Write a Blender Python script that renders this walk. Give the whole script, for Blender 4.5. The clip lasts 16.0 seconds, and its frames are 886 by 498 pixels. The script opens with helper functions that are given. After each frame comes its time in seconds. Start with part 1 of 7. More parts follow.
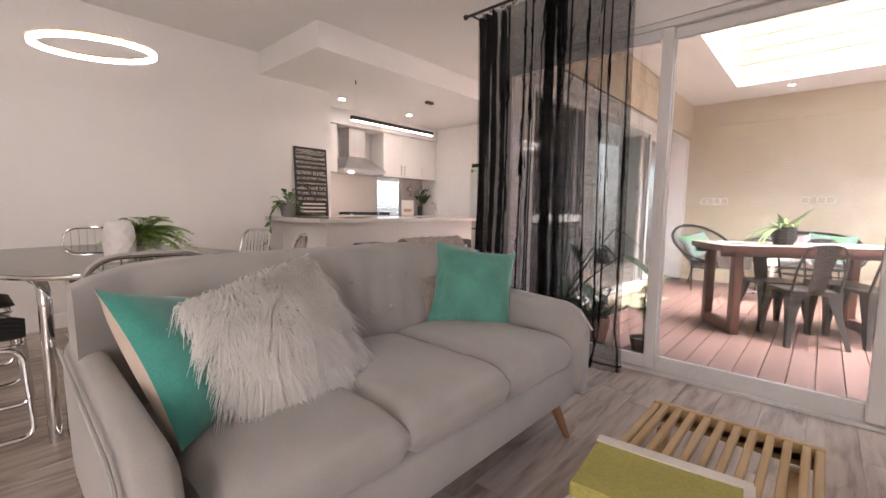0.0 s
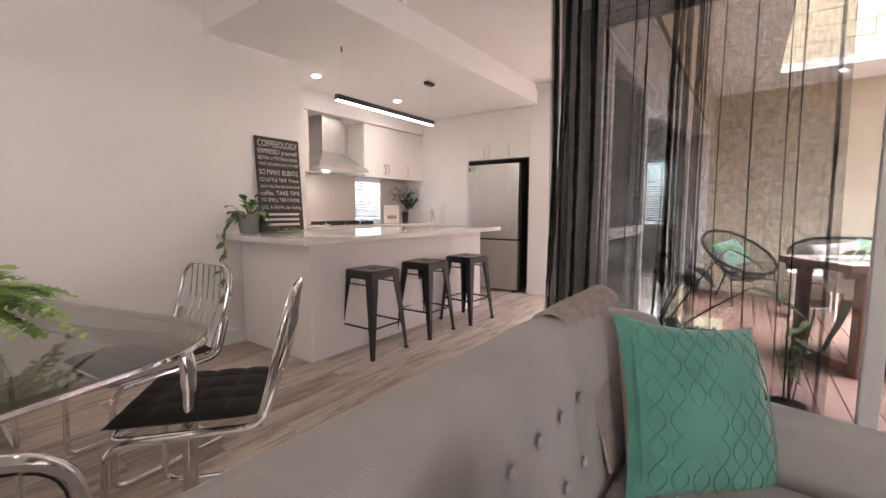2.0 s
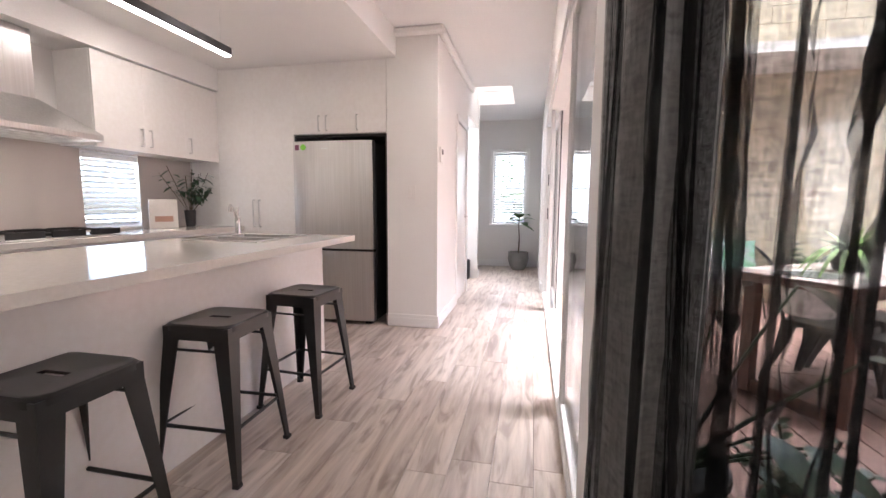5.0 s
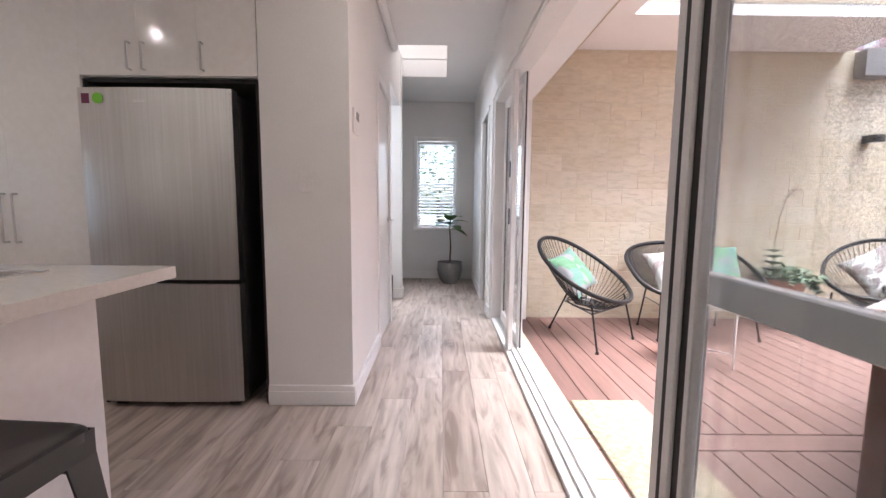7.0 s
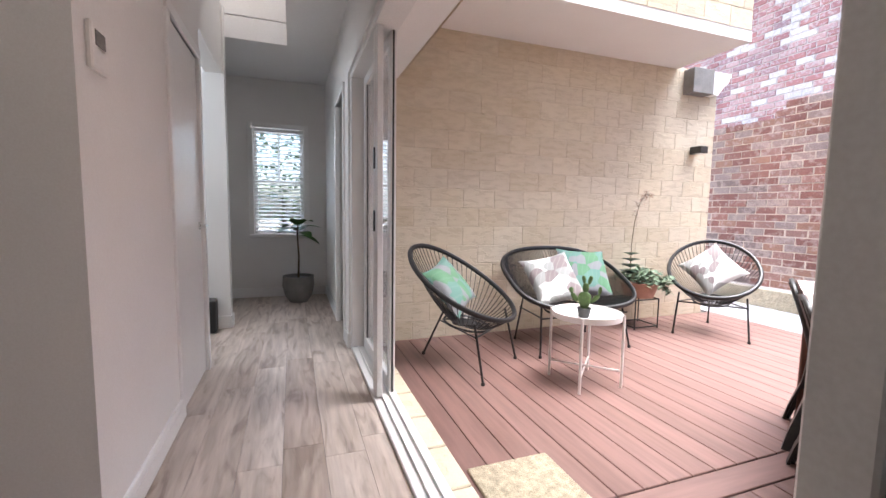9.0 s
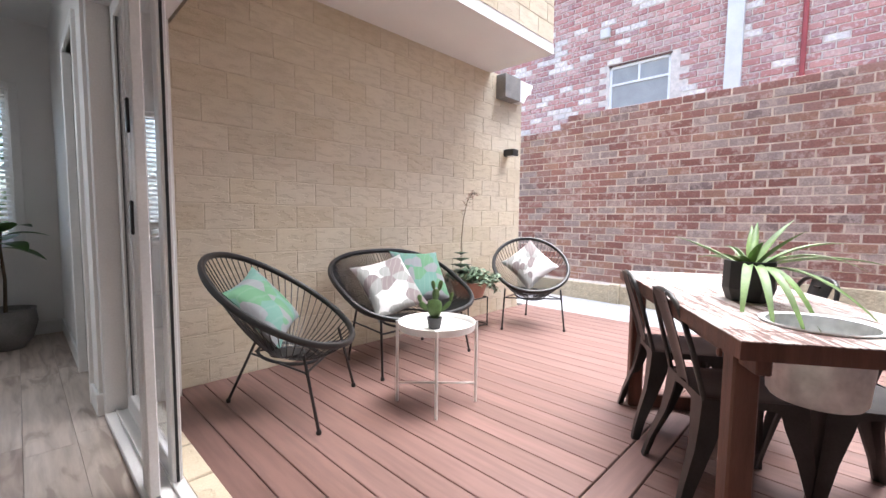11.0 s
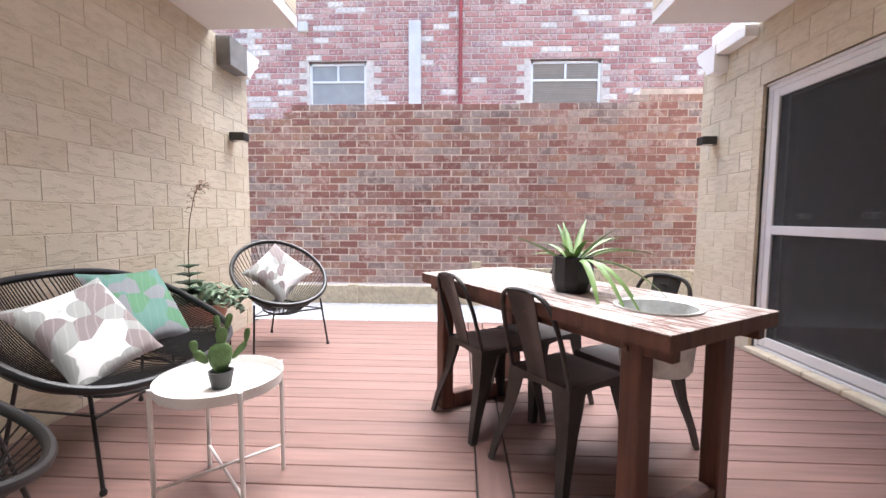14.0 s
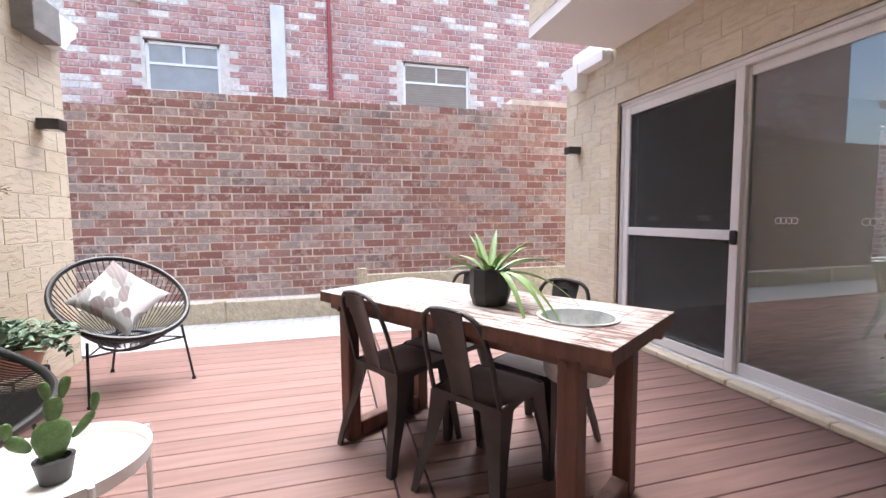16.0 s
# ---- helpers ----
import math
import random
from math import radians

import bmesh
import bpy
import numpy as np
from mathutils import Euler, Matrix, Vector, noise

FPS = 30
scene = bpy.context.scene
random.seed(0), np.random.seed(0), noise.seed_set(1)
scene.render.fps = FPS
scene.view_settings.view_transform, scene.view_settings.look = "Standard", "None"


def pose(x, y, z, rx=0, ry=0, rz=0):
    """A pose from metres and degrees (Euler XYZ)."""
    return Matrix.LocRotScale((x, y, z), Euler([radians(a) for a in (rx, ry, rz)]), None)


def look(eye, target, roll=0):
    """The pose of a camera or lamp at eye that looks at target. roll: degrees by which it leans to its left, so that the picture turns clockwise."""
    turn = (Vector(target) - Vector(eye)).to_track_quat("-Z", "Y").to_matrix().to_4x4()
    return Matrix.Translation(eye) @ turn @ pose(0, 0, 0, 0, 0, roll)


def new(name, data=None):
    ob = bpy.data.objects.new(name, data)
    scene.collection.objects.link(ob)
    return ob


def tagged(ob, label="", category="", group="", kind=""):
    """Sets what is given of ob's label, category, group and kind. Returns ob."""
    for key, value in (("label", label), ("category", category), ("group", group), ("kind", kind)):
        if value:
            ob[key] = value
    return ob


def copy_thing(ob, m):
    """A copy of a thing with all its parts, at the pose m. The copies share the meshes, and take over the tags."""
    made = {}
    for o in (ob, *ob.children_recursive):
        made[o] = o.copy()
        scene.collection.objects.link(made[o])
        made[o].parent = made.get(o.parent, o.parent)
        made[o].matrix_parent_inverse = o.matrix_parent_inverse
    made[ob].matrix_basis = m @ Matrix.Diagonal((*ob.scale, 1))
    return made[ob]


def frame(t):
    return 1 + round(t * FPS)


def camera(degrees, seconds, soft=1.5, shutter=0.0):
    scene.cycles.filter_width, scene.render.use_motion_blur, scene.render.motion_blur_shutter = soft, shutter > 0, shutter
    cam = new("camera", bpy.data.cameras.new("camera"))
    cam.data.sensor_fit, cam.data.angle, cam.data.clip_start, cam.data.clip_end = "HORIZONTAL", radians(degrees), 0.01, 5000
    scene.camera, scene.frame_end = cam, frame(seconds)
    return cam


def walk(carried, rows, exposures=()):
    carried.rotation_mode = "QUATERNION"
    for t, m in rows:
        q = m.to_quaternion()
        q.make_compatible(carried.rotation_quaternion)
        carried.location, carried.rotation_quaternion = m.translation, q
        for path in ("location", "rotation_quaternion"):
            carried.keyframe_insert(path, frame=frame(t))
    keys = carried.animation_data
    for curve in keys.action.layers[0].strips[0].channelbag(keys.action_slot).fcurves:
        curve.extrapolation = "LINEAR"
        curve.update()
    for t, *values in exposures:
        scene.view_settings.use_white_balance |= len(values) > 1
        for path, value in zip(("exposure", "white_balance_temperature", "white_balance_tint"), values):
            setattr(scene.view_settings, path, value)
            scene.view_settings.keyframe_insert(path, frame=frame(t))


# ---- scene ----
cam = camera(93.5, 16.0)
PATH = [
    (0, (-0.763, 0.764, 1.021), (-2.106, 2.234, 0.834), 0.8),
    (0.5, (-1.051, 0.836, 1.053), (-2.364, 2.333, 0.867), 1.1),
    (1, (-1.352, 0.917, 1.09), (-2.635, 2.439, 0.899), 0.8),
    (1.5, (-1.672, 1.14, 1.07), (-2.937, 2.679, 0.892), 0.0),
    (2, (-1.973, 1.253, 1.11), (-3.145, 2.863, 0.924), 0.1),
    (2.5, (-2.208, 1.386, 1.123), (-3.276, 3.067, 0.936), 0.2),
    (3, (-2.415, 1.535, 1.137), (-3.314, 3.31, 0.939), 0.5),
    (3.5, (-2.559, 1.71, 1.149), (-3.235, 3.581, 0.95), 0.1),
    (4, (-2.671, 1.974, 1.149), (-3.209, 3.892, 0.958), -0.1),
    (4.2, (-2.735, 2.095, 1.147), (-3.245, 4.02, 0.95), 0.0),
    (6.3, (-3.292, 3.587, 1.153), (-3.457, 5.569, 0.936), 0.5),
    (6.5, (-3.319, 3.726, 1.15), (-3.429, 5.712, 0.937), 0.5),
    (7, (-3.324, 4.053, 1.139), (-3.313, 6.042, 0.93), 0.5),
    (7.5, (-3.35, 4.309, 1.143), (-3.178, 6.291, 0.942), 0.5),
    (8, (-3.333, 4.518, 1.139), (-2.985, 6.478, 0.944), 0.5),
    (8.2, (-3.314, 4.59, 1.14), (-2.906, 6.538, 0.945), 0.7),
    (10.3, (-3.115, 5.198, 1.083), (-1.949, 6.815, 0.921), 0.7),
    (10.5, (-3.093, 5.255, 1.081), (-1.855, 6.818, 0.92), 0.8),
    (11, (-3.096, 5.399, 1.071), (-1.67, 6.793, 0.921), 0.6),
    (11.5, (-3.097, 5.506, 1.078), (-1.49, 6.687, 0.927), 0.4),
    (12, (-3.081, 5.602, 1.081), (-1.325, 6.547, 0.93), 0.4),
    (12.5, (-3.063, 5.74, 1.083), (-1.198, 6.445, 0.931), 0.4),
    (13, (-3.052, 5.899, 1.063), (-1.117, 6.384, 0.918), 0.5),
    (13.5, (-3.023, 6.029, 1.071), (-1.047, 6.304, 0.92), 0.4),
    (14, (-2.938, 6.186, 1.08), (-0.945, 6.276, 0.931), 0.3),
    (14.5, (-2.889, 6.287, 1.114), (-0.896, 6.206, 0.965), 0.1),
    (15, (-2.838, 6.344, 1.115), (-0.86, 6.087, 0.965), -0.1),
    (15.5, (-2.778, 6.345, 1.126), (-0.824, 5.946, 0.972), -0.3),
    (16, (-2.749, 6.359, 1.138), (-0.823, 5.841, 0.985), -0.5),
]
walk(cam, [(t, look(eye, target, roll)) for t, eye, target, roll in PATH], ((0, 4.05, 6300, 16), (2.5, 4.05, 6200, 16), (4, 4.1, 6100, 15), (7, 3.25, 5900, 13), (8.2, 2.8, 5950, 12), (10.4, 2.3, 5950, 9), (16, 2.2, 5950, 9)))

# ---- light and exposure ----
world = bpy.data.worlds.new("world")
scene.world = world
world.use_nodes = True
wn = world.node_tree.nodes
sky = wn.new("ShaderNodeTexSky")
sky.sky_type, sky.sun_disc = "NISHITA", False
sky.sun_elevation, sky.sun_rotation = radians(74), radians(111)
sky.air_density, sky.dust_density, sky.ozone_density = 1.0, 4.0, 1.0
wn["Background"].inputs[1].default_value = 0.15
world.node_tree.links.new(sky.outputs[0], wn["Background"].inputs[0])

SUN_FROM = (1.15, -0.45, 4.4)
sun = new("sun", bpy.data.lights.new("sun", "SUN"))
sun.data.energy, sun.data.angle, sun.data.color = 2.08, radians(55), (1.0, 0.98, 0.96)
sun.matrix_world = look(SUN_FROM, (0, 0, 0))


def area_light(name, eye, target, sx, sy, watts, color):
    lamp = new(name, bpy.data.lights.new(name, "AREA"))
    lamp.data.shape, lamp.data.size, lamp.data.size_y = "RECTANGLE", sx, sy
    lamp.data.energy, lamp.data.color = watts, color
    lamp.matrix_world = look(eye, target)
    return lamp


# added fill lamps: an unseen living room window, then daylight at the hall window
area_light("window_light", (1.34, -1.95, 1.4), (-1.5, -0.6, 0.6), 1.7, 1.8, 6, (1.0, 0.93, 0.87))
area_light("window_light", (-3.4, 10.58, 1.5), (-3.4, 8, 1.3), 0.5, 1.2, 0.5, (0.9, 0.96, 1.0))
# added fill in the hall recess, which has no opening or lamp of its own
area_light("stair_light", (-5.2, 8.6, 2.2), (-3.6, 8.6, 1.2), 0.8, 0.8, 4, (0.9, 0.96, 1.0))


def bulb(name, x, y, z, watts, color=(1.0, 0.86, 0.72), size=0.07):
    lamp = new(name, bpy.data.lights.new(name, "SPOT"))
    lamp.data.energy, lamp.data.color, lamp.data.spot_size = watts, color, radians(165)
    lamp.data.spot_blend, lamp.data.shadow_soft_size = 1.0, size
    lamp.matrix_world = look((x, y, z), (x, y + 0.001, 0))


# ---- materials ----
def material(name):
    m = bpy.data.materials.new(name)
    m.use_nodes = True
    t = m.node_tree
    return m, t.nodes, t.links, t.nodes["Principled BSDF"]


def noise_node(n, l, scale, detail=4, vec=None, stretch=None):
    tx = n.new("ShaderNodeTexNoise")
    tx.inputs["Scale"].default_value, tx.inputs["Detail"].default_value = scale, detail
    co = n.new("ShaderNodeTexCoord")
    out = co.outputs["Object"] if vec is None else vec
    if stretch:
        mp = n.new("ShaderNodeMapping")
        mp.inputs["Scale"].default_value = stretch
        l.new(out, mp.inputs["Vector"])
        out = mp.outputs[0]
    l.new(out, tx.inputs["Vector"])
    return tx


def ramp_node(n, l, fac, stops):
    r = n.new("ShaderNodeValToRGB")
    e = r.color_ramp.elements
    while len(e) < len(stops):
        e.new(0.5)
    for k, (p, c) in zip(e, stops):
        k.position, k.color = p, (*c, 1)
    l.new(fac, r.inputs[0])
    return r


def mix_node(n, l, fac, a, b, mode="MIX"):
    m = n.new("ShaderNodeMix")
    m.data_type, m.blend_type = "RGBA", mode
    for sock, v in ((m.inputs[0], fac), (m.inputs[6], a), (m.inputs[7], b)):
        if isinstance(v, (int, float)):
            sock.default_value = v
        elif isinstance(v, tuple):
            sock.default_value = (*v, 1)
        else:
            l.new(v, sock)
    return m.outputs[2]


def bump_node(n, l, p, height, strength=0.2, dist=0.01):
    b = n.new("ShaderNodeBump")
    b.inputs["Strength"].default_value, b.inputs["Distance"].default_value = strength, dist
    l.new(height, b.inputs["Height"])
    l.new(b.outputs[0], p.inputs["Normal"])


def surface(name, color, rough=0.5, vary=0.12, scale=6, fine=90, bump=0.1, metal=0.0, spec=0.5, dist=0.004, stretch=None, sheen=0.0):
    """A plain surface with variation at two scales and fine relief."""
    m, n, l, p = material(name)
    dark = tuple(c * (1 - vary) for c in color)
    lite = tuple(min(1, c * (1 + vary * 0.5)) for c in color)
    big, small = noise_node(n, l, scale, 5, None, stretch), noise_node(n, l, fine, 3, None, stretch)
    r = ramp_node(n, l, big.outputs[0], [(0.3, dark), (0.7, lite)])
    c = mix_node(n, l, 0.25, r.outputs[0], small.outputs[0], "OVERLAY")
    l.new(c, p.inputs["Base Color"])
    p.inputs["Roughness"].default_value, p.inputs["Metallic"].default_value = rough, metal
    p.inputs["Specular IOR Level"].default_value = spec
    if sheen:
        p.inputs["Sheen Weight"].default_value = sheen
    if bump:
        bump_node(n, l, p, small.outputs[0], bump, dist)
    return m


def glow(name, color, power):
    m, n, l, p = material(name)
    p.inputs["Base Color"].default_value = (*color, 1)
    p.inputs["Emission Color"].default_value, p.inputs["Emission Strength"].default_value = (*color, 1), power
    return m


def pane_glass(name, tint=(0.96, 0.97, 0.97), gloss=0.04, rise=4.0):
    """A thin pane: clear with a mirror-like reflection that grows at a slant."""
    m, n, l, p = material(name)
    n.remove(p)
    tr, gl, lw, mx = n.new("ShaderNodeBsdfTransparent"), n.new("ShaderNodeBsdfGlossy"), n.new("ShaderNodeLayerWeight"), n.new("ShaderNodeMixShader")
    tr.inputs[0].default_value = (*tint, 1)
    gl.inputs["Roughness"].default_value = 0.01
    pw, ad = n.new("ShaderNodeMath"), n.new("ShaderNodeMath")
    pw.operation, ad.operation = "POWER", "MULTIPLY_ADD"
    lw.inputs["Blend"].default_value = 0.5
    l.new(lw.outputs["Facing"], pw.inputs[0])
    pw.inputs[1].default_value, ad.inputs[1].default_value, ad.inputs[2].default_value = rise, 0.8, gloss
    l.new(pw.outputs[0], ad.inputs[0])
    l.new(ad.outputs[0], mx.inputs[0])
    l.new(tr.outputs[0], mx.inputs[1])
    l.new(gl.outputs[0], mx.inputs[2])
    l.new(mx.outputs[0], n["Material Output"].inputs[0])
    return m


def fur_material(name, color):
    """White long hair: half of the light goes through each strand."""
    m, n, l, p = material(name)
    n.remove(p)
    df, tl, mx = n.new("ShaderNodeBsdfDiffuse"), n.new("ShaderNodeBsdfTranslucent"), n.new("ShaderNodeMixShader")
    tone = ramp_node(n, l, noise_node(n, l, 14, 4).outputs[0], [(0.3, tuple(c * 0.93 for c in color)), (0.7, color)])
    for node in (df, tl):
        l.new(tone.outputs[0], node.inputs[0])
    mx.inputs[0].default_value = 0.5
    l.new(df.outputs[0], mx.inputs[1])
    l.new(tl.outputs[0], mx.inputs[2])
    l.new(mx.outputs[0], n["Material Output"].inputs[0])
    return m


def sheer(name, color, cover, weave=260, patches=0.25):
    """Woven see-through cloth or fly mesh: part cloth, part open."""
    m, n, l, p = material(name)
    p.inputs["Base Color"].default_value = (*color, 1)
    p.inputs["Roughness"].default_value = 0.9
    tr, mx = n.new("ShaderNodeBsdfTransparent"), n.new("ShaderNodeMixShader")
    a, b = noise_node(n, l, weave, 2, None, (1, 1, 0.25)), noise_node(n, l, weave, 2, None, (0.25, 0.25, 1))
    s = mix_node(n, l, 0.5, a.outputs[0], b.outputs[0])
    r = ramp_node(n, l, s, [(0.5 - patches, (cover - 0.22,) * 3), (0.5 + patches, (min(1, cover + 0.22),) * 3)])
    l.new(r.outputs[0], mx.inputs[0])
    l.new(tr.outputs[0], mx.inputs[1])
    l.new(p.outputs[0], mx.inputs[2])
    l.new(mx.outputs[0], n["Material Output"].inputs[0])
    return m


def random_value(n, joined):
    if joined:
        return n.new("ShaderNodeNewGeometry").outputs["Random Per Island"]
    return n.new("ShaderNodeObjectInfo").outputs["Random"]


def plank_material(name, joined, tones, rough, along="Y", grain=3.0, bump=0.15, streak=0.6, patches=False):
    """Wood pieces: each its own tone, grain along the piece."""
    m, n, l, p = material(name)
    rnd = random_value(n, joined)
    base = ramp_node(n, l, rnd, [(i / (len(tones) - 1), c) for i, c in enumerate(tones)])
    geo = n.new("ShaderNodeNewGeometry")
    off = n.new("ShaderNodeVectorMath")
    off.operation = "MULTIPLY_ADD"
    l.new(rnd, off.inputs[0])
    off.inputs[1].default_value = (37, 91, 11)
    l.new(geo.outputs["Position"], off.inputs[2])
    st = {"Y": (14, 1.1, 14), "X": (1.1, 14, 14), "Z": (14, 14, 1.1)}[along]
    g1 = noise_node(n, l, grain, 8, off.outputs[0], st)
    g2 = noise_node(n, l, grain * 0.45, 3, off.outputs[0], tuple(v * 0.35 for v in st))
    r1 = ramp_node(n, l, g1.outputs[0], [(0.35, (0.55, 0.53, 0.5)), (0.62, (1.08, 1.06, 1.04))])
    r2 = ramp_node(n, l, g2.outputs[0], [(0.35, (0.62, 0.56, 0.5)), (0.6, (1.05, 1.05, 1.05))])
    c = mix_node(n, l, streak, base.outputs[0], r1.outputs[0], "MULTIPLY")
    c = mix_node(n, l, streak, c, r2.outputs[0], "MULTIPLY")
    if patches:
        g3 = noise_node(n, l, 1.7, 7, off.outputs[0], (8, 1.3, 8))
        g3.inputs["Distortion"].default_value = 1.2
        r3 = ramp_node(n, l, g3.outputs[0], [(0.36, (0.55, 0.50, 0.47)), (0.46, (0.92, 0.90, 0.88)), (0.60, (1.10, 1.10, 1.11))])
        c = mix_node(n, l, 0.75, c, r3.outputs[0], "MULTIPLY")
    l.new(c, p.inputs["Base Color"])
    p.inputs["Roughness"].default_value = rough
    bump_node(n, l, p, g1.outputs[0], bump, 0.003)
    return m


def brick_material(name, joined, wash=0.5, tones=None):
    """Old red bricks with grey and lime-washed ones between them."""
    m, n, l, p = material(name)
    rnd = random_value(n, joined)
    tones = tones or [(0.33, 0.17, 0.145), (0.38, 0.235, 0.21), (0.28, 0.14, 0.12), (0.40, 0.24, 0.185), (0.34, 0.175, 0.15), (0.42, 0.355, 0.335), (0.30, 0.15, 0.13), (0.37, 0.225, 0.20), (0.39, 0.32, 0.305), (0.35, 0.195, 0.165), (0.27, 0.215, 0.21), (0.43, 0.33, 0.305)]
    base = ramp_node(n, l, rnd, [(i / len(tones), c) for i, c in enumerate(tones)])
    base.color_ramp.interpolation = "CONSTANT"
    geo = n.new("ShaderNodeNewGeometry")
    a, b = noise_node(n, l, 15, 7, geo.outputs["Position"]), noise_node(n, l, 60, 4, geo.outputs["Position"])
    big = noise_node(n, l, 1.3, 3, geo.outputs["Position"])
    add = n.new("ShaderNodeMath")
    add.operation = "MULTIPLY_ADD"
    l.new(rnd, add.inputs[0])
    add.inputs[1].default_value = 0.12
    l.new(a.outputs[0], add.inputs[2])
    k = ramp_node(n, l, add.outputs[0], [(0.56, (0, 0, 0)), (0.68, (wash,) * 3)])
    c = mix_node(n, l, k.outputs[0], base.outputs[0], (0.66, 0.56, 0.52))
    sp = ramp_node(n, l, b.outputs[0], [(0.3, (0.72, 0.72, 0.72)), (0.6, (1.08, 1.05, 1.05))])
    c = mix_node(n, l, 0.8, c, sp.outputs[0], "MULTIPLY")
    bg = ramp_node(n, l, big.outputs[0], [(0.35, (0.82, 0.82, 0.84)), (0.65, (1.1, 1.08, 1.06))])
    c = mix_node(n, l, 0.8, c, bg.outputs[0], "MULTIPLY")
    l.new(c, p.inputs["Base Color"])
    p.inputs["Roughness"].default_value = 0.9
    bump_node(n, l, p, b.outputs[0], 0.6, 0.006)
    return m


def block_material(name, joined):
    """Cream split-faced concrete blocks with low chiselled ridges."""
    m, n, l, p = material(name)
    rnd = random_value(n, joined)
    base = ramp_node(n, l, rnd, [(0, (0.56, 0.475, 0.345)), (0.35, (0.61, 0.525, 0.39)), (0.7, (0.585, 0.505, 0.385)), (1, (0.64, 0.56, 0.43))])
    geo = n.new("ShaderNodeNewGeometry")
    off = n.new("ShaderNodeVectorMath")
    off.operation = "MULTIPLY_ADD"
    l.new(rnd, off.inputs[0])
    off.inputs[1].default_value = (13, 7, 29)
    l.new(geo.outputs["Position"], off.inputs[2])
    a = noise_node(n, l, 9, 5, off.outputs[0], (1.0, 1.0, 3.2))
    b = noise_node(n, l, 120, 3, geo.outputs["Position"])
    r = ramp_node(n, l, a.outputs[0], [(0.3, (0.86, 0.84, 0.8)), (0.6, (1.04, 1.04, 1.04))])
    c = mix_node(n, l, 0.7, base.outputs[0], r.outputs[0], "MULTIPLY")
    c = mix_node(n, l, 0.2, c, b.outputs[0], "OVERLAY")
    l.new(c, p.inputs["Base Color"])
    p.inputs["Roughness"].default_value = 0.9
    rg = n.new("ShaderNodeValToRGB")
    for e, (q, v) in zip((rg.color_ramp.elements[0], rg.color_ramp.elements[1], rg.color_ramp.elements.new(0.55)), ((0.42, 0.0), (0.56, 0.25), (0.48, 1.0))):
        e.position, e.color = q, (v, v, v, 1)
    l.new(a.outputs[0], rg.inputs[0])
    bump_node(n, l, p, rg.outputs[0], 0.4, 0.006)
    return m


def leaf_print(name, ground, leaf_a, leaf_b, vein):
    """Cushion cloth printed with large banana leaves."""
    m, n, l, p = material(name)
    v = n.new("ShaderNodeTexVoronoi")
    v.inputs["Scale"].default_value, v.inputs["Randomness"].default_value = 8.5, 1.0
    co = n.new("ShaderNodeTexCoord")
    mp = n.new("ShaderNodeMapping")
    mp.inputs["Scale"].default_value, mp.inputs["Rotation"].default_value = (0.8, 1.7, 0.8), (0.3, 0.2, 0.7)
    l.new(co.outputs["Object"], mp.inputs[0])
    l.new(mp.outputs[0], v.inputs["Vector"])
    hue = ramp_node(n, l, v.outputs["Color"], [(0.0, leaf_a), (0.5, leaf_b), (0.80, ground)])
    hue.color_ramp.interpolation = "CONSTANT"
    edge = ramp_node(n, l, v.outputs["Distance"], [(0.66, (0, 0, 0)), (0.69, (1, 1, 1))])
    c = mix_node(n, l, edge.outputs[0], hue.outputs[0], ground)
    w = n.new("ShaderNodeTexWave")
    w.inputs["Scale"].default_value, w.inputs["Distortion"].default_value = 9, 2.5
    l.new(mp.outputs[0], w.inputs["Vector"])
    wr = ramp_node(n, l, w.outputs["Fac"], [(0.88, (0, 0, 0)), (0.97, (0.15, 0.15, 0.15))])
    c = mix_node(n, l, wr.outputs[0], c, vein)
    l.new(c, p.inputs["Base Color"])
    p.inputs["Roughness"].default_value = 0.85
    bump_node(n, l, p, noise_node(n, l, 300, 2).outputs[0], 0.1, 0.002)
    return m


def peeling_material(name):
    """Table top of old boards: flaking whitewash over brown stain, more worn at some places."""
    m, n, l, p = material(name)
    a = noise_node(n, l, 11, 12, None, (0.7, 5, 5))
    a.inputs["Roughness"].default_value = 0.72
    b = noise_node(n, l, 3.5, 4)
    d = noise_node(n, l, 40, 5, None, (0.4, 4, 4))
    shift = n.new("ShaderNodeMath")
    shift.operation = "MULTIPLY_ADD"
    l.new(b.outputs[0], shift.inputs[0])
    shift.inputs[1].default_value = 0.35
    l.new(a.outputs[0], shift.inputs[2])
    r = ramp_node(n, l, shift.outputs[0], [(0.57, (0.13, 0.065, 0.05)), (0.62, (0.27, 0.18, 0.15)), (0.65, (0.46, 0.40, 0.37)), (0.85, (0.55, 0.51, 0.475))])
    e = ramp_node(n, l, d.outputs[0], [(0.36, (0.5, 0.43, 0.4)), (0.5, (1.04, 1.04, 1.04))])
    c = mix_node(n, l, 0.6, r.outputs[0], e.outputs[0], "MULTIPLY")
    l.new(c, p.inputs["Base Color"])
    p.inputs["Roughness"].default_value = 0.55
    bump_node(n, l, p, a.outputs[0], 0.4, 0.004)
    return m


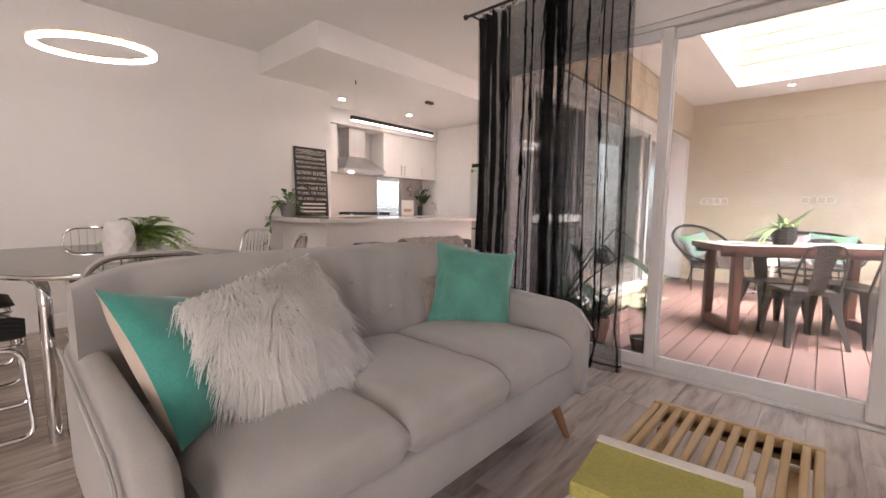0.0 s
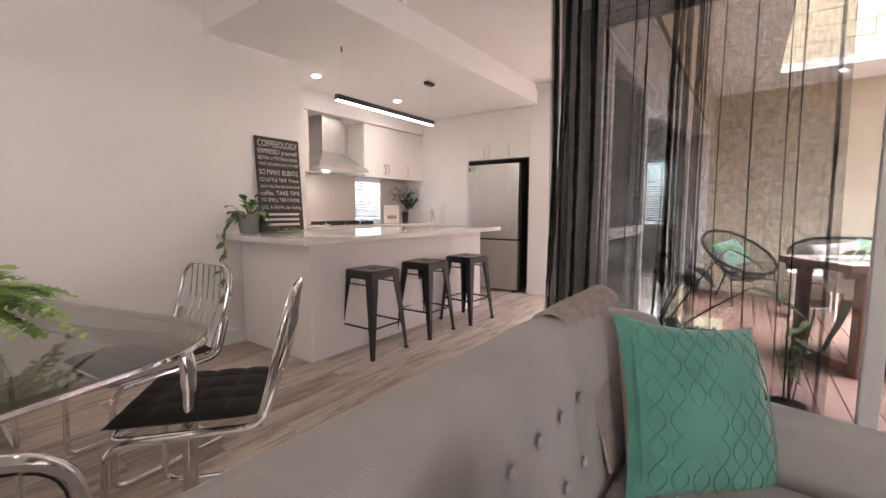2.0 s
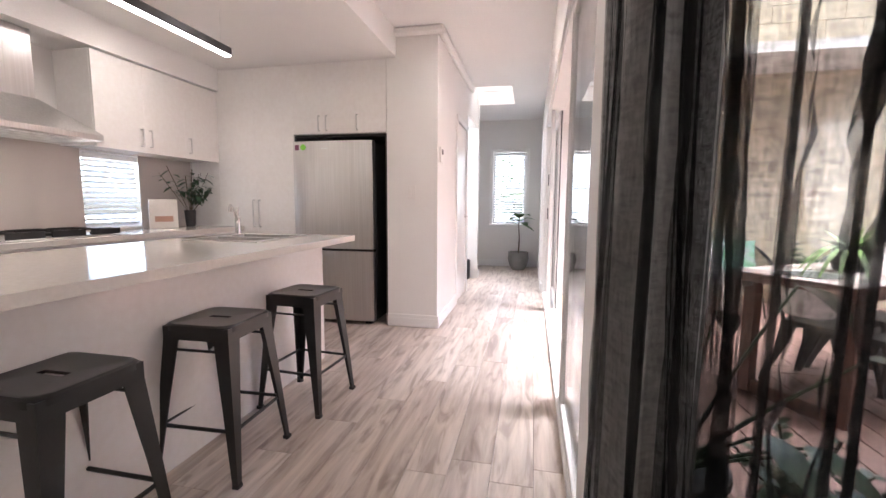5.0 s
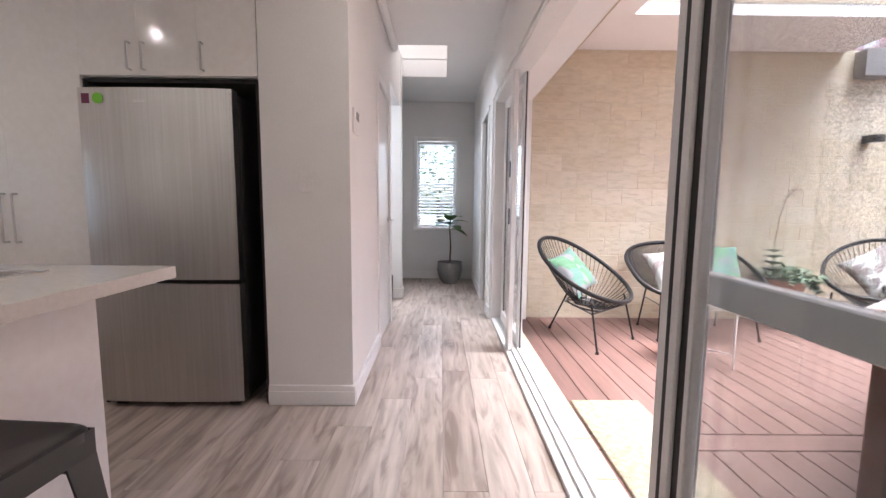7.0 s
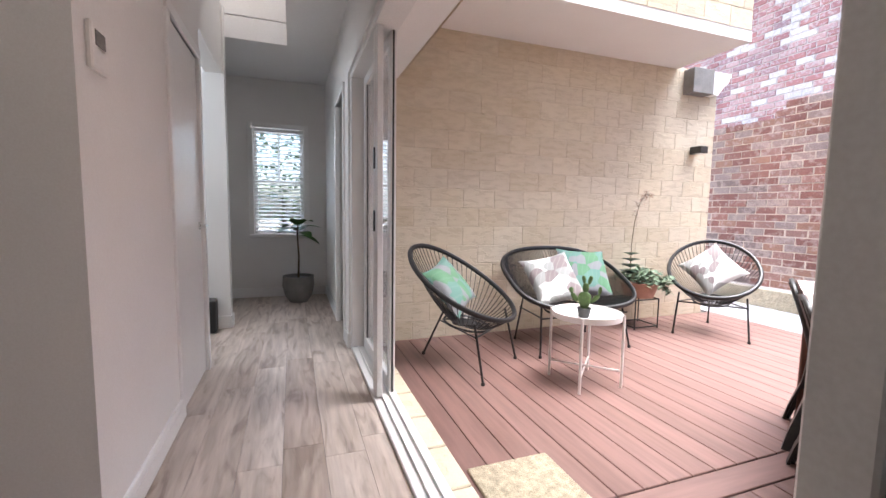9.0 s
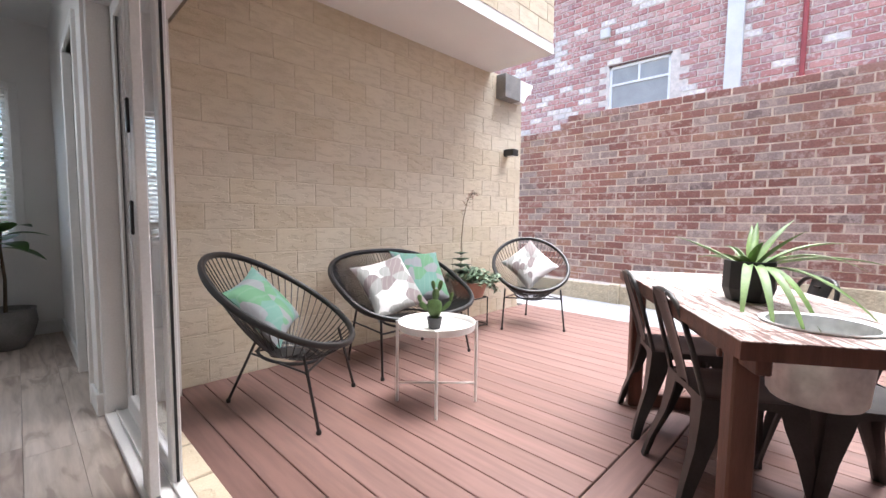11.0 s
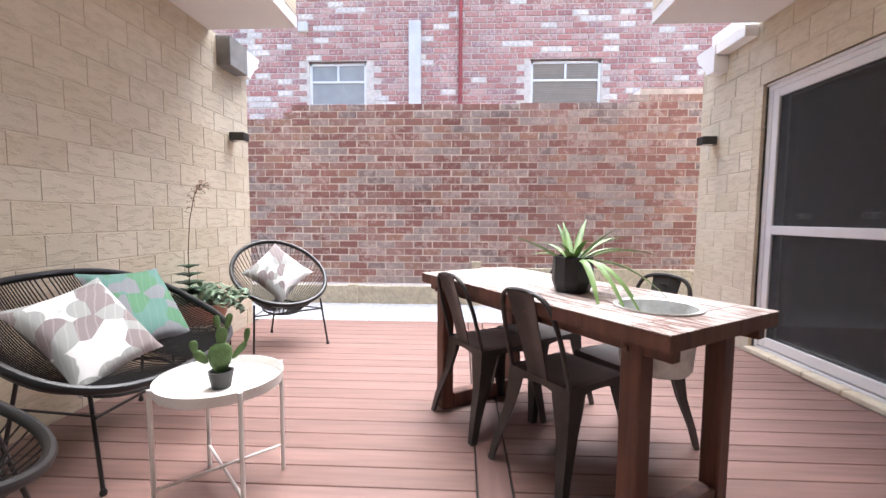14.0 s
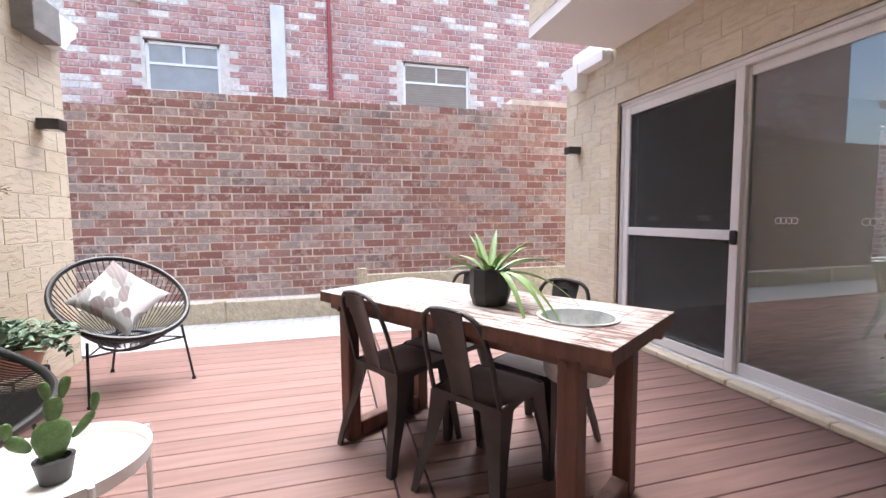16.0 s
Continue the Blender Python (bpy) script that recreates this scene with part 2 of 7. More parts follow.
WALL = surface("wall_paint", (0.80, 0.775, 0.75), 0.6, 0.04, 1.5, 160, 0.05)
CEIL = surface("ceiling_paint", (0.82, 0.80, 0.78), 0.7, 0.03, 1.2, 120, 0.04)
TRIM = surface("gloss_trim", (0.84, 0.82, 0.80), 0.3, 0.03, 3, 60, 0.02)
FRAME = surface("powder_coated_frame", (0.72, 0.70, 0.68), 0.35, 0.04, 4, 120, 0.03)
GASKET = surface("rubber_gasket", (0.015, 0.015, 0.015), 0.6, 0.1)
CABINET = surface("gloss_cabinet", (0.82, 0.79, 0.76), 0.12, 0.02, 2, 30, 0.0)
STONE = surface("engineered_stone", (0.64, 0.60, 0.555), 0.12, 0.06, 60, 420, 0.0)
STEEL = surface("brushed_steel", (0.60, 0.585, 0.57), 0.33, 0.08, 2, 90, 0.05, 1.0, stretch=(1, 1, 0.02))
CHROME = surface("chrome", (0.78, 0.77, 0.76), 0.07, 0.03, 5, 60, 0.0, 1.0)
BLACK = surface("black_metal", (0.014, 0.013, 0.013), 0.28, 0.3, 8, 150, 0.06)
GUNMETAL = surface("gunmetal_paint", (0.055, 0.052, 0.050), 0.42, 0.35, 7, 110, 0.08, 0.35)
# near-black: paints shade into gaps and recesses; also the fridge body's grey
SHADE_DARK_GREY = surface("shade_dark_grey", (0.03, 0.028, 0.026), 0.8, 0.2)
SOFA = surface("sofa_weave", (0.40, 0.38, 0.355), 0.95, 0.10, 5, 520, 0.5, 0, 0.2, 0.002, sheen=0.25)
TEAL = surface("teal_velvet", (0.06, 0.285, 0.235), 0.75, 0.3, 7, 240, 0.15, 0, 0.2, sheen=0.5)
MINT = surface("mint_velvet", (0.115, 0.34, 0.27), 0.75, 0.22, 7, 240, 0.15, 0, 0.2, sheen=0.5)
LINEN = surface("linen_back", (0.62, 0.52, 0.43), 0.9, 0.1, 12, 400, 0.3)
FUR = fur_material("white_fur", (0.96, 0.94, 0.91))
THROW = surface("knitted_throw", (0.42, 0.37, 0.33), 0.95, 0.2, 30, 160, 0.9, 0, 0.2, 0.006)
OAK = surface("oak_wood", (0.42, 0.22, 0.11), 0.5, 0.25, 5, 60, 0.15, stretch=(1, 1, 0.1))
BAMBOO = surface("bamboo_slat", (0.58, 0.40, 0.20), 0.45, 0.2, 6, 70, 0.1, stretch=(1, 0.1, 1))
TUFT = surface("black_seat_pad", (0.014, 0.012, 0.011), 0.9, 0.3, 10, 300, 0.3)
LEAF = surface("green_leaf", (0.07, 0.16, 0.03), 0.45, 0.4, 14, 80, 0.15)
LEAF_DARK = surface("dark_leaf", (0.03, 0.075, 0.03), 0.4, 0.4, 12, 80, 0.15)
LEAF_LITE = surface("pale_leaf", (0.17, 0.27, 0.08), 0.5, 0.4, 12, 80, 0.1)
LEAF_FERN = surface("fern_leaf", (0.32, 0.48, 0.12), 0.5, 0.35, 12, 80, 0.1)
LEAF_GREY = surface("grey_green_leaf", (0.17, 0.24, 0.15), 0.6, 0.35, 14, 80, 0.1)
STEM = surface("stem", (0.10, 0.07, 0.04), 0.8, 0.3)
SOIL = surface("soil", (0.03, 0.02, 0.015), 1.0, 0.5, 40, 200, 0.8)
CERAMIC = surface("white_ceramic", (0.80, 0.76, 0.73), 0.35, 0.04, 6, 60, 0.0)
CONCRETE = surface("grey_pot", (0.22, 0.21, 0.20), 0.75, 0.2, 9, 120, 0.25)
CHARCOAL = surface("charcoal_pot", (0.025, 0.024, 0.024), 0.55, 0.2, 8, 150, 0.1)
TERRACOTTA = surface("terracotta_pot", (0.46, 0.27, 0.20), 0.85, 0.2, 8, 140, 0.2)
WHITE_METAL = surface("white_metal", (0.80, 0.77, 0.74), 0.4, 0.04, 6, 90, 0.02)
ZINC = surface("galvanised_zinc", (0.74, 0.75, 0.74), 0.45, 0.25, 16, 70, 0.1, 0.5)
JARRAH = surface("dark_stained_timber", (0.15, 0.062, 0.042), 0.5, 0.45, 4, 60, 0.3, stretch=(5, 5, 0.5))
PEEL = peeling_material("peeling_table_top")
MORTAR = surface("lime_mortar", (0.72, 0.64, 0.57), 0.95, 0.2, 10, 90, 0.5)
GROUT = surface("cream_mortar", (0.60, 0.515, 0.385), 0.95, 0.12, 10, 120, 0.3)
RENDER_CREAM = surface("cream_render", (0.60, 0.53, 0.39), 0.9, 0.2, 14, 40, 0.9, dist=0.02)
PAVER = surface("grey_paver", (0.42, 0.42, 0.43), 0.9, 0.2, 8, 120, 0.3)
GRAVEL = surface("white_gravel", (0.62, 0.56, 0.52), 0.9, 0.35, 30, 90, 0.6)
GROUND = surface("ground_earth", (0.20, 0.17, 0.13), 1.0, 0.3, 3, 60, 0.3)
SOFFIT = surface("soffit_paint", (0.80, 0.77, 0.74), 0.7, 0.03, 2, 90, 0.03)
RED_PIPE = surface("red_downpipe", (0.35, 0.06, 0.06), 0.5, 0.15, 5, 60, 0.05)
LIME_PAINT = surface("pale_render_post", (0.70, 0.68, 0.65), 0.8, 0.1, 4, 60, 0.1)
BLIND = surface("white_blind", (0.82, 0.82, 0.80), 0.5, 0.03)
PLASTIC = surface("white_plastic", (0.80, 0.77, 0.74), 0.35, 0.02)
JUTE = surface("jute_mat", (0.48, 0.41, 0.29), 0.95, 0.35, 40, 160, 1.0, dist=0.01)
BOOK = surface("olive_box", (0.42, 0.38, 0.10), 0.7, 0.12, 6, 120, 0.1)
PAPER = surface("paper", (0.75, 0.70, 0.64), 0.8, 0.1)
SIGN = surface("slate_sign", (0.045, 0.035, 0.032), 0.7, 0.3, 12, 120, 0.2)
INK = surface("cream_lettering", (0.72, 0.66, 0.60), 0.7, 0.15, 40, 160, 0.0)
GREEN = surface("green_sticker", (0.22, 0.62, 0.05), 0.5, 0.05)
PLUM = surface("plum_sticker", (0.16, 0.03, 0.08), 0.5, 0.05)
CACTUS = surface("cactus_skin", (0.10, 0.17, 0.05), 0.6, 0.3, 40, 160, 0.4)
CORD = surface("black_pvc_cord", (0.012, 0.011, 0.011), 0.45, 0.2, 20, 120, 0.05)
SPLASH = surface("grey_glass_splashback", (0.50, 0.445, 0.405), 0.08, 0.02, 0.6, 500, 0.0)
LAMPGLOW = glow("lamp_diffuser", (1.0, 0.90, 0.78), 1.3)
SPOTGLOW = glow("downlight_lens", (1.0, 0.92, 0.82), 14)
GLASS = pane_glass("window_glass")
GREY_GLASS = pane_glass("grey_door_glass", (0.74, 0.76, 0.75), 0.08, 2.4)
TABLE_GLASS = pane_glass("grey_table_glass", (0.62, 0.62, 0.57))
CURTAIN = sheer("black_voile", (0.02, 0.019, 0.018), 0.44, 110)
CURTAIN_FOLD = sheer("gathered_black_voile", (0.010, 0.009, 0.009), 0.62, 200)
SCREEN_PALE = sheer("pale_insect_mesh", (0.30, 0.30, 0.30), 0.12, 900, 0.05)
FLYMESH = sheer("fly_screen_mesh", (0.035, 0.034, 0.034), 0.5, 900, 0.05)
LOUVRE = surface("tan_blind_slat", (0.30, 0.25, 0.20), 0.6, 0.1)
FROST = surface("obscured_pane", (0.36, 0.36, 0.35), 0.5, 0.15, 3, 60, 0.02)
PRINT_GREEN = leaf_print("green_leaf_print", (0.12, 0.23, 0.19), (0.10, 0.22, 0.12), (0.21, 0.21, 0.22), (0.26, 0.33, 0.29))
PRINT_WHITE = leaf_print("white_leaf_print", (0.62, 0.60, 0.58), (0.22, 0.18, 0.175), (0.30, 0.30, 0.28), (0.60, 0.57, 0.55))
FLOOR_TONES = [(0.44, 0.365, 0.315), (0.54, 0.465, 0.41), (0.48, 0.405, 0.35), (0.57, 0.50, 0.445), (0.51, 0.435, 0.38)]
PLANK = plank_material("oak_laminate", False, FLOOR_TONES, 0.42, "Y", 2.2, 0.1, 0.45, True)
PLANK_FAR = plank_material("oak_laminate_joined", True, FLOOR_TONES, 0.42, "Y", 2.2, 0.1, 0.45, True)
DECK_TONES = [(0.195, 0.112, 0.095), (0.222, 0.13, 0.111), (0.182, 0.103, 0.088), (0.24, 0.146, 0.126)]
DECK = plank_material("merbau_board", False, DECK_TONES, 0.5, "Y", 2.5, 0.12, 0.4)
DECK_X = plank_material("merbau_cross_board", False, DECK_TONES, 0.5, "X", 2.5, 0.12, 0.4)
BRICK = brick_material("old_red_brick", False)
BRICK_FAR = brick_material("old_red_brick_joined", True)
BRICK_HOUSE = brick_material("limewashed_brick", True, 0.7, [(0.48, 0.22, 0.195), (0.53, 0.28, 0.245), (0.43, 0.20, 0.185), (0.58, 0.37, 0.33), (0.49, 0.24, 0.21), (0.42, 0.245, 0.235), (0.52, 0.29, 0.255), (0.46, 0.22, 0.195), (0.56, 0.33, 0.29), (0.86, 0.82, 0.75)])
BLOCK = block_material("cream_block", False)
BLOCK_FAR = block_material("cream_block_joined", True)


# ---- geometry helpers ----
def join(*geos):
    V, F = [], []
    for v, f in geos:
        k = len(V)
        V += list(v)
        F += [tuple(i + k for i in q) for q in f]
    return V, F


def moved(geo, m):
    return [tuple(m @ Vector(v)) for v in geo[0]], geo[1]


def box(x0, x1, y0, y1, z0, z1, bevel=0.0, segs=1):
    if not bevel:
        V = [(x, y, z) for z in (z0, z1) for y in (y0, y1) for x in (x0, x1)]
        return V, [(0, 2, 3, 1), (4, 5, 7, 6), (0, 1, 5, 4), (2, 6, 7, 3), (0, 4, 6, 2), (1, 3, 7, 5)]
    bm = bmesh.new()
    bmesh.ops.create_cube(bm, size=1)
    for v in bm.verts:
        v.co = ((x0 + x1) / 2 + v.co.x * (x1 - x0), (y0 + y1) / 2 + v.co.y * (y1 - y0), (z0 + z1) / 2 + v.co.z * (z1 - z0))
    bmesh.ops.bevel(bm, geom=bm.edges[:], offset=bevel, segments=segs, affect="EDGES", profile=0.5)
    bm.verts.index_update()
    out = [tuple(v.co) for v in bm.verts], [tuple(v.index for v in f.verts) for f in bm.faces]
    bm.free()
    return out


def tube(points, r, segs=8, closed=False, r_end=None, flat=1.0):
    """A round bar swept along points; flat squashes it; it may taper to r_end."""
    pts = [Vector(p) for p in points]
    n = len(pts)
    V, F = [], []
    up = None
    for i, p in enumerate(pts):
        if closed:
            d = pts[(i + 1) % n] - pts[i - 1]
        else:
            d = pts[min(i + 1, n - 1)] - pts[max(i - 1, 0)]
        d.normalize()
        if up is None:
            up = Vector((0, 0, 1)) if abs(d.z) < 0.9 else Vector((1, 0, 0))
        side = d.cross(up).normalized()
        up = side.cross(d).normalized()
        rr = r if r_end is None else r + (r_end - r) * i / (n - 1)
        for k in range(segs):
            a = 2 * math.pi * k / segs
            V.append(tuple(p + side * math.cos(a) * rr + up * math.sin(a) * rr * flat))
    for i in range(n if closed else n - 1):
        a, b = i * segs, ((i + 1) % n) * segs
        for k in range(segs):
            F.append((a + k, a + (k + 1) % segs, b + (k + 1) % segs, b + k))
    if not closed:
        F.append(tuple(range(segs - 1, -1, -1)))
        F.append(tuple(range((n - 1) * segs, n * segs)))
    return V, F


def arc_path(points, radius=0.05, steps=5):
    """A polyline with rounded corners."""
    P = [Vector(p) for p in points]
    out = [P[0]]
    for a, b, c in zip(P, P[1:], P[2:]):
        ra = min(radius, (a - b).length * 0.48, (c - b).length * 0.48)
        s, e = b + (a - b).normalized() * ra, b + (c - b).normalized() * ra
        for k in range(steps + 1):
            t = k / steps
            out.append(s * (1 - t) ** 2 + b * 2 * t * (1 - t) + e * t * t)
    out.append(P[-1])
    return out


def lathe(profile, segs=28):
    V, F = [], []
    for r, z in profile:
        for k in range(segs):
            a = 2 * math.pi * k / segs
            V.append((r * math.cos(a), r * math.sin(a), z))
    for i in range(len(profile) - 1):
        for k in range(segs):
            a, b = i * segs + k, i * segs + (k + 1) % segs
            F.append((a, b, b + segs, a + segs))
    if profile[0][0] > 0.001:
        F.append(tuple(range(segs - 1, -1, -1)))
    if profile[-1][0] > 0.001:
        F.append(tuple(range((len(profile) - 1) * segs, len(profile) * segs)))
    return V, F


def sheet(f, nu, nv):
    """A surface f(u, v), u and v from 0 to 1."""
    V = [tuple(f(i / nu, j / nv)) for j in range(nv + 1) for i in range(nu + 1)]
    F = [(j * (nu + 1) + i, j * (nu + 1) + i + 1, (j + 1) * (nu + 1) + i + 1, (j + 1) * (nu + 1) + i) for j in range(nv) for i in range(nu)]
    return V, F


def shell(f, nu, nv, thick):
    """A surface with thickness: f gives a point, and thick is the offset along the normal."""
    V, F = sheet(f, nu, nv)
    k = len(V)
    W = []
    e = 1e-3
    for j in range(nv + 1):
        for i in range(nu + 1):
            u, v = i / nu, j / nv
            du = Vector(f(min(u + e, 1), v)) - Vector(f(max(u - e, 0), v))
            dv = Vector(f(u, min(v + e, 1))) - Vector(f(u, max(v - e, 0)))
            nrm = du.cross(dv)
            nrm = nrm.normalized() if nrm.length > 1e-12 else Vector((0, 0, 1))
            W.append(tuple(Vector(f(u, v)) - nrm * thick))
    G = [tuple(reversed([i + k for i in q])) for q in F]
    rim = [i for i in range(nu + 1)] + [j * (nu + 1) + nu for j in range(1, nv + 1)] + [nv * (nu + 1) + i for i in range(nu - 1, -1, -1)] + [j * (nu + 1) for j in range(nv - 1, 0, -1)]
    S = [(a, a + k, b + k, b) for a, b in zip(rim, rim[1:] + rim[:1])]
    return V + W, F + G + S


def pillow(w, h, t, n=14, pinch=0.10, seed=0):
    """A stuffed square cushion in the xy plane, t thick, with pulled-out corners and slack."""
    rnd = random.Random(seed)
    ph = [rnd.uniform(0, 6.28) for _ in range(4)]

    def side(sgn):
        def f(u, v):
            a, b = 2 * u - 1, 2 * v - 1
            x = a * w / 2 * (1 - pinch * (1 - b * b) * abs(a) ** 3 * 0.9)
            y = b * h / 2 * (1 - pinch * (1 - a * a) * abs(b) ** 3 * 0.9)
            z = t / 2 * max(0, (1 - a * a) * (1 - b * b)) ** 0.42
            z += 0.006 * math.sin(5 * a + ph[0]) * math.sin(4 * b + ph[1]) * (1 - a * a) * (1 - b * b)
            return x, y, sgn * z
        return f
    a, b = sheet(side(1), n, n), sheet(side(-1), n, n)
    return a, (b[0], [tuple(reversed(q)) for q in b[1]])


def mesh_of(name, geo, mat, smooth=False):
    me = bpy.data.meshes.new(name)
    me.from_pydata([tuple(v) for v in geo[0]], [], geo[1])
    me.update()
    bm = bmesh.new()
    bm.from_mesh(me)
    bmesh.ops.recalc_face_normals(bm, faces=bm.faces[:])
    bm.to_mesh(me)
    bm.free()
    me.materials.append(mat)
    if smooth:
        for q in me.polygons:
            q.use_smooth = True
        me.set_sharp_from_angle(angle=radians(40))
    return me


def part(name, geo, mat, parent=None, label="", smooth=False, m=None):
    ob = new(name, mesh_of(name, geo, mat, smooth))
    ob.parent = parent
    if m is not None:
        ob.matrix_basis = m
    return tagged(ob, label)


def thing(name, x, y, z, turn=0, label="", category="", group=""):
    ob = new(name)
    ob.empty_display_size = 0.1
    ob.matrix_basis = pose(x, y, z, 0, 0, turn)
    return tagged(ob, label, category, group)


def structure(name, geo, mat, label="", category="", smooth=False):
    return tagged(part(name, geo, mat, None, label, smooth), "", category, "", "structure")


# ---- shell of the house ----
CEIL_Z, KIT_Z, DECK_Z = 2.68, 2.45, -0.04
CAB_Z = 2.24
SX0, SX1, SY = -2.74, 0.68, 3.62
structure("floor_base", join(box(-7.0, 1.5, -3.2, 3.69, -0.3, -0.012), box(-7.0, -2.66, 3.69, 8.42, -0.3, -0.012), box(-7.0, -1.2, 8.42, 10.8, -0.3, -0.012)), CONCRETE, "grey concrete slab under the floor boards", "floor")
structure("wall_dining", box(-5.55, -5.39, -3.2, 3.72, -0.01, 2.9), WALL, "warm white painted dining wall", "wall")
structure("wall_kitchen_side", box(-6.55, -5.55, 3.57, 3.72, -0.01, 2.9), WALL, "white painted kitchen side wall", "wall")
structure("wall_kitchen_back", join(box(-6.55, -6.4, 3.72, 5.25, -0.01, 2.9), box(-6.55, -6.4, 6.0, 7.2, -0.01, 2.9), box(-6.55, -6.4, 5.25, 6.0, -0.01, 0.94), box(-6.55, -6.4, 5.25, 6.0, 1.55, 2.9)), WALL, "white kitchen back wall with a window", "wall")
structure("wall_column", join(box(-4.29, -3.815, 6.33, 7.2, -0.01, 2.9), box(-6.4, -4.29, 7.02, 7.2, -0.01, 2.9)), WALL, "white painted corner column beside the fridge", "wall")
structure("wall_hall_left", join(box(-3.95, -3.815, 7.2, 7.32, -0.01, 2.9), box(-3.95, -3.815, 7.32, 8.02, 2.08, 2.9), box(-3.95, -3.815, 8.02, 8.1, -0.01, 2.9), box(-6.0, -3.8, 9.1, 9.22, -0.01, 2.9), box(-6.0, -5.85, 7.2, 9.1, -0.01, 2.9), box(-3.95, -3.815, 8.1, 9.1, 2.3, 2.9)), WALL, "white hallway wall with a doorway", "wall")
structure("wall_hall_end", join(box(-4.3, -3.69, 10.5, 10.65, -0.01, 2.9), box(-3.10, -2.6, 10.5, 10.65, -0.01, 2.9), box(-3.69, -3.10, 10.5, 10.65, -0.01, 0.8), box(-3.69, -3.10, 10.5, 10.65, 2.1, 2.9), box(-4.3, -4.2, 9.22, 10.5, -0.01, 2.9)), WALL, "pale hallway end wall with a window", "wall")
structure("wall_hall_right", join(box(-2.83, -2.45, 8.2, 8.40, -0.01, 2.9), box(-2.83, -2.68, 8.40, 9.1, 2.1, 2.9), box(-2.83, -2.68, 9.1, 10.5, -0.01, 2.9)), WALL, "white hallway wall with a door opening", "wall")
structure("wall_side_room", join(box(-2.68, -1.2, 8.75, 8.9, -0.01, 2.9), box(-2.68, -1.2, 10.2, 10.35, -0.01, 2.9), box(-1.35, -1.2, 8.9, 10.2, -0.01, 2.9)), WALL, "plain white walls of a side room", "wall")
structure("wall_slider_west", join(box(-2.83, -2.69, 3.70, 3.84, -0.01, 2.9), box(-2.83, -2.45, 3.84, 8.2, 2.16, 2.9)), WALL, "white wall above the courtyard sliding doors", "wall")
structure("wall_slider_south", join(box(-2.83, SX0, 3.55, 3.70, -0.01, 2.9), box(SX0, SX1, 3.55, 3.70, 2.16, 2.9), box(SX1, 1.5, 3.55, 3.70, -0.01, 2.9)), WALL, "white wall round the living room sliding door", "wall")
structure("wall_east", join(box(1.36, 1.5, -1.05, 3.55, -0.01, 2.9), box(1.36, 1.5, -3.2, -2.85, -0.01, 2.9), box(1.36, 1.5, -2.85, -1.05, -0.01, 0.45), box(1.36, 1.5, -2.85, -1.05, 2.35, 2.9)), WALL, "white living room wall with an added, unseen window", "wall")
structure("wall_south", box(-5.39, 1.36, -3.2, -3.05, -0.01, 2.9), WALL, "plain white living room wall", "wall")
structure("ceiling", join(box(-5.39, 1.36, -3.05, 2.84, CEIL_Z, CEIL_Z + 0.2), box(-4.2, 1.36, 2.84, 3.55, CEIL_Z, CEIL_Z + 0.2), box(-4.2, -2.83, 3.55, 6.33, CEIL_Z, CEIL_Z + 0.2), box(-3.815, -2.83, 6.33, 8.28, CEIL_Z, CEIL_Z + 0.2),
                          box(-3.27, -2.83, 8.28, 9.28, CEIL_Z, CEIL_Z + 0.2), box(-4.2, -2.68, 9.28, 10.5, CEIL_Z, CEIL_Z + 0.2), box(-6.0, -3.95, 7.2, 9.1, CEIL_Z, CEIL_Z + 0.2), box(-2.68, -1.2, 8.75, 10.35, CEIL_Z, CEIL_Z + 0.2)), CEIL, "flat white plaster ceiling", "ceiling")
structure("ceiling_kitchen", box(-6.4, -4.2, 2.84, 7.05, KIT_Z, CEIL_Z + 0.19), CEIL, "lowered white kitchen ceiling with a bulkhead edge", "ceiling")
structure("bulkhead", box(-6.4, -6.03, 3.72, 6.33, CAB_Z, KIT_Z + 0.02), CEIL, "white plaster bulkhead above the wall cabinets", "bulkhead")
structure("skylight_shaft", join(box(-3.98, -3.86, 8.16, 9.4, 2.7, 3.5), box(-3.27, -3.15, 8.16, 9.4, 2.89, 3.5), box(-3.86, -3.27, 8.16, 8.28, 2.89, 3.5), box(-3.86, -3.27, 9.28, 9.4, 2.89, 3.5)), CEIL, "white plastered skylight shaft", "skylight")

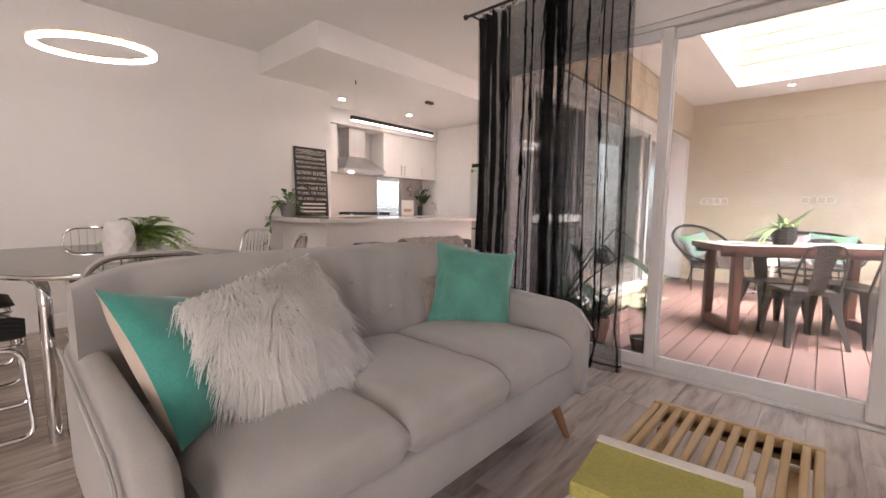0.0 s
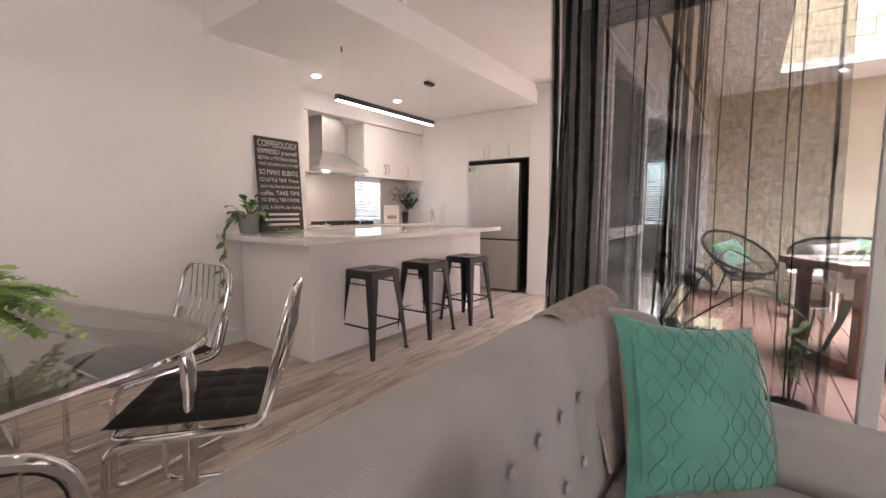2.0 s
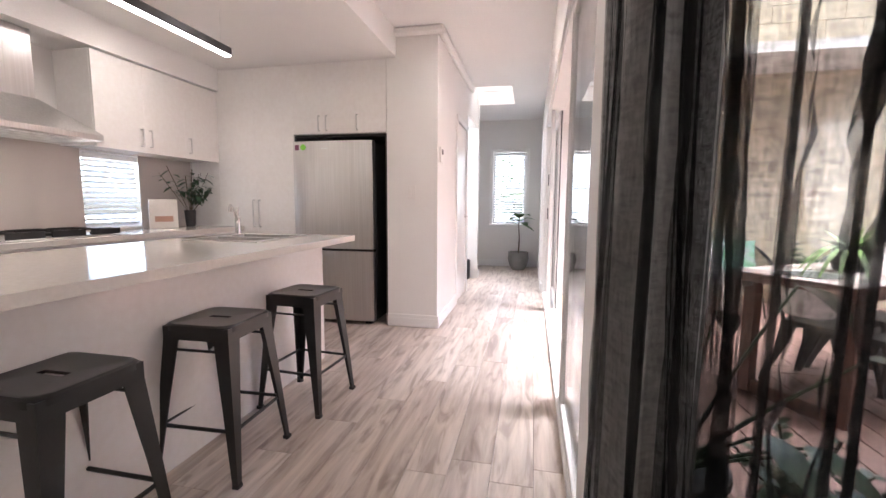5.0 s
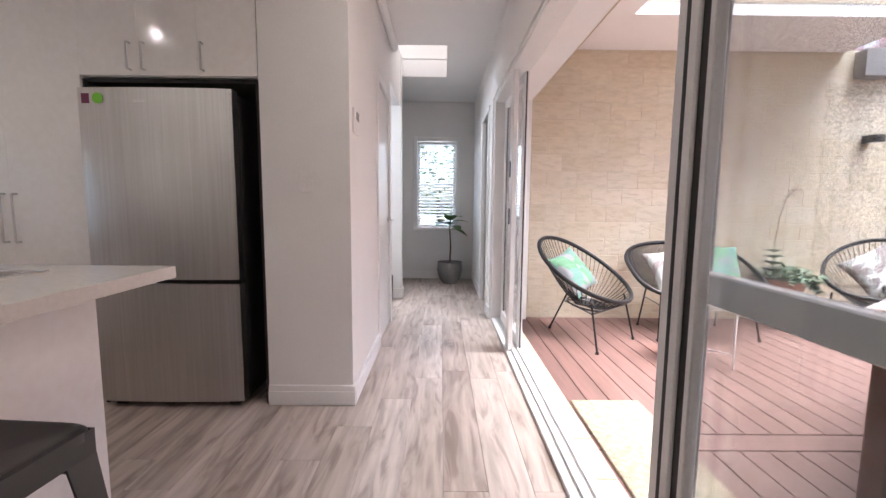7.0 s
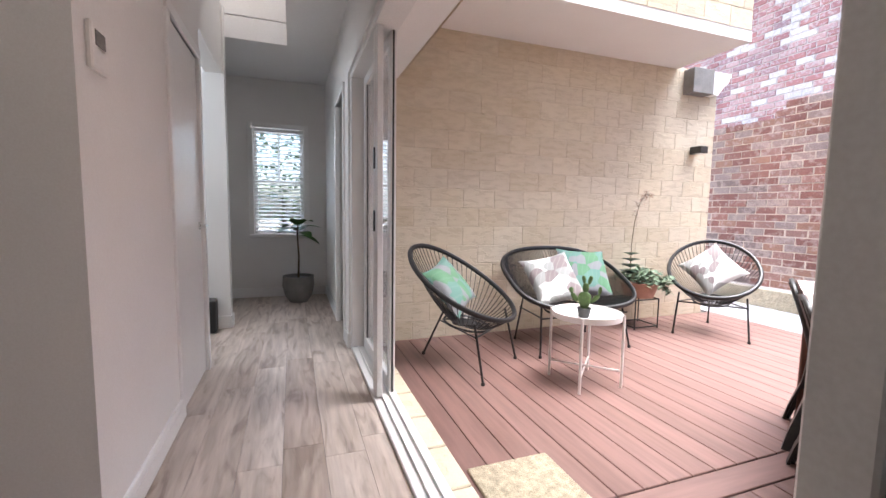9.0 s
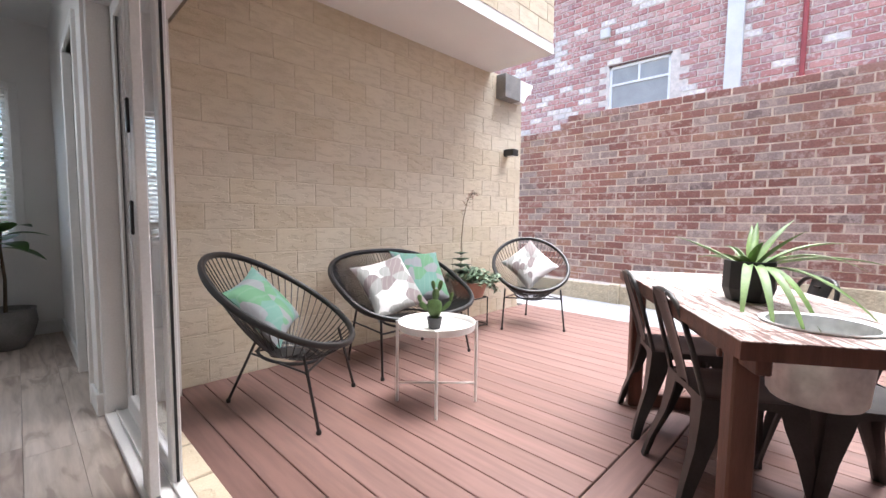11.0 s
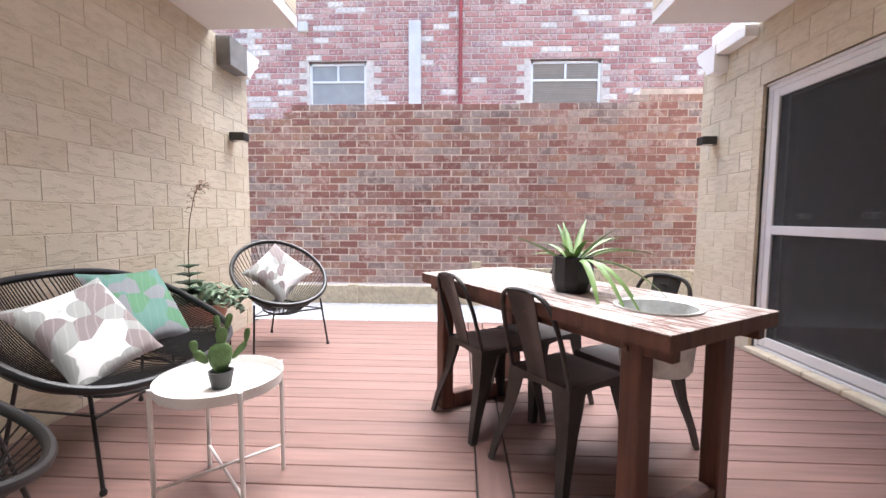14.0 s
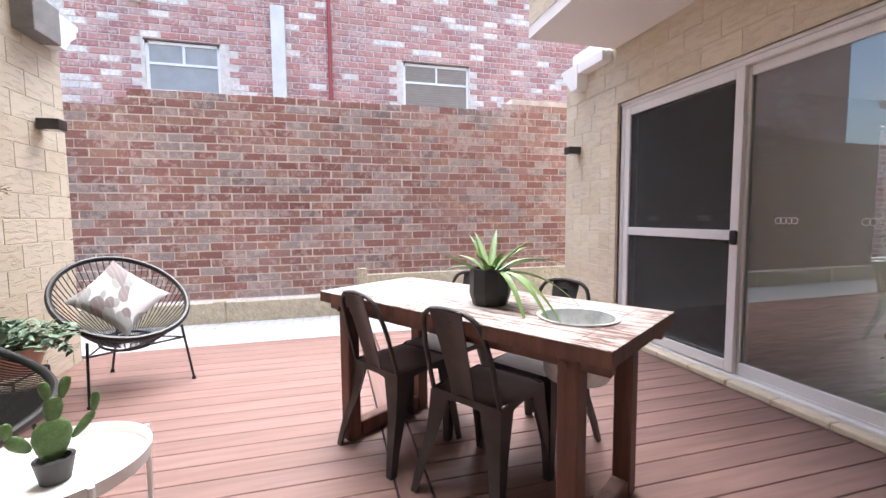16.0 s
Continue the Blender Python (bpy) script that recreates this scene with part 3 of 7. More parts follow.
# ---- sliding doors ----
def slider_panel(name, axis, at, a0, a1, z0, z1, label, fill=GLASS, rail=None, stile=0.065, deep=0.035, handle=None, gasket=False):
    """A framed panel in the plane axis=at from a0 to a1; fill is its pane."""
    p = thing(name, 0, 0, 0, 0, label, "sliding door")

    def b(u0, u1, w0, w1, d0=-deep / 2, d1=deep / 2, bev=0.004):
        return box(u0, u1, at + d0, at + d1, w0, w1, bev) if axis == "y" else box(at + d0, at + d1, u0, u1, w0, w1, bev)
    part("stile", b(a0, a0 + stile, z0, z1), FRAME, p)
    part("stile", b(a1 - stile, a1, z0, z1), FRAME, p)
    part("top_rail", b(a0 + stile, a1 - stile, z1 - stile, z1), FRAME, p)
    part("bottom_rail", b(a0 + stile, a1 - stile, z0, z0 + stile * 1.2), FRAME, p)
    if rail:
        part("mid_rail", b(a0 + stile, a1 - stile, rail, rail + 0.07, -deep / 2 - 0.003, deep / 2 + 0.003), FRAME, p)
    g = part("pane", b(a0 + stile, a1 - stile, z0 + stile * 1.2, z1 - stile, -0.003, 0.003, 0), fill, p)
    g.visible_shadow = False
    if gasket:
        part("gasket", b(a0 + stile + 0.001, a0 + stile + 0.007, z0 + stile * 1.2, z1 - stile, -0.005, 0.005, 0), GASKET, p)
        part("gasket", b(a0 - 0.003, a0, z0, z1, -0.005, 0.005, 0), GASKET, p)
        part("gasket", b(a1, a1 + 0.003, z0, z1, -0.006, 0.006, 0), GASKET, p)
        part("gasket", b(a1 - stile - 0.007, a1 - stile - 0.001, z0 + stile * 1.2, z1 - stile, -0.005, 0.005, 0), GASKET, p)
    if handle:
        u, s = handle
        w = 1.02
        pts = [(u, at, w - 0.11), (u, at + s * 0.05, w - 0.11), (u, at + s * 0.05, w + 0.11), (u, at, w + 0.11)]
        part("handle", tube(arc_path(pts, 0.03), 0.011), FRAME, p, "white pull handle", True)
    return p


HEAD = 2.12
fr = structure("door_frame_south", join(box(SX0, SX1, 3.56, 3.685, HEAD, 2.16, 0.005), box(SX0, SX0 + 0.05, 3.56, 3.685, 0.02, HEAD, 0.005), box(SX1 - 0.05, SX1, 3.56, 3.685, 0.02, HEAD, 0.005), box(SX0, SX1, 3.56, 3.685, -0.01, 0.02, 0.004), box(SX0, SX1, 3.60, 3.606, 0.02, 0.035), box(SX0, SX1, 3.64, 3.646, 0.02, 0.035)), FRAME, "white aluminium sliding door frame", "door frame")
GLASS_DOORS = {}
slider_panel("sliding_door", "y", 3.585, SX0 + 0.05, -1.50, 0.03, HEAD, "fixed glass panel in a white aluminium frame", GREY_GLASS)
GLASS_DOORS[1] = slider_panel("sliding_door", "y", 3.622, -1.56, -0.48, 0.03, HEAD, "sliding glass panel with a white handle", GREY_GLASS, handle=(-1.525, -1))
GLASS_DOORS[2] = slider_panel("sliding_door", "y", 3.585, -0.55, SX1 - 0.05, 0.03, HEAD, "fixed glass panel in a white aluminium frame", GREY_GLASS)
def marker(x, y, z, door):
    geo = join(*[moved(tube([(0.019 * math.cos(k * math.pi / 10), 0, 0.019 * math.sin(k * math.pi / 10)) for k in range(20)], 0.0022, 4, True), pose(x + (i - 1.5) * 0.032, y, z)) for i in range(4)])
    part("glass_marker", geo, TRIM, door, "row of four white rings on the glass")


marker(-0.80, 3.627, 1.097, GLASS_DOORS[1])
marker(-1.25, 3.627, 1.092, GLASS_DOORS[1])
marker(0.36, 3.59, 1.11, GLASS_DOORS[2])
marker(-0.17, 3.59, 1.11, GLASS_DOORS[2])
sc = slider_panel("screen_door", "y", 3.662, -0.53, SX1 - 0.05, 0.03, HEAD, "white framed fly screen door with a middle rail", FLYMESH, 0.96)
part("latch", box(-0.535, -0.485, 3.68, 3.71, 0.93, 1.03, 0.012, 2), BLACK, sc, "black latch")

WX = -2.74
structure("door_frame_west", join(box(WX - 0.075, WX + 0.07, 3.84, 8.2, HEAD, 2.16, 0.005), box(WX - 0.075, WX + 0.07, 3.84, 3.89, 0.02, HEAD, 0.005), box(WX - 0.075, WX + 0.07, 8.15, 8.2, 0.02, HEAD, 0.005), box(WX - 0.075, WX + 0.07, 3.84, 8.2, -0.012, 0.02, 0.004), box(WX - 0.03, WX - 0.024, 3.89, 8.15, 0.02, 0.034), box(WX + 0.02, WX + 0.026, 3.89, 8.15, 0.02, 0.034)), FRAME, "white aluminium stacking door frame", "door frame")
slider_panel("stacking_door", "x", WX + 0.04, 7.22, 8.15, 0.03, HEAD, "fixed glass panel in a white aluminium frame", gasket=True)
slider_panel("stacking_door", "x", WX - 0.045, 7.17, 7.28, 0.03, HEAD, "slim white door post with a latch", stile=0.05)
slider_panel("stacking_door", "x", WX - 0.045, 3.92, 4.976, 0.03, HEAD, "stacked glass door panel in a white frame", stile=0.035, gasket=True)
slider_panel("stacking_door", "x", WX, 3.97, 5.105, 0.03, HEAD, "stacked glass door panel in a white frame", gasket=True)
slider_panel("screen_door", "x", WX + 0.045, 3.95, 5.09, 0.03, HEAD, "white framed fly screen door with a middle rail", SCREEN_PALE, 0.92)
# first strip fills the shaded gap between panels with black; second is a gasket
for y0, y1, dx in ((4.977, 4.990, 0.016), (4.915, 4.940, 0.010)):
    part("gasket", box(WX - 0.045 - dx, WX - 0.045 + dx, y0, y1, 0.03, HEAD), GASKET, bpy.data.objects["stacking_door.002"])
part("inner_stile", box(WX - 0.058, WX - 0.032, 4.893, 4.914, 0.03, HEAD, 0.003), FRAME, bpy.data.objects["stacking_door.002"])
for zz in (1.0, 1.35):
    part("latch", box(WX - 0.078, WX - 0.068, 7.185, 7.21, zz, zz + 0.12, 0.004), BLACK, bpy.data.objects["stacking_door.001"])

# skirting boards and architraves
structure("baseboard", join(box(-4.29, -3.80, 6.315, 6.33, 0, 0.12, 0.004), box(-4.29, -3.80, 6.311, 6.315, 0.02, 0.085), box(-3.815, -3.80, 6.33, 7.27, 0, 0.12, 0.004), box(-3.811, -3.797, 6.33, 7.27, 0.02, 0.085),
                            box(-5.39, -5.375, -3.05, 3.07, 0, 0.12, 0.004), box(-4.2, -2.83, 10.485, 10.5, 0, 0.12, 0.004), box(-4.2, -3.8, 9.085, 9.1, 0, 0.12, 0.004), box(-3.8, -3.785, 9.1, 9.22, 0, 0.12, 0.004),
                            box(-2.845, -2.83, 8.2, 8.4, 0, 0.12, 0.004), box(-2.845, -2.83, 9.1, 10.485, 0, 0.12, 0.004), box(-2.845, -2.68, 8.185, 8.2, 0, 0.12, 0.004)), TRIM, "white skirting board with a moulded top", "skirting board")
structure("trim", join(box(-3.835, -3.80, 7.27, 7.33, 0, 2.08, 0.004), box(-3.835, -3.80, 7.27, 8.07, 2.08, 2.14, 0.004), box(-3.835, -3.80, 8.01, 8.07, 0, 2.08, 0.004),
                       box(-2.85, -2.80, 8.40, 8.44, 0, 2.1, 0.004), box(-2.85, -2.80, 9.06, 9.1, 0, 2.1, 0.004), box(-2.85, -2.80, 8.40, 9.1, 2.1, 2.15, 0.004)), TRIM, "white painted architrave", "architrave")
structure("cornice", join(box(-3.815, -3.75, 6.33, 8.28, 2.61, CEIL_Z, 0.02), box(-4.29, -3.75, 6.27, 6.33, 2.61, CEIL_Z, 0.02)), CEIL, "small white ceiling cornice", "cornice")
d = tagged(part("door_1", box(-3.86, -3.822, 7.335, 8.005, 0.008, 2.075, 0.003), TRIM, None, "closed glossy white hallway door"), "", "door", "", "structure")
part("door_handle", join(tube(arc_path([(-3.822, 7.94, 1.0), (-3.77, 7.94, 1.0), (-3.77, 7.83, 1.0)], 0.02), 0.009), moved(lathe([(0.026, 0), (0.026, 0.008)], 16), pose(-3.822, 7.94, 1.0, 0, 90, 0))), CHROME, d, "chrome lever handle", True)


# ---- hallway window with blind ----
def window_unit(name, axis, at, a0, a1, z0, z1, label, bars=(), cols=(), fill=GLASS, out=0.05, fw=0.045):
    w = tagged(part(name, join(*[box(*q) if axis == "y" else box(q[2], q[3], q[0], q[1], q[4], q[5]) for q in ((a0, a1, at, at + out, z0, z0 + fw), (a0, a1, at, at + out, z1 - fw, z1), (a0, a0 + fw, at, at + out, z0 + fw, z1 - fw), (a1 - fw, a1, at, at + out, z0 + fw, z1 - fw))]), TRIM, None, label), "", "window", "", "structure")

    def b(q):
        return box(*q) if axis == "y" else box(q[2], q[3], q[0], q[1], q[4], q[5])
    for zz in bars:
        part("glazing_bar", b((a0 + fw, a1 - fw, at + 0.005, at + out - 0.005, zz - 0.015, zz + 0.015)), TRIM, w)
    for c, lo, hi in cols:
        part("glazing_bar", b((c - 0.012, c + 0.012, at + 0.007, at + out - 0.007, lo, hi)), TRIM, w)
    g = part("pane", b((a0 + fw, a1 - fw, at + out * 0.5 - 0.002, at + out * 0.5 + 0.002, z0 + fw, z1 - fw)), fill, w)
    g.visible_shadow = False
    return w


def blind(x0, x1, y0, y1, z0, z1, n, tilt, label, axis):
    b = thing("venetian_blind", (x0 + x1) / 2, (y0 + y1) / 2, z0, 0, label, "blind")
    lx, ly = (x1 - x0) / 2, (y1 - y0) / 2
    part("head_rail", box(-lx, lx, -ly, ly, z1 - z0 - 0.04, z1 - z0, 0.004), BLIND, b)
    sl = mesh_of("slat", box(-lx, lx, -0.022, 0.022, -0.0015, 0.0015) if axis == "x" else box(-0.022, 0.022, -ly, ly, -0.0015, 0.0015), BLIND)
    for i in range(n):
        o = new("slat", sl)
        o.parent = b
        o.matrix_basis = pose(0, 0, 0.02 + (z1 - z0 - 0.08) * i / (n - 1), tilt if axis == "x" else 0, 0 if axis == "x" else tilt, 0)
    return b


window_unit("window_1", "y", 10.54, -3.69, -3.10, 0.8, 2.1, "white framed sash window at the hall end", (1.45,), ((-3.395, 1.45, 2.055),))
structure("window_sill", box(-3.75, -3.04, 10.46, 10.5, 0.755, 0.795, 0.006), TRIM, "white window sill", "window sill")
structure("window_trim", join(box(-3.75, -3.69, 10.485, 10.5, 0.795, 2.16, 0.003), box(-3.10, -3.04, 10.485, 10.5, 0.795, 2.16, 0.003), box(-3.69, -3.10, 10.485, 10.5, 2.1, 2.16, 0.003)), TRIM, "white window architrave", "architrave")
blind(-3.67, -3.12, 10.475, 10.525, 0.82, 2.09, 26, 26, "white slatted blind on the hall window", "x")
window_unit("window_2", "x", -6.52, 5.25, 6.0, 0.94, 1.55, "white framed kitchen window", ())
blind(-6.435, -6.395, 5.27, 5.72, 0.95, 1.54, 13, -25, "white slatted blind on the kitchen window", "y")
# added opening out of view, lets sky light into the living room
window_unit("window_3", "x", 1.42, -2.85, -1.05, 0.45, 2.35, "white framed living room window, added out of view")

# ---- courtyard shell ----
structure("ground", box(-60, 60, -60, 60, -0.6, -0.34), GROUND, "bare earth around the house", "ground")
# solid filler, its colour gives the shade seen between the boards
structure("deck_bed", box(-2.56, 1.5, 3.70, 8.40, -0.34, DECK_Z - 0.03), SHADE_DARK_GREY, "near-black filler standing in for shade under the deck boards", "deck")
NX1, SXE = 1.32, 1.56
structure("wall_courtyard_north", box(-2.56, NX1 - 0.012, 8.4035, 8.75, -0.34, 2.72), GROUT, "cream mortar of the courtyard block wall", "wall")
structure("wall_courtyard_south", join(box(SX1 + 0.01, SXE - 0.012, 3.70, 3.7265, -0.34, 2.5), box(-2.45, SXE - 0.012, 3.70, 3.7265, 2.18, 2.72), box(SX1 + 0.01, SXE - 0.012, 3.46, 3.55, -0.34, 2.6)), GROUT, "cream mortar of the courtyard block wall", "wall")
structure("wall_courtyard_west", join(box(-2.46, -2.4235, 3.70, 8.40, 2.18, 2.72)), GROUT, "cream mortar above the stacking doors", "wall")
structure("door_ledge", join(box(-2.67, -2.56, 3.84, 8.2, -0.3, -0.022), box(SX0, SX1, 3.685, 3.76, -0.3, -0.012)), GROUT, "cream mortar bed of the door ledge", "ledge")
structure("soffit", join(box(-2.45, 0.72, 7.62, 8.41, 2.70, 2.80), box(-2.45, 0.74, 3.71, 4.62, 2.70, 2.80), box(-2.45, -1.76, 4.62, 7.62, 2.70, 2.80)), SOFFIT, "white eave lining under the upper storey", "soffit")
structure("wall_upper_storey", join(box(-6.6, 0.70, 7.64, 8.1, 2.802, 5.6), box(-6.6, 0.70, 9.5, 10.7, 2.802, 5.6), box(-6.6, -4.0, 8.1, 9.5, 2.9, 5.6), box(-3.1, 0.70, 8.1, 9.5, 2.802, 5.6), box(-6.6, 0.72, -3.2, 4.60, 2.9, 5.6), box(-6.6, -4.4, 4.60, 7.64, 2.9, 5.6), box(-3.0, -1.78, 4.60, 7.64, 2.802, 5.6)), GROUT, "cream upper storey wall core", "wall")

# gutters at the ends of the lower walls
def eave(x, y0, y1, sx):
    g = thing("gutter", 0, 0, 0, 0, "white moulded eave gutter at the wall end", "gutter")
    prof = [(0, 0), (0.12, 0), (0.13, 0.03), (0.16, 0.06), (0.19, 0.10), (0.25, 0.14), (0.27, 0.16), (0.27, 0.20), (0.30, 0.21), (0.30, 0.25), (0, 0.25)]
    n = len(prof)
    V = [(x + sx * a, y, 2.45 + b) for y in (y0, y1) for a, b in prof]
    F = [tuple(range(n)), tuple(range(n, 2 * n))] + [(i, (i + 1) % n, n + (i + 1) % n, n + i) for i in range(n)]
    part("trough", (V, F), TRIM, g)
    return g


eave(1.12, 8.30, 9.6, 1)
eave(1.16, 2.4, 3.86, 1)
structure("eave_end", join(box(0.82, 1.12, 8.27, 8.41, 2.44, 2.70, 0.004)), CONCRETE, "dark grey eave end board", "eave")
structure("eave_board", join(box(0.72, 1.16, 2.4, 3.70, 2.57, 2.64, 0.003), box(0.76, 1.16, 3.735, 3.85, 2.60, 2.70, 0.004), box(0.72, 1.12, 8.75, 9.6, 2.57, 2.64, 0.003)), TRIM, "white eave board", "eave")

structure("paving_bed", box(1.5, 2.43, 1.5, 11.0, -0.34, -0.075), MORTAR, "sand bed under the pavers", "pavement")
structure("garden_wall", join(box(2.645, 2.86, 8.46, 20.0, -0.3, 2.36), box(2.645, 2.86, 3.92, 8.46, -0.3, 2.57), box(2.645, 2.86, -5.0, 3.92, -0.3, 2.74)), MORTAR, "lime mortar core of the garden wall", "wall")
structure("garden_bed", join(box(2.47, 2.66, 6.0, 11.0, -0.3, 0.19), box(2.47, 2.66, 0.5, 6.0, -0.3, 0.40)), GRAVEL, "white gravel strip along the garden wall", "gravel")


# added out of view, put there to hide bright sky behind the house
structure("fence", join(*[box(-8 + i * 0.30, -7.71 + i * 0.30, -5.0 + 0.02 * (i % 2), -4.96 + 0.02 * (i % 2), -0.34, 2.1) for i in range(36)]), JARRAH, "unseen dark timber boards added behind the house to block sky", "fence")


def low_wall():
    w = thing("retaining_wall", 2.43, 6, DECK_Z - 0.04, 0, "low cream textured retaining wall with posts", "retaining wall")
    for y0, y1, h in ((6.08, 7.52, 0.27), (7.68, 9.2, 0.27), (9.36, 10.9, 0.27), (4.4, 5.92, 0.52), (2.8, 4.32, 0.52), (1.2, 2.72, 0.52)):
        part("panel", box(-0.015, 0.04, y0 - 6 - 0.02, y1 - 6 + 0.02, 0, h, 0.006), RENDER_CREAM, w)
    for y, h in ((6.0, 0.60), (7.6, 0.29), (9.28, 0.29), (4.36, 0.54), (2.76, 0.54)):
        part("post", box(-0.05, 0.05, y - 6.06, y - 5.94, 0, h, 0.006), RENDER_CREAM, w)


low_wall()

# ---- neighbouring house ----
HX = 7.66
hs = thing("neighbour_house", HX, 6, -0.34, 0, "two storey lime-washed red brick house beyond the wall", "house")
WINS = ((8.61, 10.05), (2.83, 4.53))
holes = [(y0 - 6, y1 - 6, 4.17, 5.27) for y0, y1 in WINS]
core = [box(0.015, 0.3, -9, 12, 0, 4.17), box(0.015, 0.3, -9, 12, 5.27, 9.4)]
ys = [-9] + [v for a, b, _, _ in sorted(holes) for v in (a, b)] + [12]
core += [box(0.015, 0.3, ys[i], ys[i + 1], 4.17, 5.27) for i in range(0, len(ys), 2)]
for c in core:
    part("wall", c, MORTAR, hs)
for a, b, z0, z1 in holes:
    w = part("window", join(box(0.05, 0.11, a, b, z0, z0 + 0.06), box(0.05, 0.11, a, b, z1 - 0.06, z1), box(0.05, 0.11, a, a + 0.06, z0, z1), box(0.05, 0.11, b - 0.06, b, z0, z1), box(0.055, 0.105, a, b, z0 + 0.62, z0 + 0.67), box(0.057, 0.103, (a + b) / 2 - 0.025, (a + b) / 2 + 0.025, z0 + 0.65, z1)), TRIM, hs, "white timber sash window")
    part("pane", box(0.085, 0.095, a + 0.05, b - 0.05, z0 + 0.05, z1 - 0.05), FROST, w)
    part("lintel", box(0.0, 0.06, a - 0.02, b + 0.02, z1, z1 + 0.035), JARRAH, w)
    if a < 0:
        for i in range(17):
            part("blind_slat", box(0.074, 0.083, a + 0.062, b - 0.062, z0 + 0.07 + i * 0.058, z0 + 0.118 + i * 0.058), LOUVRE, w)
    part("sill", box(-0.03, 0.11, a - 0.03, b + 0.03, z0 - 0.06, z0, 0.006), LIME_PAINT, w)
part("roof", join(([(-0.5, -9.3, 9.3), (3.5, -9.3, 11.5), (3.5, 12.3, 11.5), (-0.5, 12.3, 9.3), (-0.5, -9.3, 9.4), (3.5, -9.3, 11.6), (3.5, 12.3, 11.6), (-0.5, 12.3, 9.4)], [(0, 1, 2, 3), (4, 5, 6, 7), (0, 1, 5, 4), (1, 2, 6, 5), (2, 3, 7, 6), (3, 0, 4, 7)])), TERRACOTTA, hs)
part("side_wall", box(0.3, 8, 11.7, 12, 0, 9.4), MORTAR, hs)
part("side_wall", box(0.3, 8, -9, -8.7, 0, 9.4), MORTAR, hs)
part("downpipe", tube([(-0.06, 0.26, 0.4), (-0.06, 0.26, 9.3)], 0.045, 12), RED_PIPE, hs, "red downpipe", True)
part("flue", box(-0.12, 0.0, 1.23, 1.53, 2.2, 6.22, 0.01), LIME_PAINT, hs, "pale flat wall duct")
part("wall_vent", box(-0.1, 0.0, 4.04, 4.29, 6.0, 6.24, 0.02), LIME_PAINT, hs, "small pale wall vent")


def brick_field(y0, y1, z0, z1, pitch, course, skip, seed, ln, ht, depth=0.02):
    """Front faces of a running-bond wall as one joined mesh of bricks, facing -x."""
    rnd = random.Random(seed)
    V, F = [], []
    rows = int((z1 - z0) / course)
    for r in range(rows):
        z = z0 + r * course
        y = y0 - (pitch / 2 if r % 2 else 0)
        while y < y1:
            a, b = max(y, y0), min(y + ln, y1)
            if b - a > 0.03 and not skip(a, b, z, z + ht):
                d, j = rnd.uniform(0, 0.006), rnd.uniform(-0.002, 0.002)
                c = 0.006
                k = len(V)
                V += [(0.015, a, z + j), (0.015, b, z + j), (0.015, b, z + ht + j), (0.015, a, z + ht + j), (-d, a + c, z + c + j), (-d, b - c, z + c + j), (-d, b - c, z + ht - c + j), (-d, a + c, z + ht - c + j)]
                F += [(k + 4, k + 7, k + 6, k + 5), (k, k + 4, k + 5, k + 1), (k + 1, k + 5, k + 6, k + 2), (k + 2, k + 6, k + 7, k + 3), (k + 3, k + 7, k + 4, k)]
            y += pitch
    return V, F


def quick(name, geo, mat, parent, kind="stuff", label=""):
    me = bpy.data.meshes.new(name)
    me.from_pydata(geo[0], [], geo[1])
    me.update()
    me.materials.append(mat)
    o = new(name, me)
    o.parent = parent
    return tagged(o, label, "", "", kind)


quick("brickwork", brick_field(-9, 12, 0.2, 9.3, 0.375, 0.1425, lambda a, b, z0, z1: any(b > p - 0.02 and a < q + 0.02 and z1 > m - 0.05 and z0 < t + 0.02 for p, q, m, t in holes), 3, 0.353, 0.122), BRICK_HOUSE, hs)

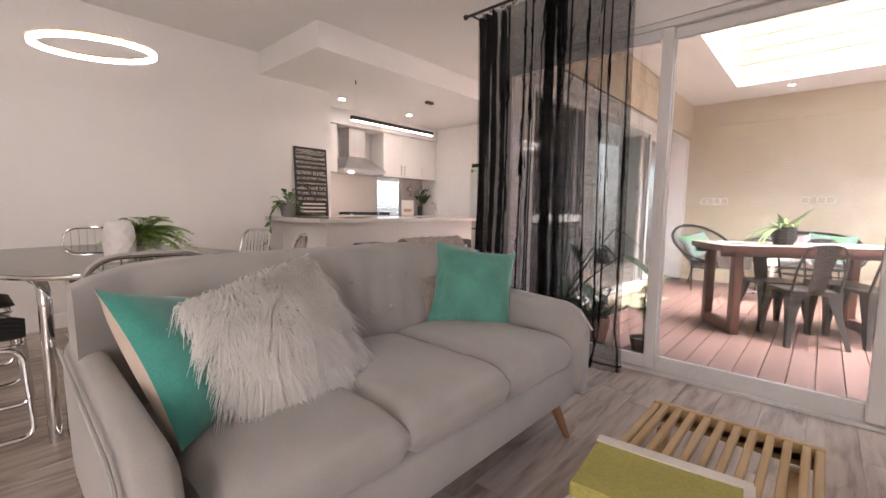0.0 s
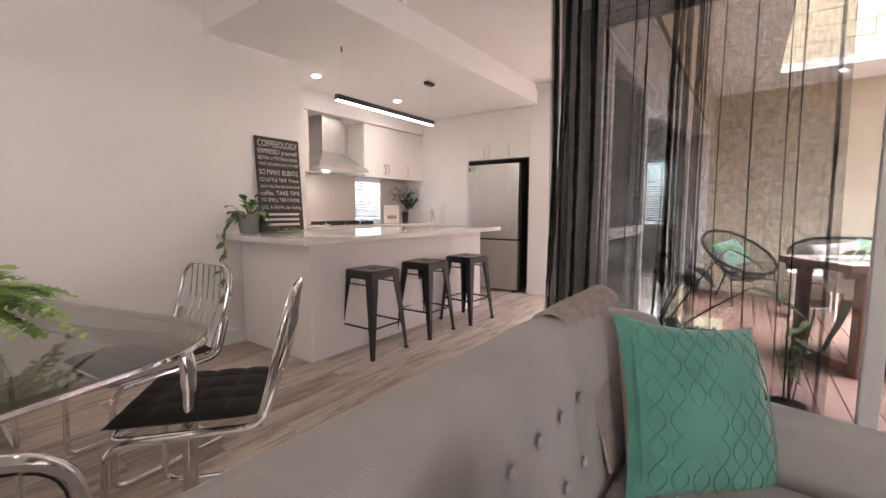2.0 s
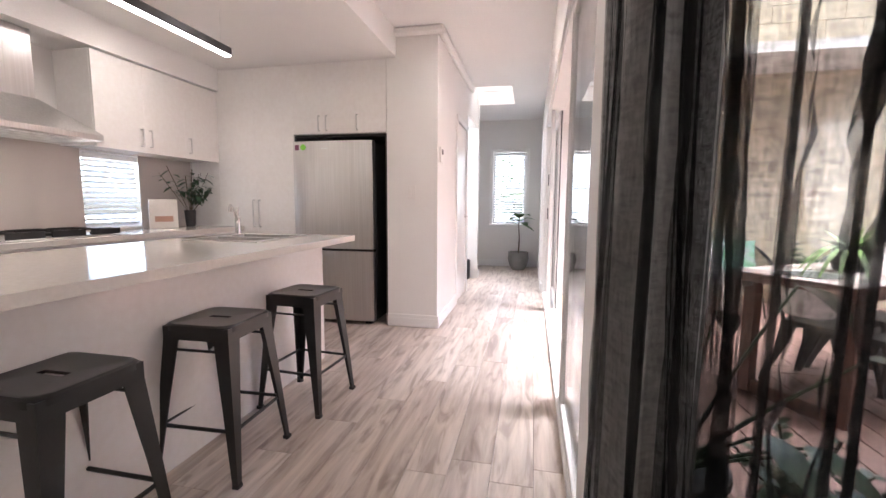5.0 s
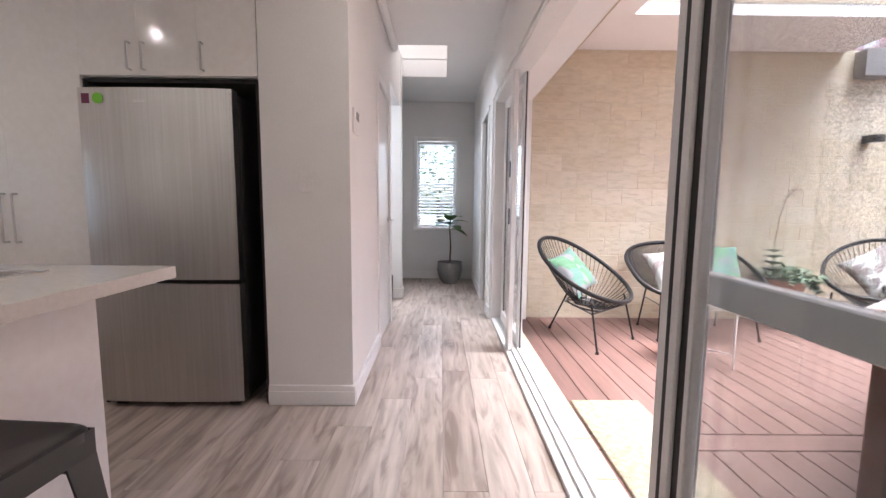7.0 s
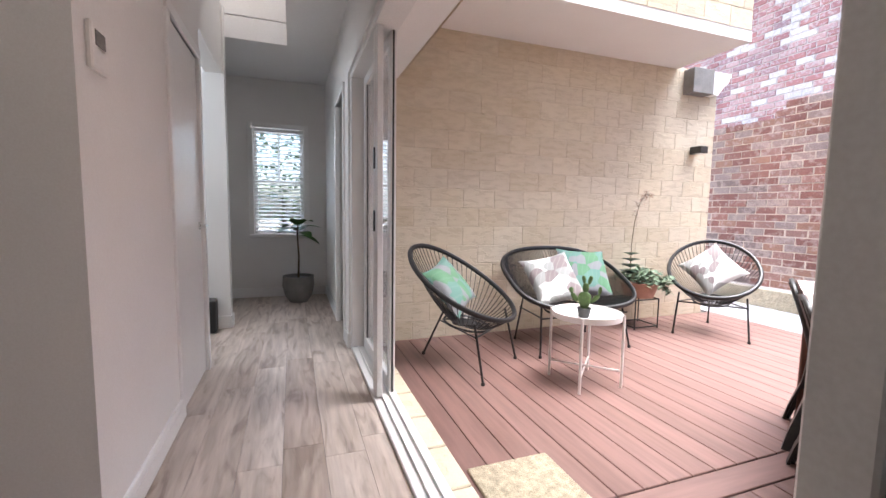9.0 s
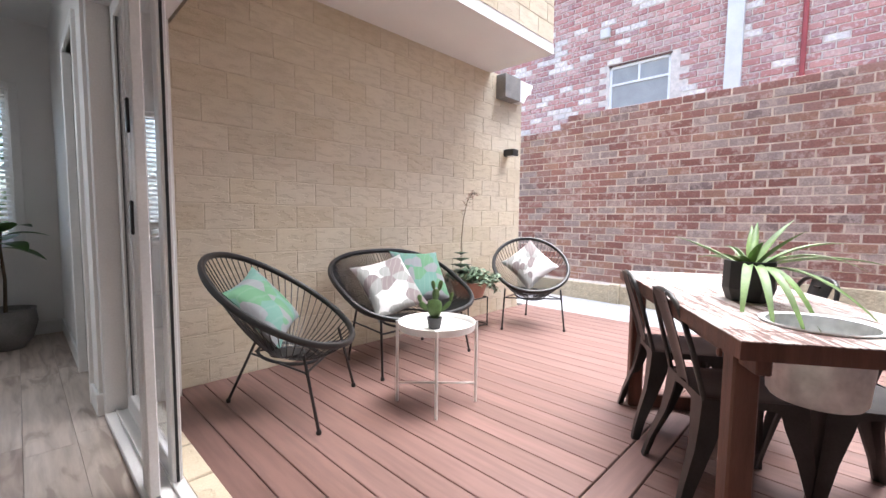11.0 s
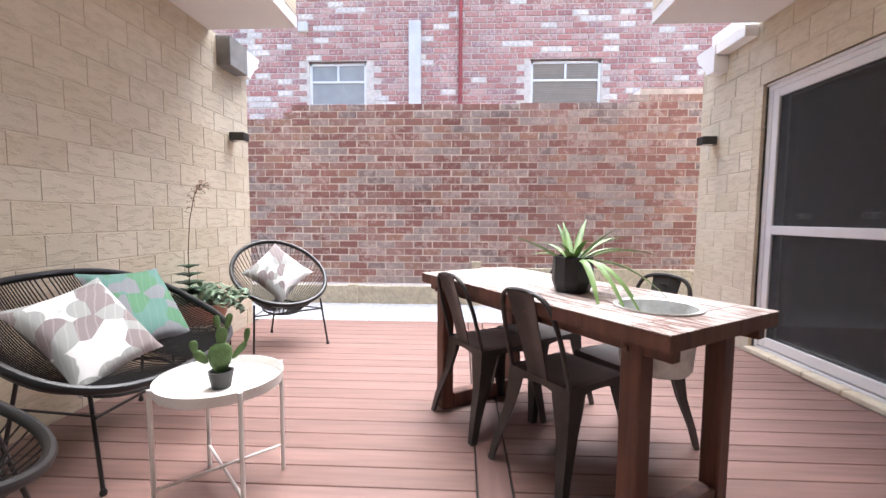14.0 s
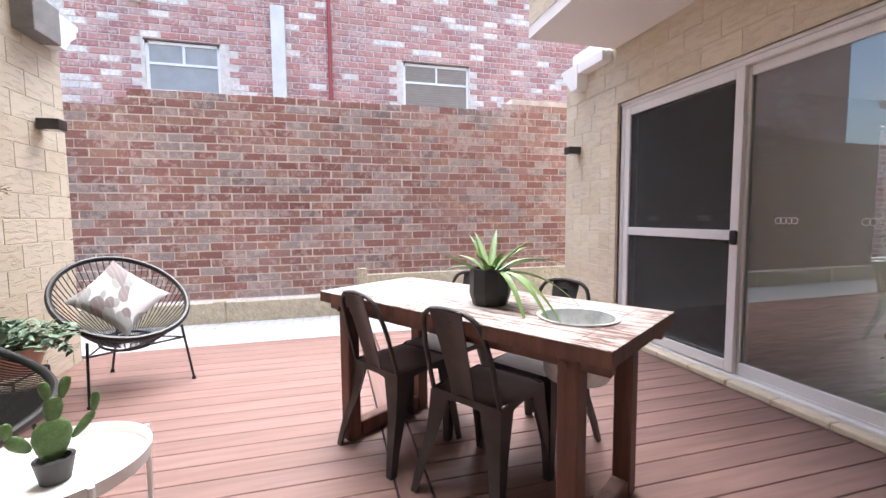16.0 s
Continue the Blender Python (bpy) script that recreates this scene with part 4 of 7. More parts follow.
# ---- living room ----
def sofa():
    s = thing("sofa", -1.95, 1.75, 0, 0, "grey woven three seat sofa with a buttoned back", "sofa")
    part("base", box(-0.40, 0.40, -0.90, 0.90, 0.17, 0.34, 0.03, 3), SOFA, s, smooth=True)

    def back(u, v):
        y = (u - 0.5) * 1.84
        e = abs(2 * u - 1)
        wrap = 0.10 * max(0, e - 0.82) / 0.18
        a = v * 2 * math.pi
        z0, z1 = 0.25, 0.855 - 0.05 * e ** 6
        cz, hz = (z0 + z1) / 2, (z1 - z0) / 2
        sx = math.copysign(abs(math.cos(a)) ** 0.45, math.cos(a))
        sz = math.copysign(abs(math.sin(a)) ** 0.35, math.sin(a))
        z = cz + hz * sz
        dip = 0
        for row in (0.57, 0.71):
            for k in range(-4, 4):
                d2 = (y - (0.055 + 0.115 * k)) ** 2 + (z - row) ** 2
                dip += 0.012 * math.exp(-d2 / 0.0008)
        x = -0.34 + 0.085 * sx * (1 - 0.15 * (z - 0.3)) - 0.10 * (z - 0.4) + wrap
        if math.cos(a) > 0:
            x -= dip
        return x, y, z
    part("backrest", join(sheet(back, 84, 44), ([back(0, k / 44) for k in range(44)], [tuple(range(44))]), ([back(1, k / 44) for k in range(44)], [tuple(range(43, -1, -1))])), SOFA, s, smooth=True)
    for row in (0.57, 0.71):
        for k in range(-4, 4):
            part("button", moved(lathe([(0.011, 0), (0.013, 0.004), (0.009, 0.009), (0.0005, 0.011)], 12), pose(-0.265 - 0.10 * (row - 0.4) + 0.003, 0.055 + 0.115 * k, row, 0, 90, 0)), SOFA, s, smooth=True)
    for k in (-1, 0, 1):
        y0, y1 = k * 0.525 - 0.260, k * 0.525 + 0.260

        def seat(u, v, y0=y0, y1=y1):
            a = v * 2 * math.pi
            e = abs(2 * u - 1)
            sx = math.copysign(abs(math.cos(a)) ** 0.3, math.cos(a))
            sz = math.copysign(abs(math.sin(a)) ** 0.55, math.sin(a))
            hz = 0.075 + 0.02 * math.cos((2 * u - 1) * 1.4) * (1 if sz > 0 else 0)
            k2 = (1 - max(0, e - 0.86) / 0.14 * 0.5)
            return 0.075 + 0.335 * sx * (1 - 0.03 * max(0, e - 0.8) / 0.2), y0 + (y1 - y0) * u, 0.395 + hz * sz * k2
        part("seat_cushion", join(sheet(seat, 26, 36), ([seat(0, q / 36) for q in range(36)], [tuple(range(36))]), ([seat(1, q / 36) for q in range(36)], [tuple(range(35, -1, -1))])), SOFA, s, smooth=True)
    for sg in (-1, 1):
        def arm(u, v, sg=sg):
            a = v * 2 * math.pi
            x = -0.36 + 0.79 * u
            top = 0.645 - 0.05 * u - 0.10 * max(0, u - 0.86) ** 2 / 0.02
            z0 = 0.19
            sy = math.copysign(abs(math.cos(a)) ** 0.55, math.cos(a))
            sz = math.copysign(abs(math.sin(a)) ** 0.4, math.sin(a))
            t = 0.052 * (1 - 0.3 * max(0, u - 0.9) / 0.1)
            z = (top + z0) / 2 + (top - z0) / 2 * sz
            return x, sg * (0.875 + 0.03 * (z - 0.2)) + t * sy, z
        part("armrest", join(sheet(arm, 20, 32), ([arm(0, q / 32) for q in range(32)], [tuple(range(32))]), ([arm(1, q / 32) for q in range(32)], [tuple(range(31, -1, -1))])), SOFA, s, smooth=True)
        pts = [(-0.34 + 0.77 * k / 12, sg * 0.945, 0.625 - 0.05 * k / 12 - 0.10 * max(0, k / 12 - 0.86) ** 2 / 0.02) for k in range(13)]
        part("piping", tube(pts, 0.005, 6), SOFA, s, smooth=True)
        for x in (-0.3, 0.34):
            part("leg", tube([(x, sg * 0.74, 0.175), (x + (0.05 if x > 0 else -0.03), sg * 0.80, 0.0)], 0.026, 14, r_end=0.014), OAK, s, "tapered oak leg", True)

    s.scale = (1, 0.925, 1)


sofa()


def cushion(name, x, y, z, rx, ry, rz, w, t, front, back, label, seed, quilt=False):
    c = thing(name, x, y, z, 0, label, "cushion")
    a, b = pillow(w, w, t, 18, 0.12, seed)
    m = pose(0, 0, 0, rx, ry, rz)
    part("front", moved(a, m), front, c, smooth=True)
    part("back", moved(b, m), back, c, smooth=True)
    if quilt:
        lines = []
        for k in range(-4, 5):
            for sg in (-1, 1):
                pts = []
                for i in range(25):
                    u = -0.9 + 1.8 * i / 24
                    v = k * 0.24 + sg * 0.10 * math.sin(u * 11 + (math.pi if k % 2 else 0))
                    if abs(v) < 0.88:
                        zz = t / 2 * max(0, (1 - u * u) * (1 - v * v)) ** 0.42
                        pts.append(m @ Vector((v * w / 2, u * w / 2, zz + 0.001)))
                if len(pts) > 3:
                    lines.append(tube(pts, 0.0014, 5))
        for seam in lines:
            part("seam", seam, front, c, smooth=True)
    return c


def facing(nx, ny, nz, spin=0):
    """Euler degrees that turn +z to the given direction, then spin about it."""
    q = Vector((nx, ny, nz)).to_track_quat("Z", "Y").to_matrix().to_4x4() @ pose(0, 0, 0, 0, 0, spin)
    return [math.degrees(a) for a in q.to_euler()]


cushion("cushion", -2.02, 1.13, 0.605, *facing(0.528, 0.634, 0.565, -17), 0.43, 0.15, TEAL, LINEN, "teal velvet cushion with a linen back on the sofa", 1)
cushion("cushion", -2.05, 2.40, 0.635, *facing(0.70, -0.58, 0.36, -9), 0.42, 0.14, MINT, LINEN, "mint green quilted velvet cushion on the sofa", 2, True)


def fur_cushion():
    c = thing("fur_cushion", -1.965, 1.36, 0.61, 0, "white long-haired fluffy cushion on the sofa", "cushion")
    a, b = pillow(0.45, 0.45, 0.15, 16, 0.1, 4)
    m = pose(0, 0, 0, *facing(0.86, 0.18, 0.42, 12))
    part("body", moved(join(a, b), m), FUR, c, smooth=True)
    rnd = random.Random(8)
    V, F = [], []
    for i in range(15000):
        u, v = rnd.uniform(-0.99, 0.99), rnd.uniform(-0.99, 0.99)
        sg = 1 if rnd.random() < 0.72 else -1
        zz = sg * 0.075 * max(0, (1 - u * u) * (1 - v * v)) ** 0.42
        p = m @ Vector((u * 0.222, v * 0.222, zz))
        nrm = (m.to_3x3() @ Vector((u * 0.8, v * 0.8, sg * 0.9))).normalized()
        ln = rnd.uniform(0.07, 0.14)
        side = Vector((rnd.uniform(-1, 1), rnd.uniform(-1, 1), rnd.uniform(-1, 1))).cross(nrm).normalized()
        clump = math.sin(u * 9 + 2 * math.sin(v * 6)) * 0.5
        sway = Vector((rnd.uniform(-0.3, 0.4), clump + rnd.uniform(-0.3, 0.3), rnd.uniform(-0.5, 0.1)))
        w = rnd.uniform(0.0014, 0.0030)
        k = len(V)
        for j, t in enumerate((0, 0.35, 0.7, 1.0)):
            q = p + nrm * ln * t * (1 - 0.45 * t) + Vector((0, 0, -0.85)) * ln * t * t + sway * ln * t * t * 0.6
            ww = w * (1 - t * 0.85)
            V += [tuple(q - side * ww), tuple(q + side * ww)]
            if j:
                F.append((k + 2 * j - 2, k + 2 * j - 1, k + 2 * j + 1, k + 2 * j))
    o = quick("hair", (V, F), FUR, c)
    for q in o.data.polygons:
        q.use_smooth = True


fur_cushion()


def throw():
    t = thing("throw_blanket", -2.33, 2.40, 0, 0, "beige knitted throw folded over the sofa back", "blanket")

    def f(u, v):
        y = (v - 0.5) * 0.42 + 0.012 * math.sin(u * 9)
        a = -0.25 + u * 3.6
        s = u
        if s < 0.34:
            k = s / 0.34
            return (-0.088 - 0.02 * (1 - k) + 0.012 * k, y, 0.47 + 0.32 * k)
        if s < 0.62:
            k = (s - 0.34) / 0.28 * math.pi
            return (-0.01 - 0.066 * math.cos(k) + 0.005, y, 0.80 + 0.073 * math.sin(k) + 0.004 * math.sin(v * 40))
        k = (s - 0.62) / 0.38
        return (0.062 + 0.075 * k, y + 0.03 * k, 0.80 - 0.30 * k)
    part("cloth", shell(f, 46, 14, 0.008), THROW, t, smooth=True)


throw()


def slat_table():
    t = thing("slatted_coffee_table", -0.955, 1.72, 0, 0, "low bamboo coffee table with a slatted top", "coffee table")
    X, Y, Z = 0.245, 0.76, 0.30
    for sg in (-1, 1):
        part("rail", box(-X, X, sg * Y - 0.02, sg * Y + 0.02, Z - 0.075, Z - 0.03, 0.004), BAMBOO, t)
        part("side_rail", box(sg * (X - 0.012) - 0.012, sg * (X - 0.012) + 0.012, -Y, Y, Z - 0.07, Z - 0.005, 0.004), BAMBOO, t)
        for s2 in (-1, 1):
            part("leg", box(sg * (X - 0.06) - 0.02, sg * (X - 0.06) + 0.02, s2 * (Y - 0.1) - 0.02, s2 * (Y - 0.1) + 0.02, 0, Z - 0.05, 0.004), BAMBOO, t)
    for k in range(10):
        x = -X + 0.044 + k * (2 * X - 0.088) / 9
        part("slat", box(x - 0.011, x + 0.011, -Y, Y - 0.022, Z - 0.022, Z, 0.003), BAMBOO, t)
    part("end_rail", box(-X, X, Y - 0.02, Y, Z - 0.06, Z + 0.001, 0.003), BAMBOO, t)


slat_table()


def keepsake_box():
    b = thing("book", -1.0, 1.85, 0.30, 6, "olive green book with a pale worn cover edge", "book")
    part("cover", box(-0.20, 0.17, -0.13, 0.14, 0.0, 0.055, 0.006), BOOK, b)
    part("pages", box(-0.195, 0.174, -0.126, 0.145, 0.008, 0.047), PAPER, b)
    part("border", join(box(-0.20, 0.17, 0.10, 0.14, 0.055, 0.058), box(0.15, 0.17, -0.13, 0.10, 0.055, 0.058)), PAPER, b, "pale worn printed border")
    d = thing("book", -1.08, 1.60, 0.30, -8, "pale grey paperback beside the olive book", "book")
    part("cover", box(-0.12, 0.12, -0.09, 0.09, 0, 0.02, 0.003), PAPER, d)


keepsake_box()


def curtain():
    c = thing("curtain", 0, 3.44, 0, 0, "sheer black voile curtain tied to a black rod", "curtain")
    X0, X1 = -2.87, -1.69
    rnd = random.Random(21)
    ph = [(rnd.uniform(5, 60), rnd.uniform(0, 6.28), rnd.uniform(0.004, 0.02)) for _ in range(9)]
    bunch = tuple((0.012 + 0.06 * k, 0.008) for k in range(4)) + ((0.50, 0.006), (0.525, 0.005), (0.55, 0.007), (0.585, 0.005), (0.61, 0.003)) + tuple((0.26 + 0.73 * k / 9 + rnd.uniform(-0.03, 0.03), rnd.choice((0.0012, 0.0018, 0.003))) for k in range(10))

    def f(u, v):
        x = X0 + (X1 - X0) * u
        z = 2.50 * (1 - v) + 0.012
        amp = 0.7 + 0.5 * v
        y = sum(a * math.sin(k * u * 2 + p + v * 0.9 * math.sin(p * 3)) for k, p, a in ph) * amp * 0.7
        for b, w in bunch:
            d = (u - b - 0.012 * math.sin(v * 5 + b * 20)) / w
            y += 0.035 * math.exp(-d * d) * math.sin(d * 7)
        x += 0.02 * math.sin(v * 3.2 + u * 6) * v + (0.05 * (v > 0.9) * (v - 0.9) * 10 * math.sin(u * 40) if v > 0.9 else 0)
        if v > 0.95:
            y -= 0.10 * (v - 0.95) / 0.05 * (0.6 + 0.4 * math.sin(u * 23))
            z = 0.012 + 0.11 * (1 - v) / 0.05 * (0.5 + 0.5)
        return x, y, z
    cl = part("cloth", sheet(f, 420, 46), CURTAIN, c, smooth=True)
    part("hem", tube([f(i / 60, 0.985) for i in range(61)], 0.006, 5), CURTAIN, c)
    for b, w in bunch:
        def g(u, v, b=b, w=w):
            x, y, z = f(max(0.001, min(0.999, b + (u - 0.5) * 3.4 * w)), v)
            return x, y + 0.012 + 0.012 * math.sin(u * 12 + v * 2), z
        part("fold", sheet(g, 36 if w > 0.004 else 8, 40), CURTAIN_FOLD, c, "dense gathered curtain fold", True)
    r = thing("curtain_rod", 0, 3.44, 2.55, 0, "black curtain rod with tied loops", "curtain rod")
    part("rod", tube([(-2.98, 0, 0), (-1.45, 0, 0)], 0.011, 12), BLACK, r, smooth=True)
    part("finial", moved(lathe([(0.011, 0), (0.02, 0.008), (0.02, 0.025), (0.0005, 0.035)], 14), pose(-2.98, 0, 0, 0, -90, 0)), BLACK, r, smooth=True)
    for x in (-2.94, -1.6):
        part("bracket", tube([(x, 0, 0), (x, 0.11, 0)], 0.008), BLACK, r)
    for k in range(12):
        x = X0 + 0.03 + k * (X1 - X0 - 0.06) / 11
        part("tie", tube([(x + 0.016 * math.sin(a), 0.018 * math.cos(a) * 1.0, 0.0 - 0.012 + 0.028 * math.cos(a) * 1.0) for a in [i * math.pi / 8 for i in range(16)]], 0.005, 5, True), CURTAIN, c, m=pose(0, 0, 2.55)) if k else None
    return c


curtain()


# ---- dining ----
def dining_table():
    t = thing("dining_table", -3.85, 1.20, 0, 15, "grey glass dining table on bent chrome legs", "dining table")
    X, Y, Z, R = 0.80, 0.57, 0.735, 0.34
    out = []
    for cx, cy, a0 in ((X - R, Y - R, 0), (-X + R, Y - R, 90), (-X + R, -Y + R, 180), (X - R, -Y + R, 270)):
        out += [(cx + R * math.cos(radians(a0 + 9 * k)), cy + R * math.sin(radians(a0 + 9 * k))) for k in range(11)]
    n = len(out)
    V = [(x, y, z) for z in (Z - 0.012, Z) for x, y in out]
    part("tabletop", (V, [tuple(range(n - 1, -1, -1)), tuple(range(n, 2 * n))] + [(i, (i + 1) % n, n + (i + 1) % n, n + i) for i in range(n)]), TABLE_GLASS, t, "grey tinted glass top")
    part("rim", tube([(x * 0.995, y * 0.995, Z - 0.012) for x, y in out], 0.011, 8, True), CHROME, t, smooth=True)
    for sx in (-1, 1):
        for sy in (-1, 1):
            path = arc_path([(sx * 0.30, sy * 0.42, Z - 0.04), (sx * 0.62, sy * 0.47, Z - 0.04), (sx * 0.60, sy * 0.46, 0.0)], 0.10, 7)
            part("leg", tube(path, 0.024, 12), CHROME, t, smooth=True)
    for sy in (-1, 1):
        part("rail", tube([(-0.35, sy * 0.42, Z - 0.04), (0.35, sy * 0.42, Z - 0.04)], 0.02, 10), CHROME, t, smooth=True)


dining_table()


def dining_chair():
    c = thing("dining_chair", -3.49, 1.92, 0, -130, "chrome wire-back dining chair with a black tufted pad", "dining chair", "chairs round the dining table")
    r = 0.0115
    for sg in (-1, 1):
        part("side_frame", tube(arc_path([(-0.27, sg * 0.20, 0.60), (-0.21, sg * 0.21, 0.42), (0.22, sg * 0.22, 0.41), (0.24, sg * 0.22, 0.02), (-0.20, sg * 0.22, 0.02)], 0.06, 6), r, 9), CHROME, c, smooth=True)
    part("base_bar", tube([(-0.20, -0.22, 0.02), (-0.20, 0.22, 0.02)], r, 9), CHROME, c, smooth=True)
    loop = arc_path([(-0.20, -0.205, 0.42), (-0.31, -0.205, 0.84), (-0.31, 0.205, 0.84), (-0.20, 0.205, 0.42)], 0.12, 9)
    part("back_frame", tube(loop, r, 9), CHROME, c, smooth=True)
    for k in range(-3, 4):
        y = k * 0.05
        part("wire", tube([(-0.20, y, 0.42), (-0.29, y, 0.66), (-0.311, y, 0.835)], 0.0035, 6), CHROME, c)
    part("seat_frame", tube(arc_path([(-0.2, -0.2, 0.42), (0.22, -0.2, 0.42), (0.22, 0.2, 0.42), (-0.2, 0.2, 0.42), (-0.2, -0.19, 0.42)], 0.05, 5), 0.008, 8), CHROME, c, smooth=True)

    def pad(u, v, sg=1):
        a, b = 2 * u - 1, 2 * v - 1
        e = max(0, (1 - a ** 6) * (1 - b ** 6)) ** 0.5
        tuft = 0.012 * (abs(math.sin(u * math.pi * 4)) * abs(math.sin(v * math.pi * 4))) ** 0.5
        return 0.02 + a * 0.215, b * 0.205, 0.458 + sg * (0.018 * e) + (tuft * e if sg > 0 else 0)
    part("seat_pad", join(sheet(pad, 32, 32), sheet(lambda u, v: pad(u, v, -1), 32, 32)), TUFT, c, "black tufted seat pad", True)
    return c


ch = dining_chair()
for x, y, a in ((-4.15, 1.95, -84), (-2.92, 1.18, 180), (-3.45, 0.62, 88), (-4.25, 0.60, 92), (-4.82, 1.35, 0)):
    copy_thing(ch, pose(x, y, 0, 0, 0, a))


def faceted_vase(x, y, h, r, label):
    v = thing("vase", x, y, 0.735, 20, label, "vase")
    n, rows = 10, 7
    V, F = [], []
    for j in range(rows + 1):
        t = j / rows
        rr = r * (0.74 + 0.34 * math.sin(math.pi * min(1, 0.12 + 0.80 * t)) ** 0.9) * (0.88 if j == rows else 1)
        for k in range(n):
            a = 2 * math.pi * (k + 0.5 * (j % 2)) / n
            V.append((rr * math.cos(a), rr * math.sin(a), h * t))
    for j in range(rows):
        for k in range(n):
            a, b, c, d = j * n + k, j * n + (k + 1) % n, (j + 1) * n + k, (j + 1) * n + (k + 1) % n
            F += [(a, b, c), (b, d, c)] if j % 2 == 0 else [(a, d, c), (a, b, d)]
    F.append(tuple(range(n - 1, -1, -1)))
    m = len(V)
    for z, q in ((h, 0.8), (h - 0.06, 0.75)):
        V += [(V[rows * n + k][0] * q, V[rows * n + k][1] * q, z) for k in range(n)]
    for k in range(n):
        F += [(rows * n + k, rows * n + (k + 1) % n, m + (k + 1) % n, m + k), (m + k, m + (k + 1) % n, m + n + (k + 1) % n, m + n + k)]
    F.append(tuple(range(m + n, m + 2 * n)))
    part("body", (V, F), CERAMIC, v)
    return v


faceted_vase(-3.44, 1.22, 0.205, 0.066, "tall white faceted ceramic vase on the glass table")
faceted_vase(-3.60, 1.36, 0.15, 0.075, "small white faceted ceramic vase with a fern")


# ---- plants ----
def blade(base, way, up, ln, w, bend=0.3, fold=0.15, n=6):
    """One leaf blade from base along way, drooping by bend."""
    way, up = Vector(way).normalized(), Vector(up).normalized()
    side = way.cross(up).normalized()
    up = side.cross(way)
    V, F = [], []
    for i in range(n + 1):
        t = i / n
        c = Vector(base) + way * ln * t + Vector((0, 0, -1)) * bend * ln * t * t
        ww = w * max(0.02, math.sin(math.pi * min(1, 0.06 + 0.94 * t) ** 0.8)) if i < n else 0.0008
        V += [tuple(c - side * ww + up * fold * ww), tuple(c), tuple(c + side * ww + up * fold * ww)]
        if i:
            k = 3 * i
            F += [(k - 3, k - 2, k + 1, k), (k - 2, k - 1, k + 2, k + 1)]
    return V, F


def rand_way(rnd, lo, hi):
    a, e = rnd.uniform(0, 6.283), rnd.uniform(lo, hi)
    return Vector((math.cos(a) * math.cos(e), math.sin(a) * math.cos(e), math.sin(e)))


def leaf_mesh(name, blades, mat, parent):
    o = quick(name, join(*blades), mat, parent)
    for q in o.data.polygons:
        q.use_smooth = True
    return o


def fern():
    p = thing("fern", -3.60, 1.36, 0.885, 0, "leafy green fern spilling from the small vase", "plant")
    rnd = random.Random(31)
    bl, st = [], []
    for i in range(80):
        w = rand_way(rnd, 0.0, 1.2)
        w.x *= 1.0
        ln = rnd.uniform(0.10, 0.25)
        if w.y > 0.2:
            ln *= 1.15
        pts = [Vector((0, 0, -0.02)) + w * ln * t + Vector((0, 0, -1)) * 0.55 * ln * t * t for t in [k / 6 for k in range(7)]]
        st.append(tube(pts, 0.0016, 4))
        for k in range(2, 14):
            t = k / 13
            c = w * ln * t + Vector((0, 0, -0.02 - 0.55 * ln * t * t))
            for sg in (-1, 1):
                sd = w.cross(Vector((0, 0, 1))).normalized() * sg + w * 0.5 + Vector((0, 0, rnd.uniform(-0.3, 0.2)))
                bl.append(blade(c, sd, (0, 0, 1), 0.036 * (1 - 0.55 * t) + 0.012, 0.010, 0.3, 0.1, 3))
    leaf_mesh("leaves", bl, LEAF_FERN, p)
    part("stem", join(*st), LEAF_FERN, p)


fern()

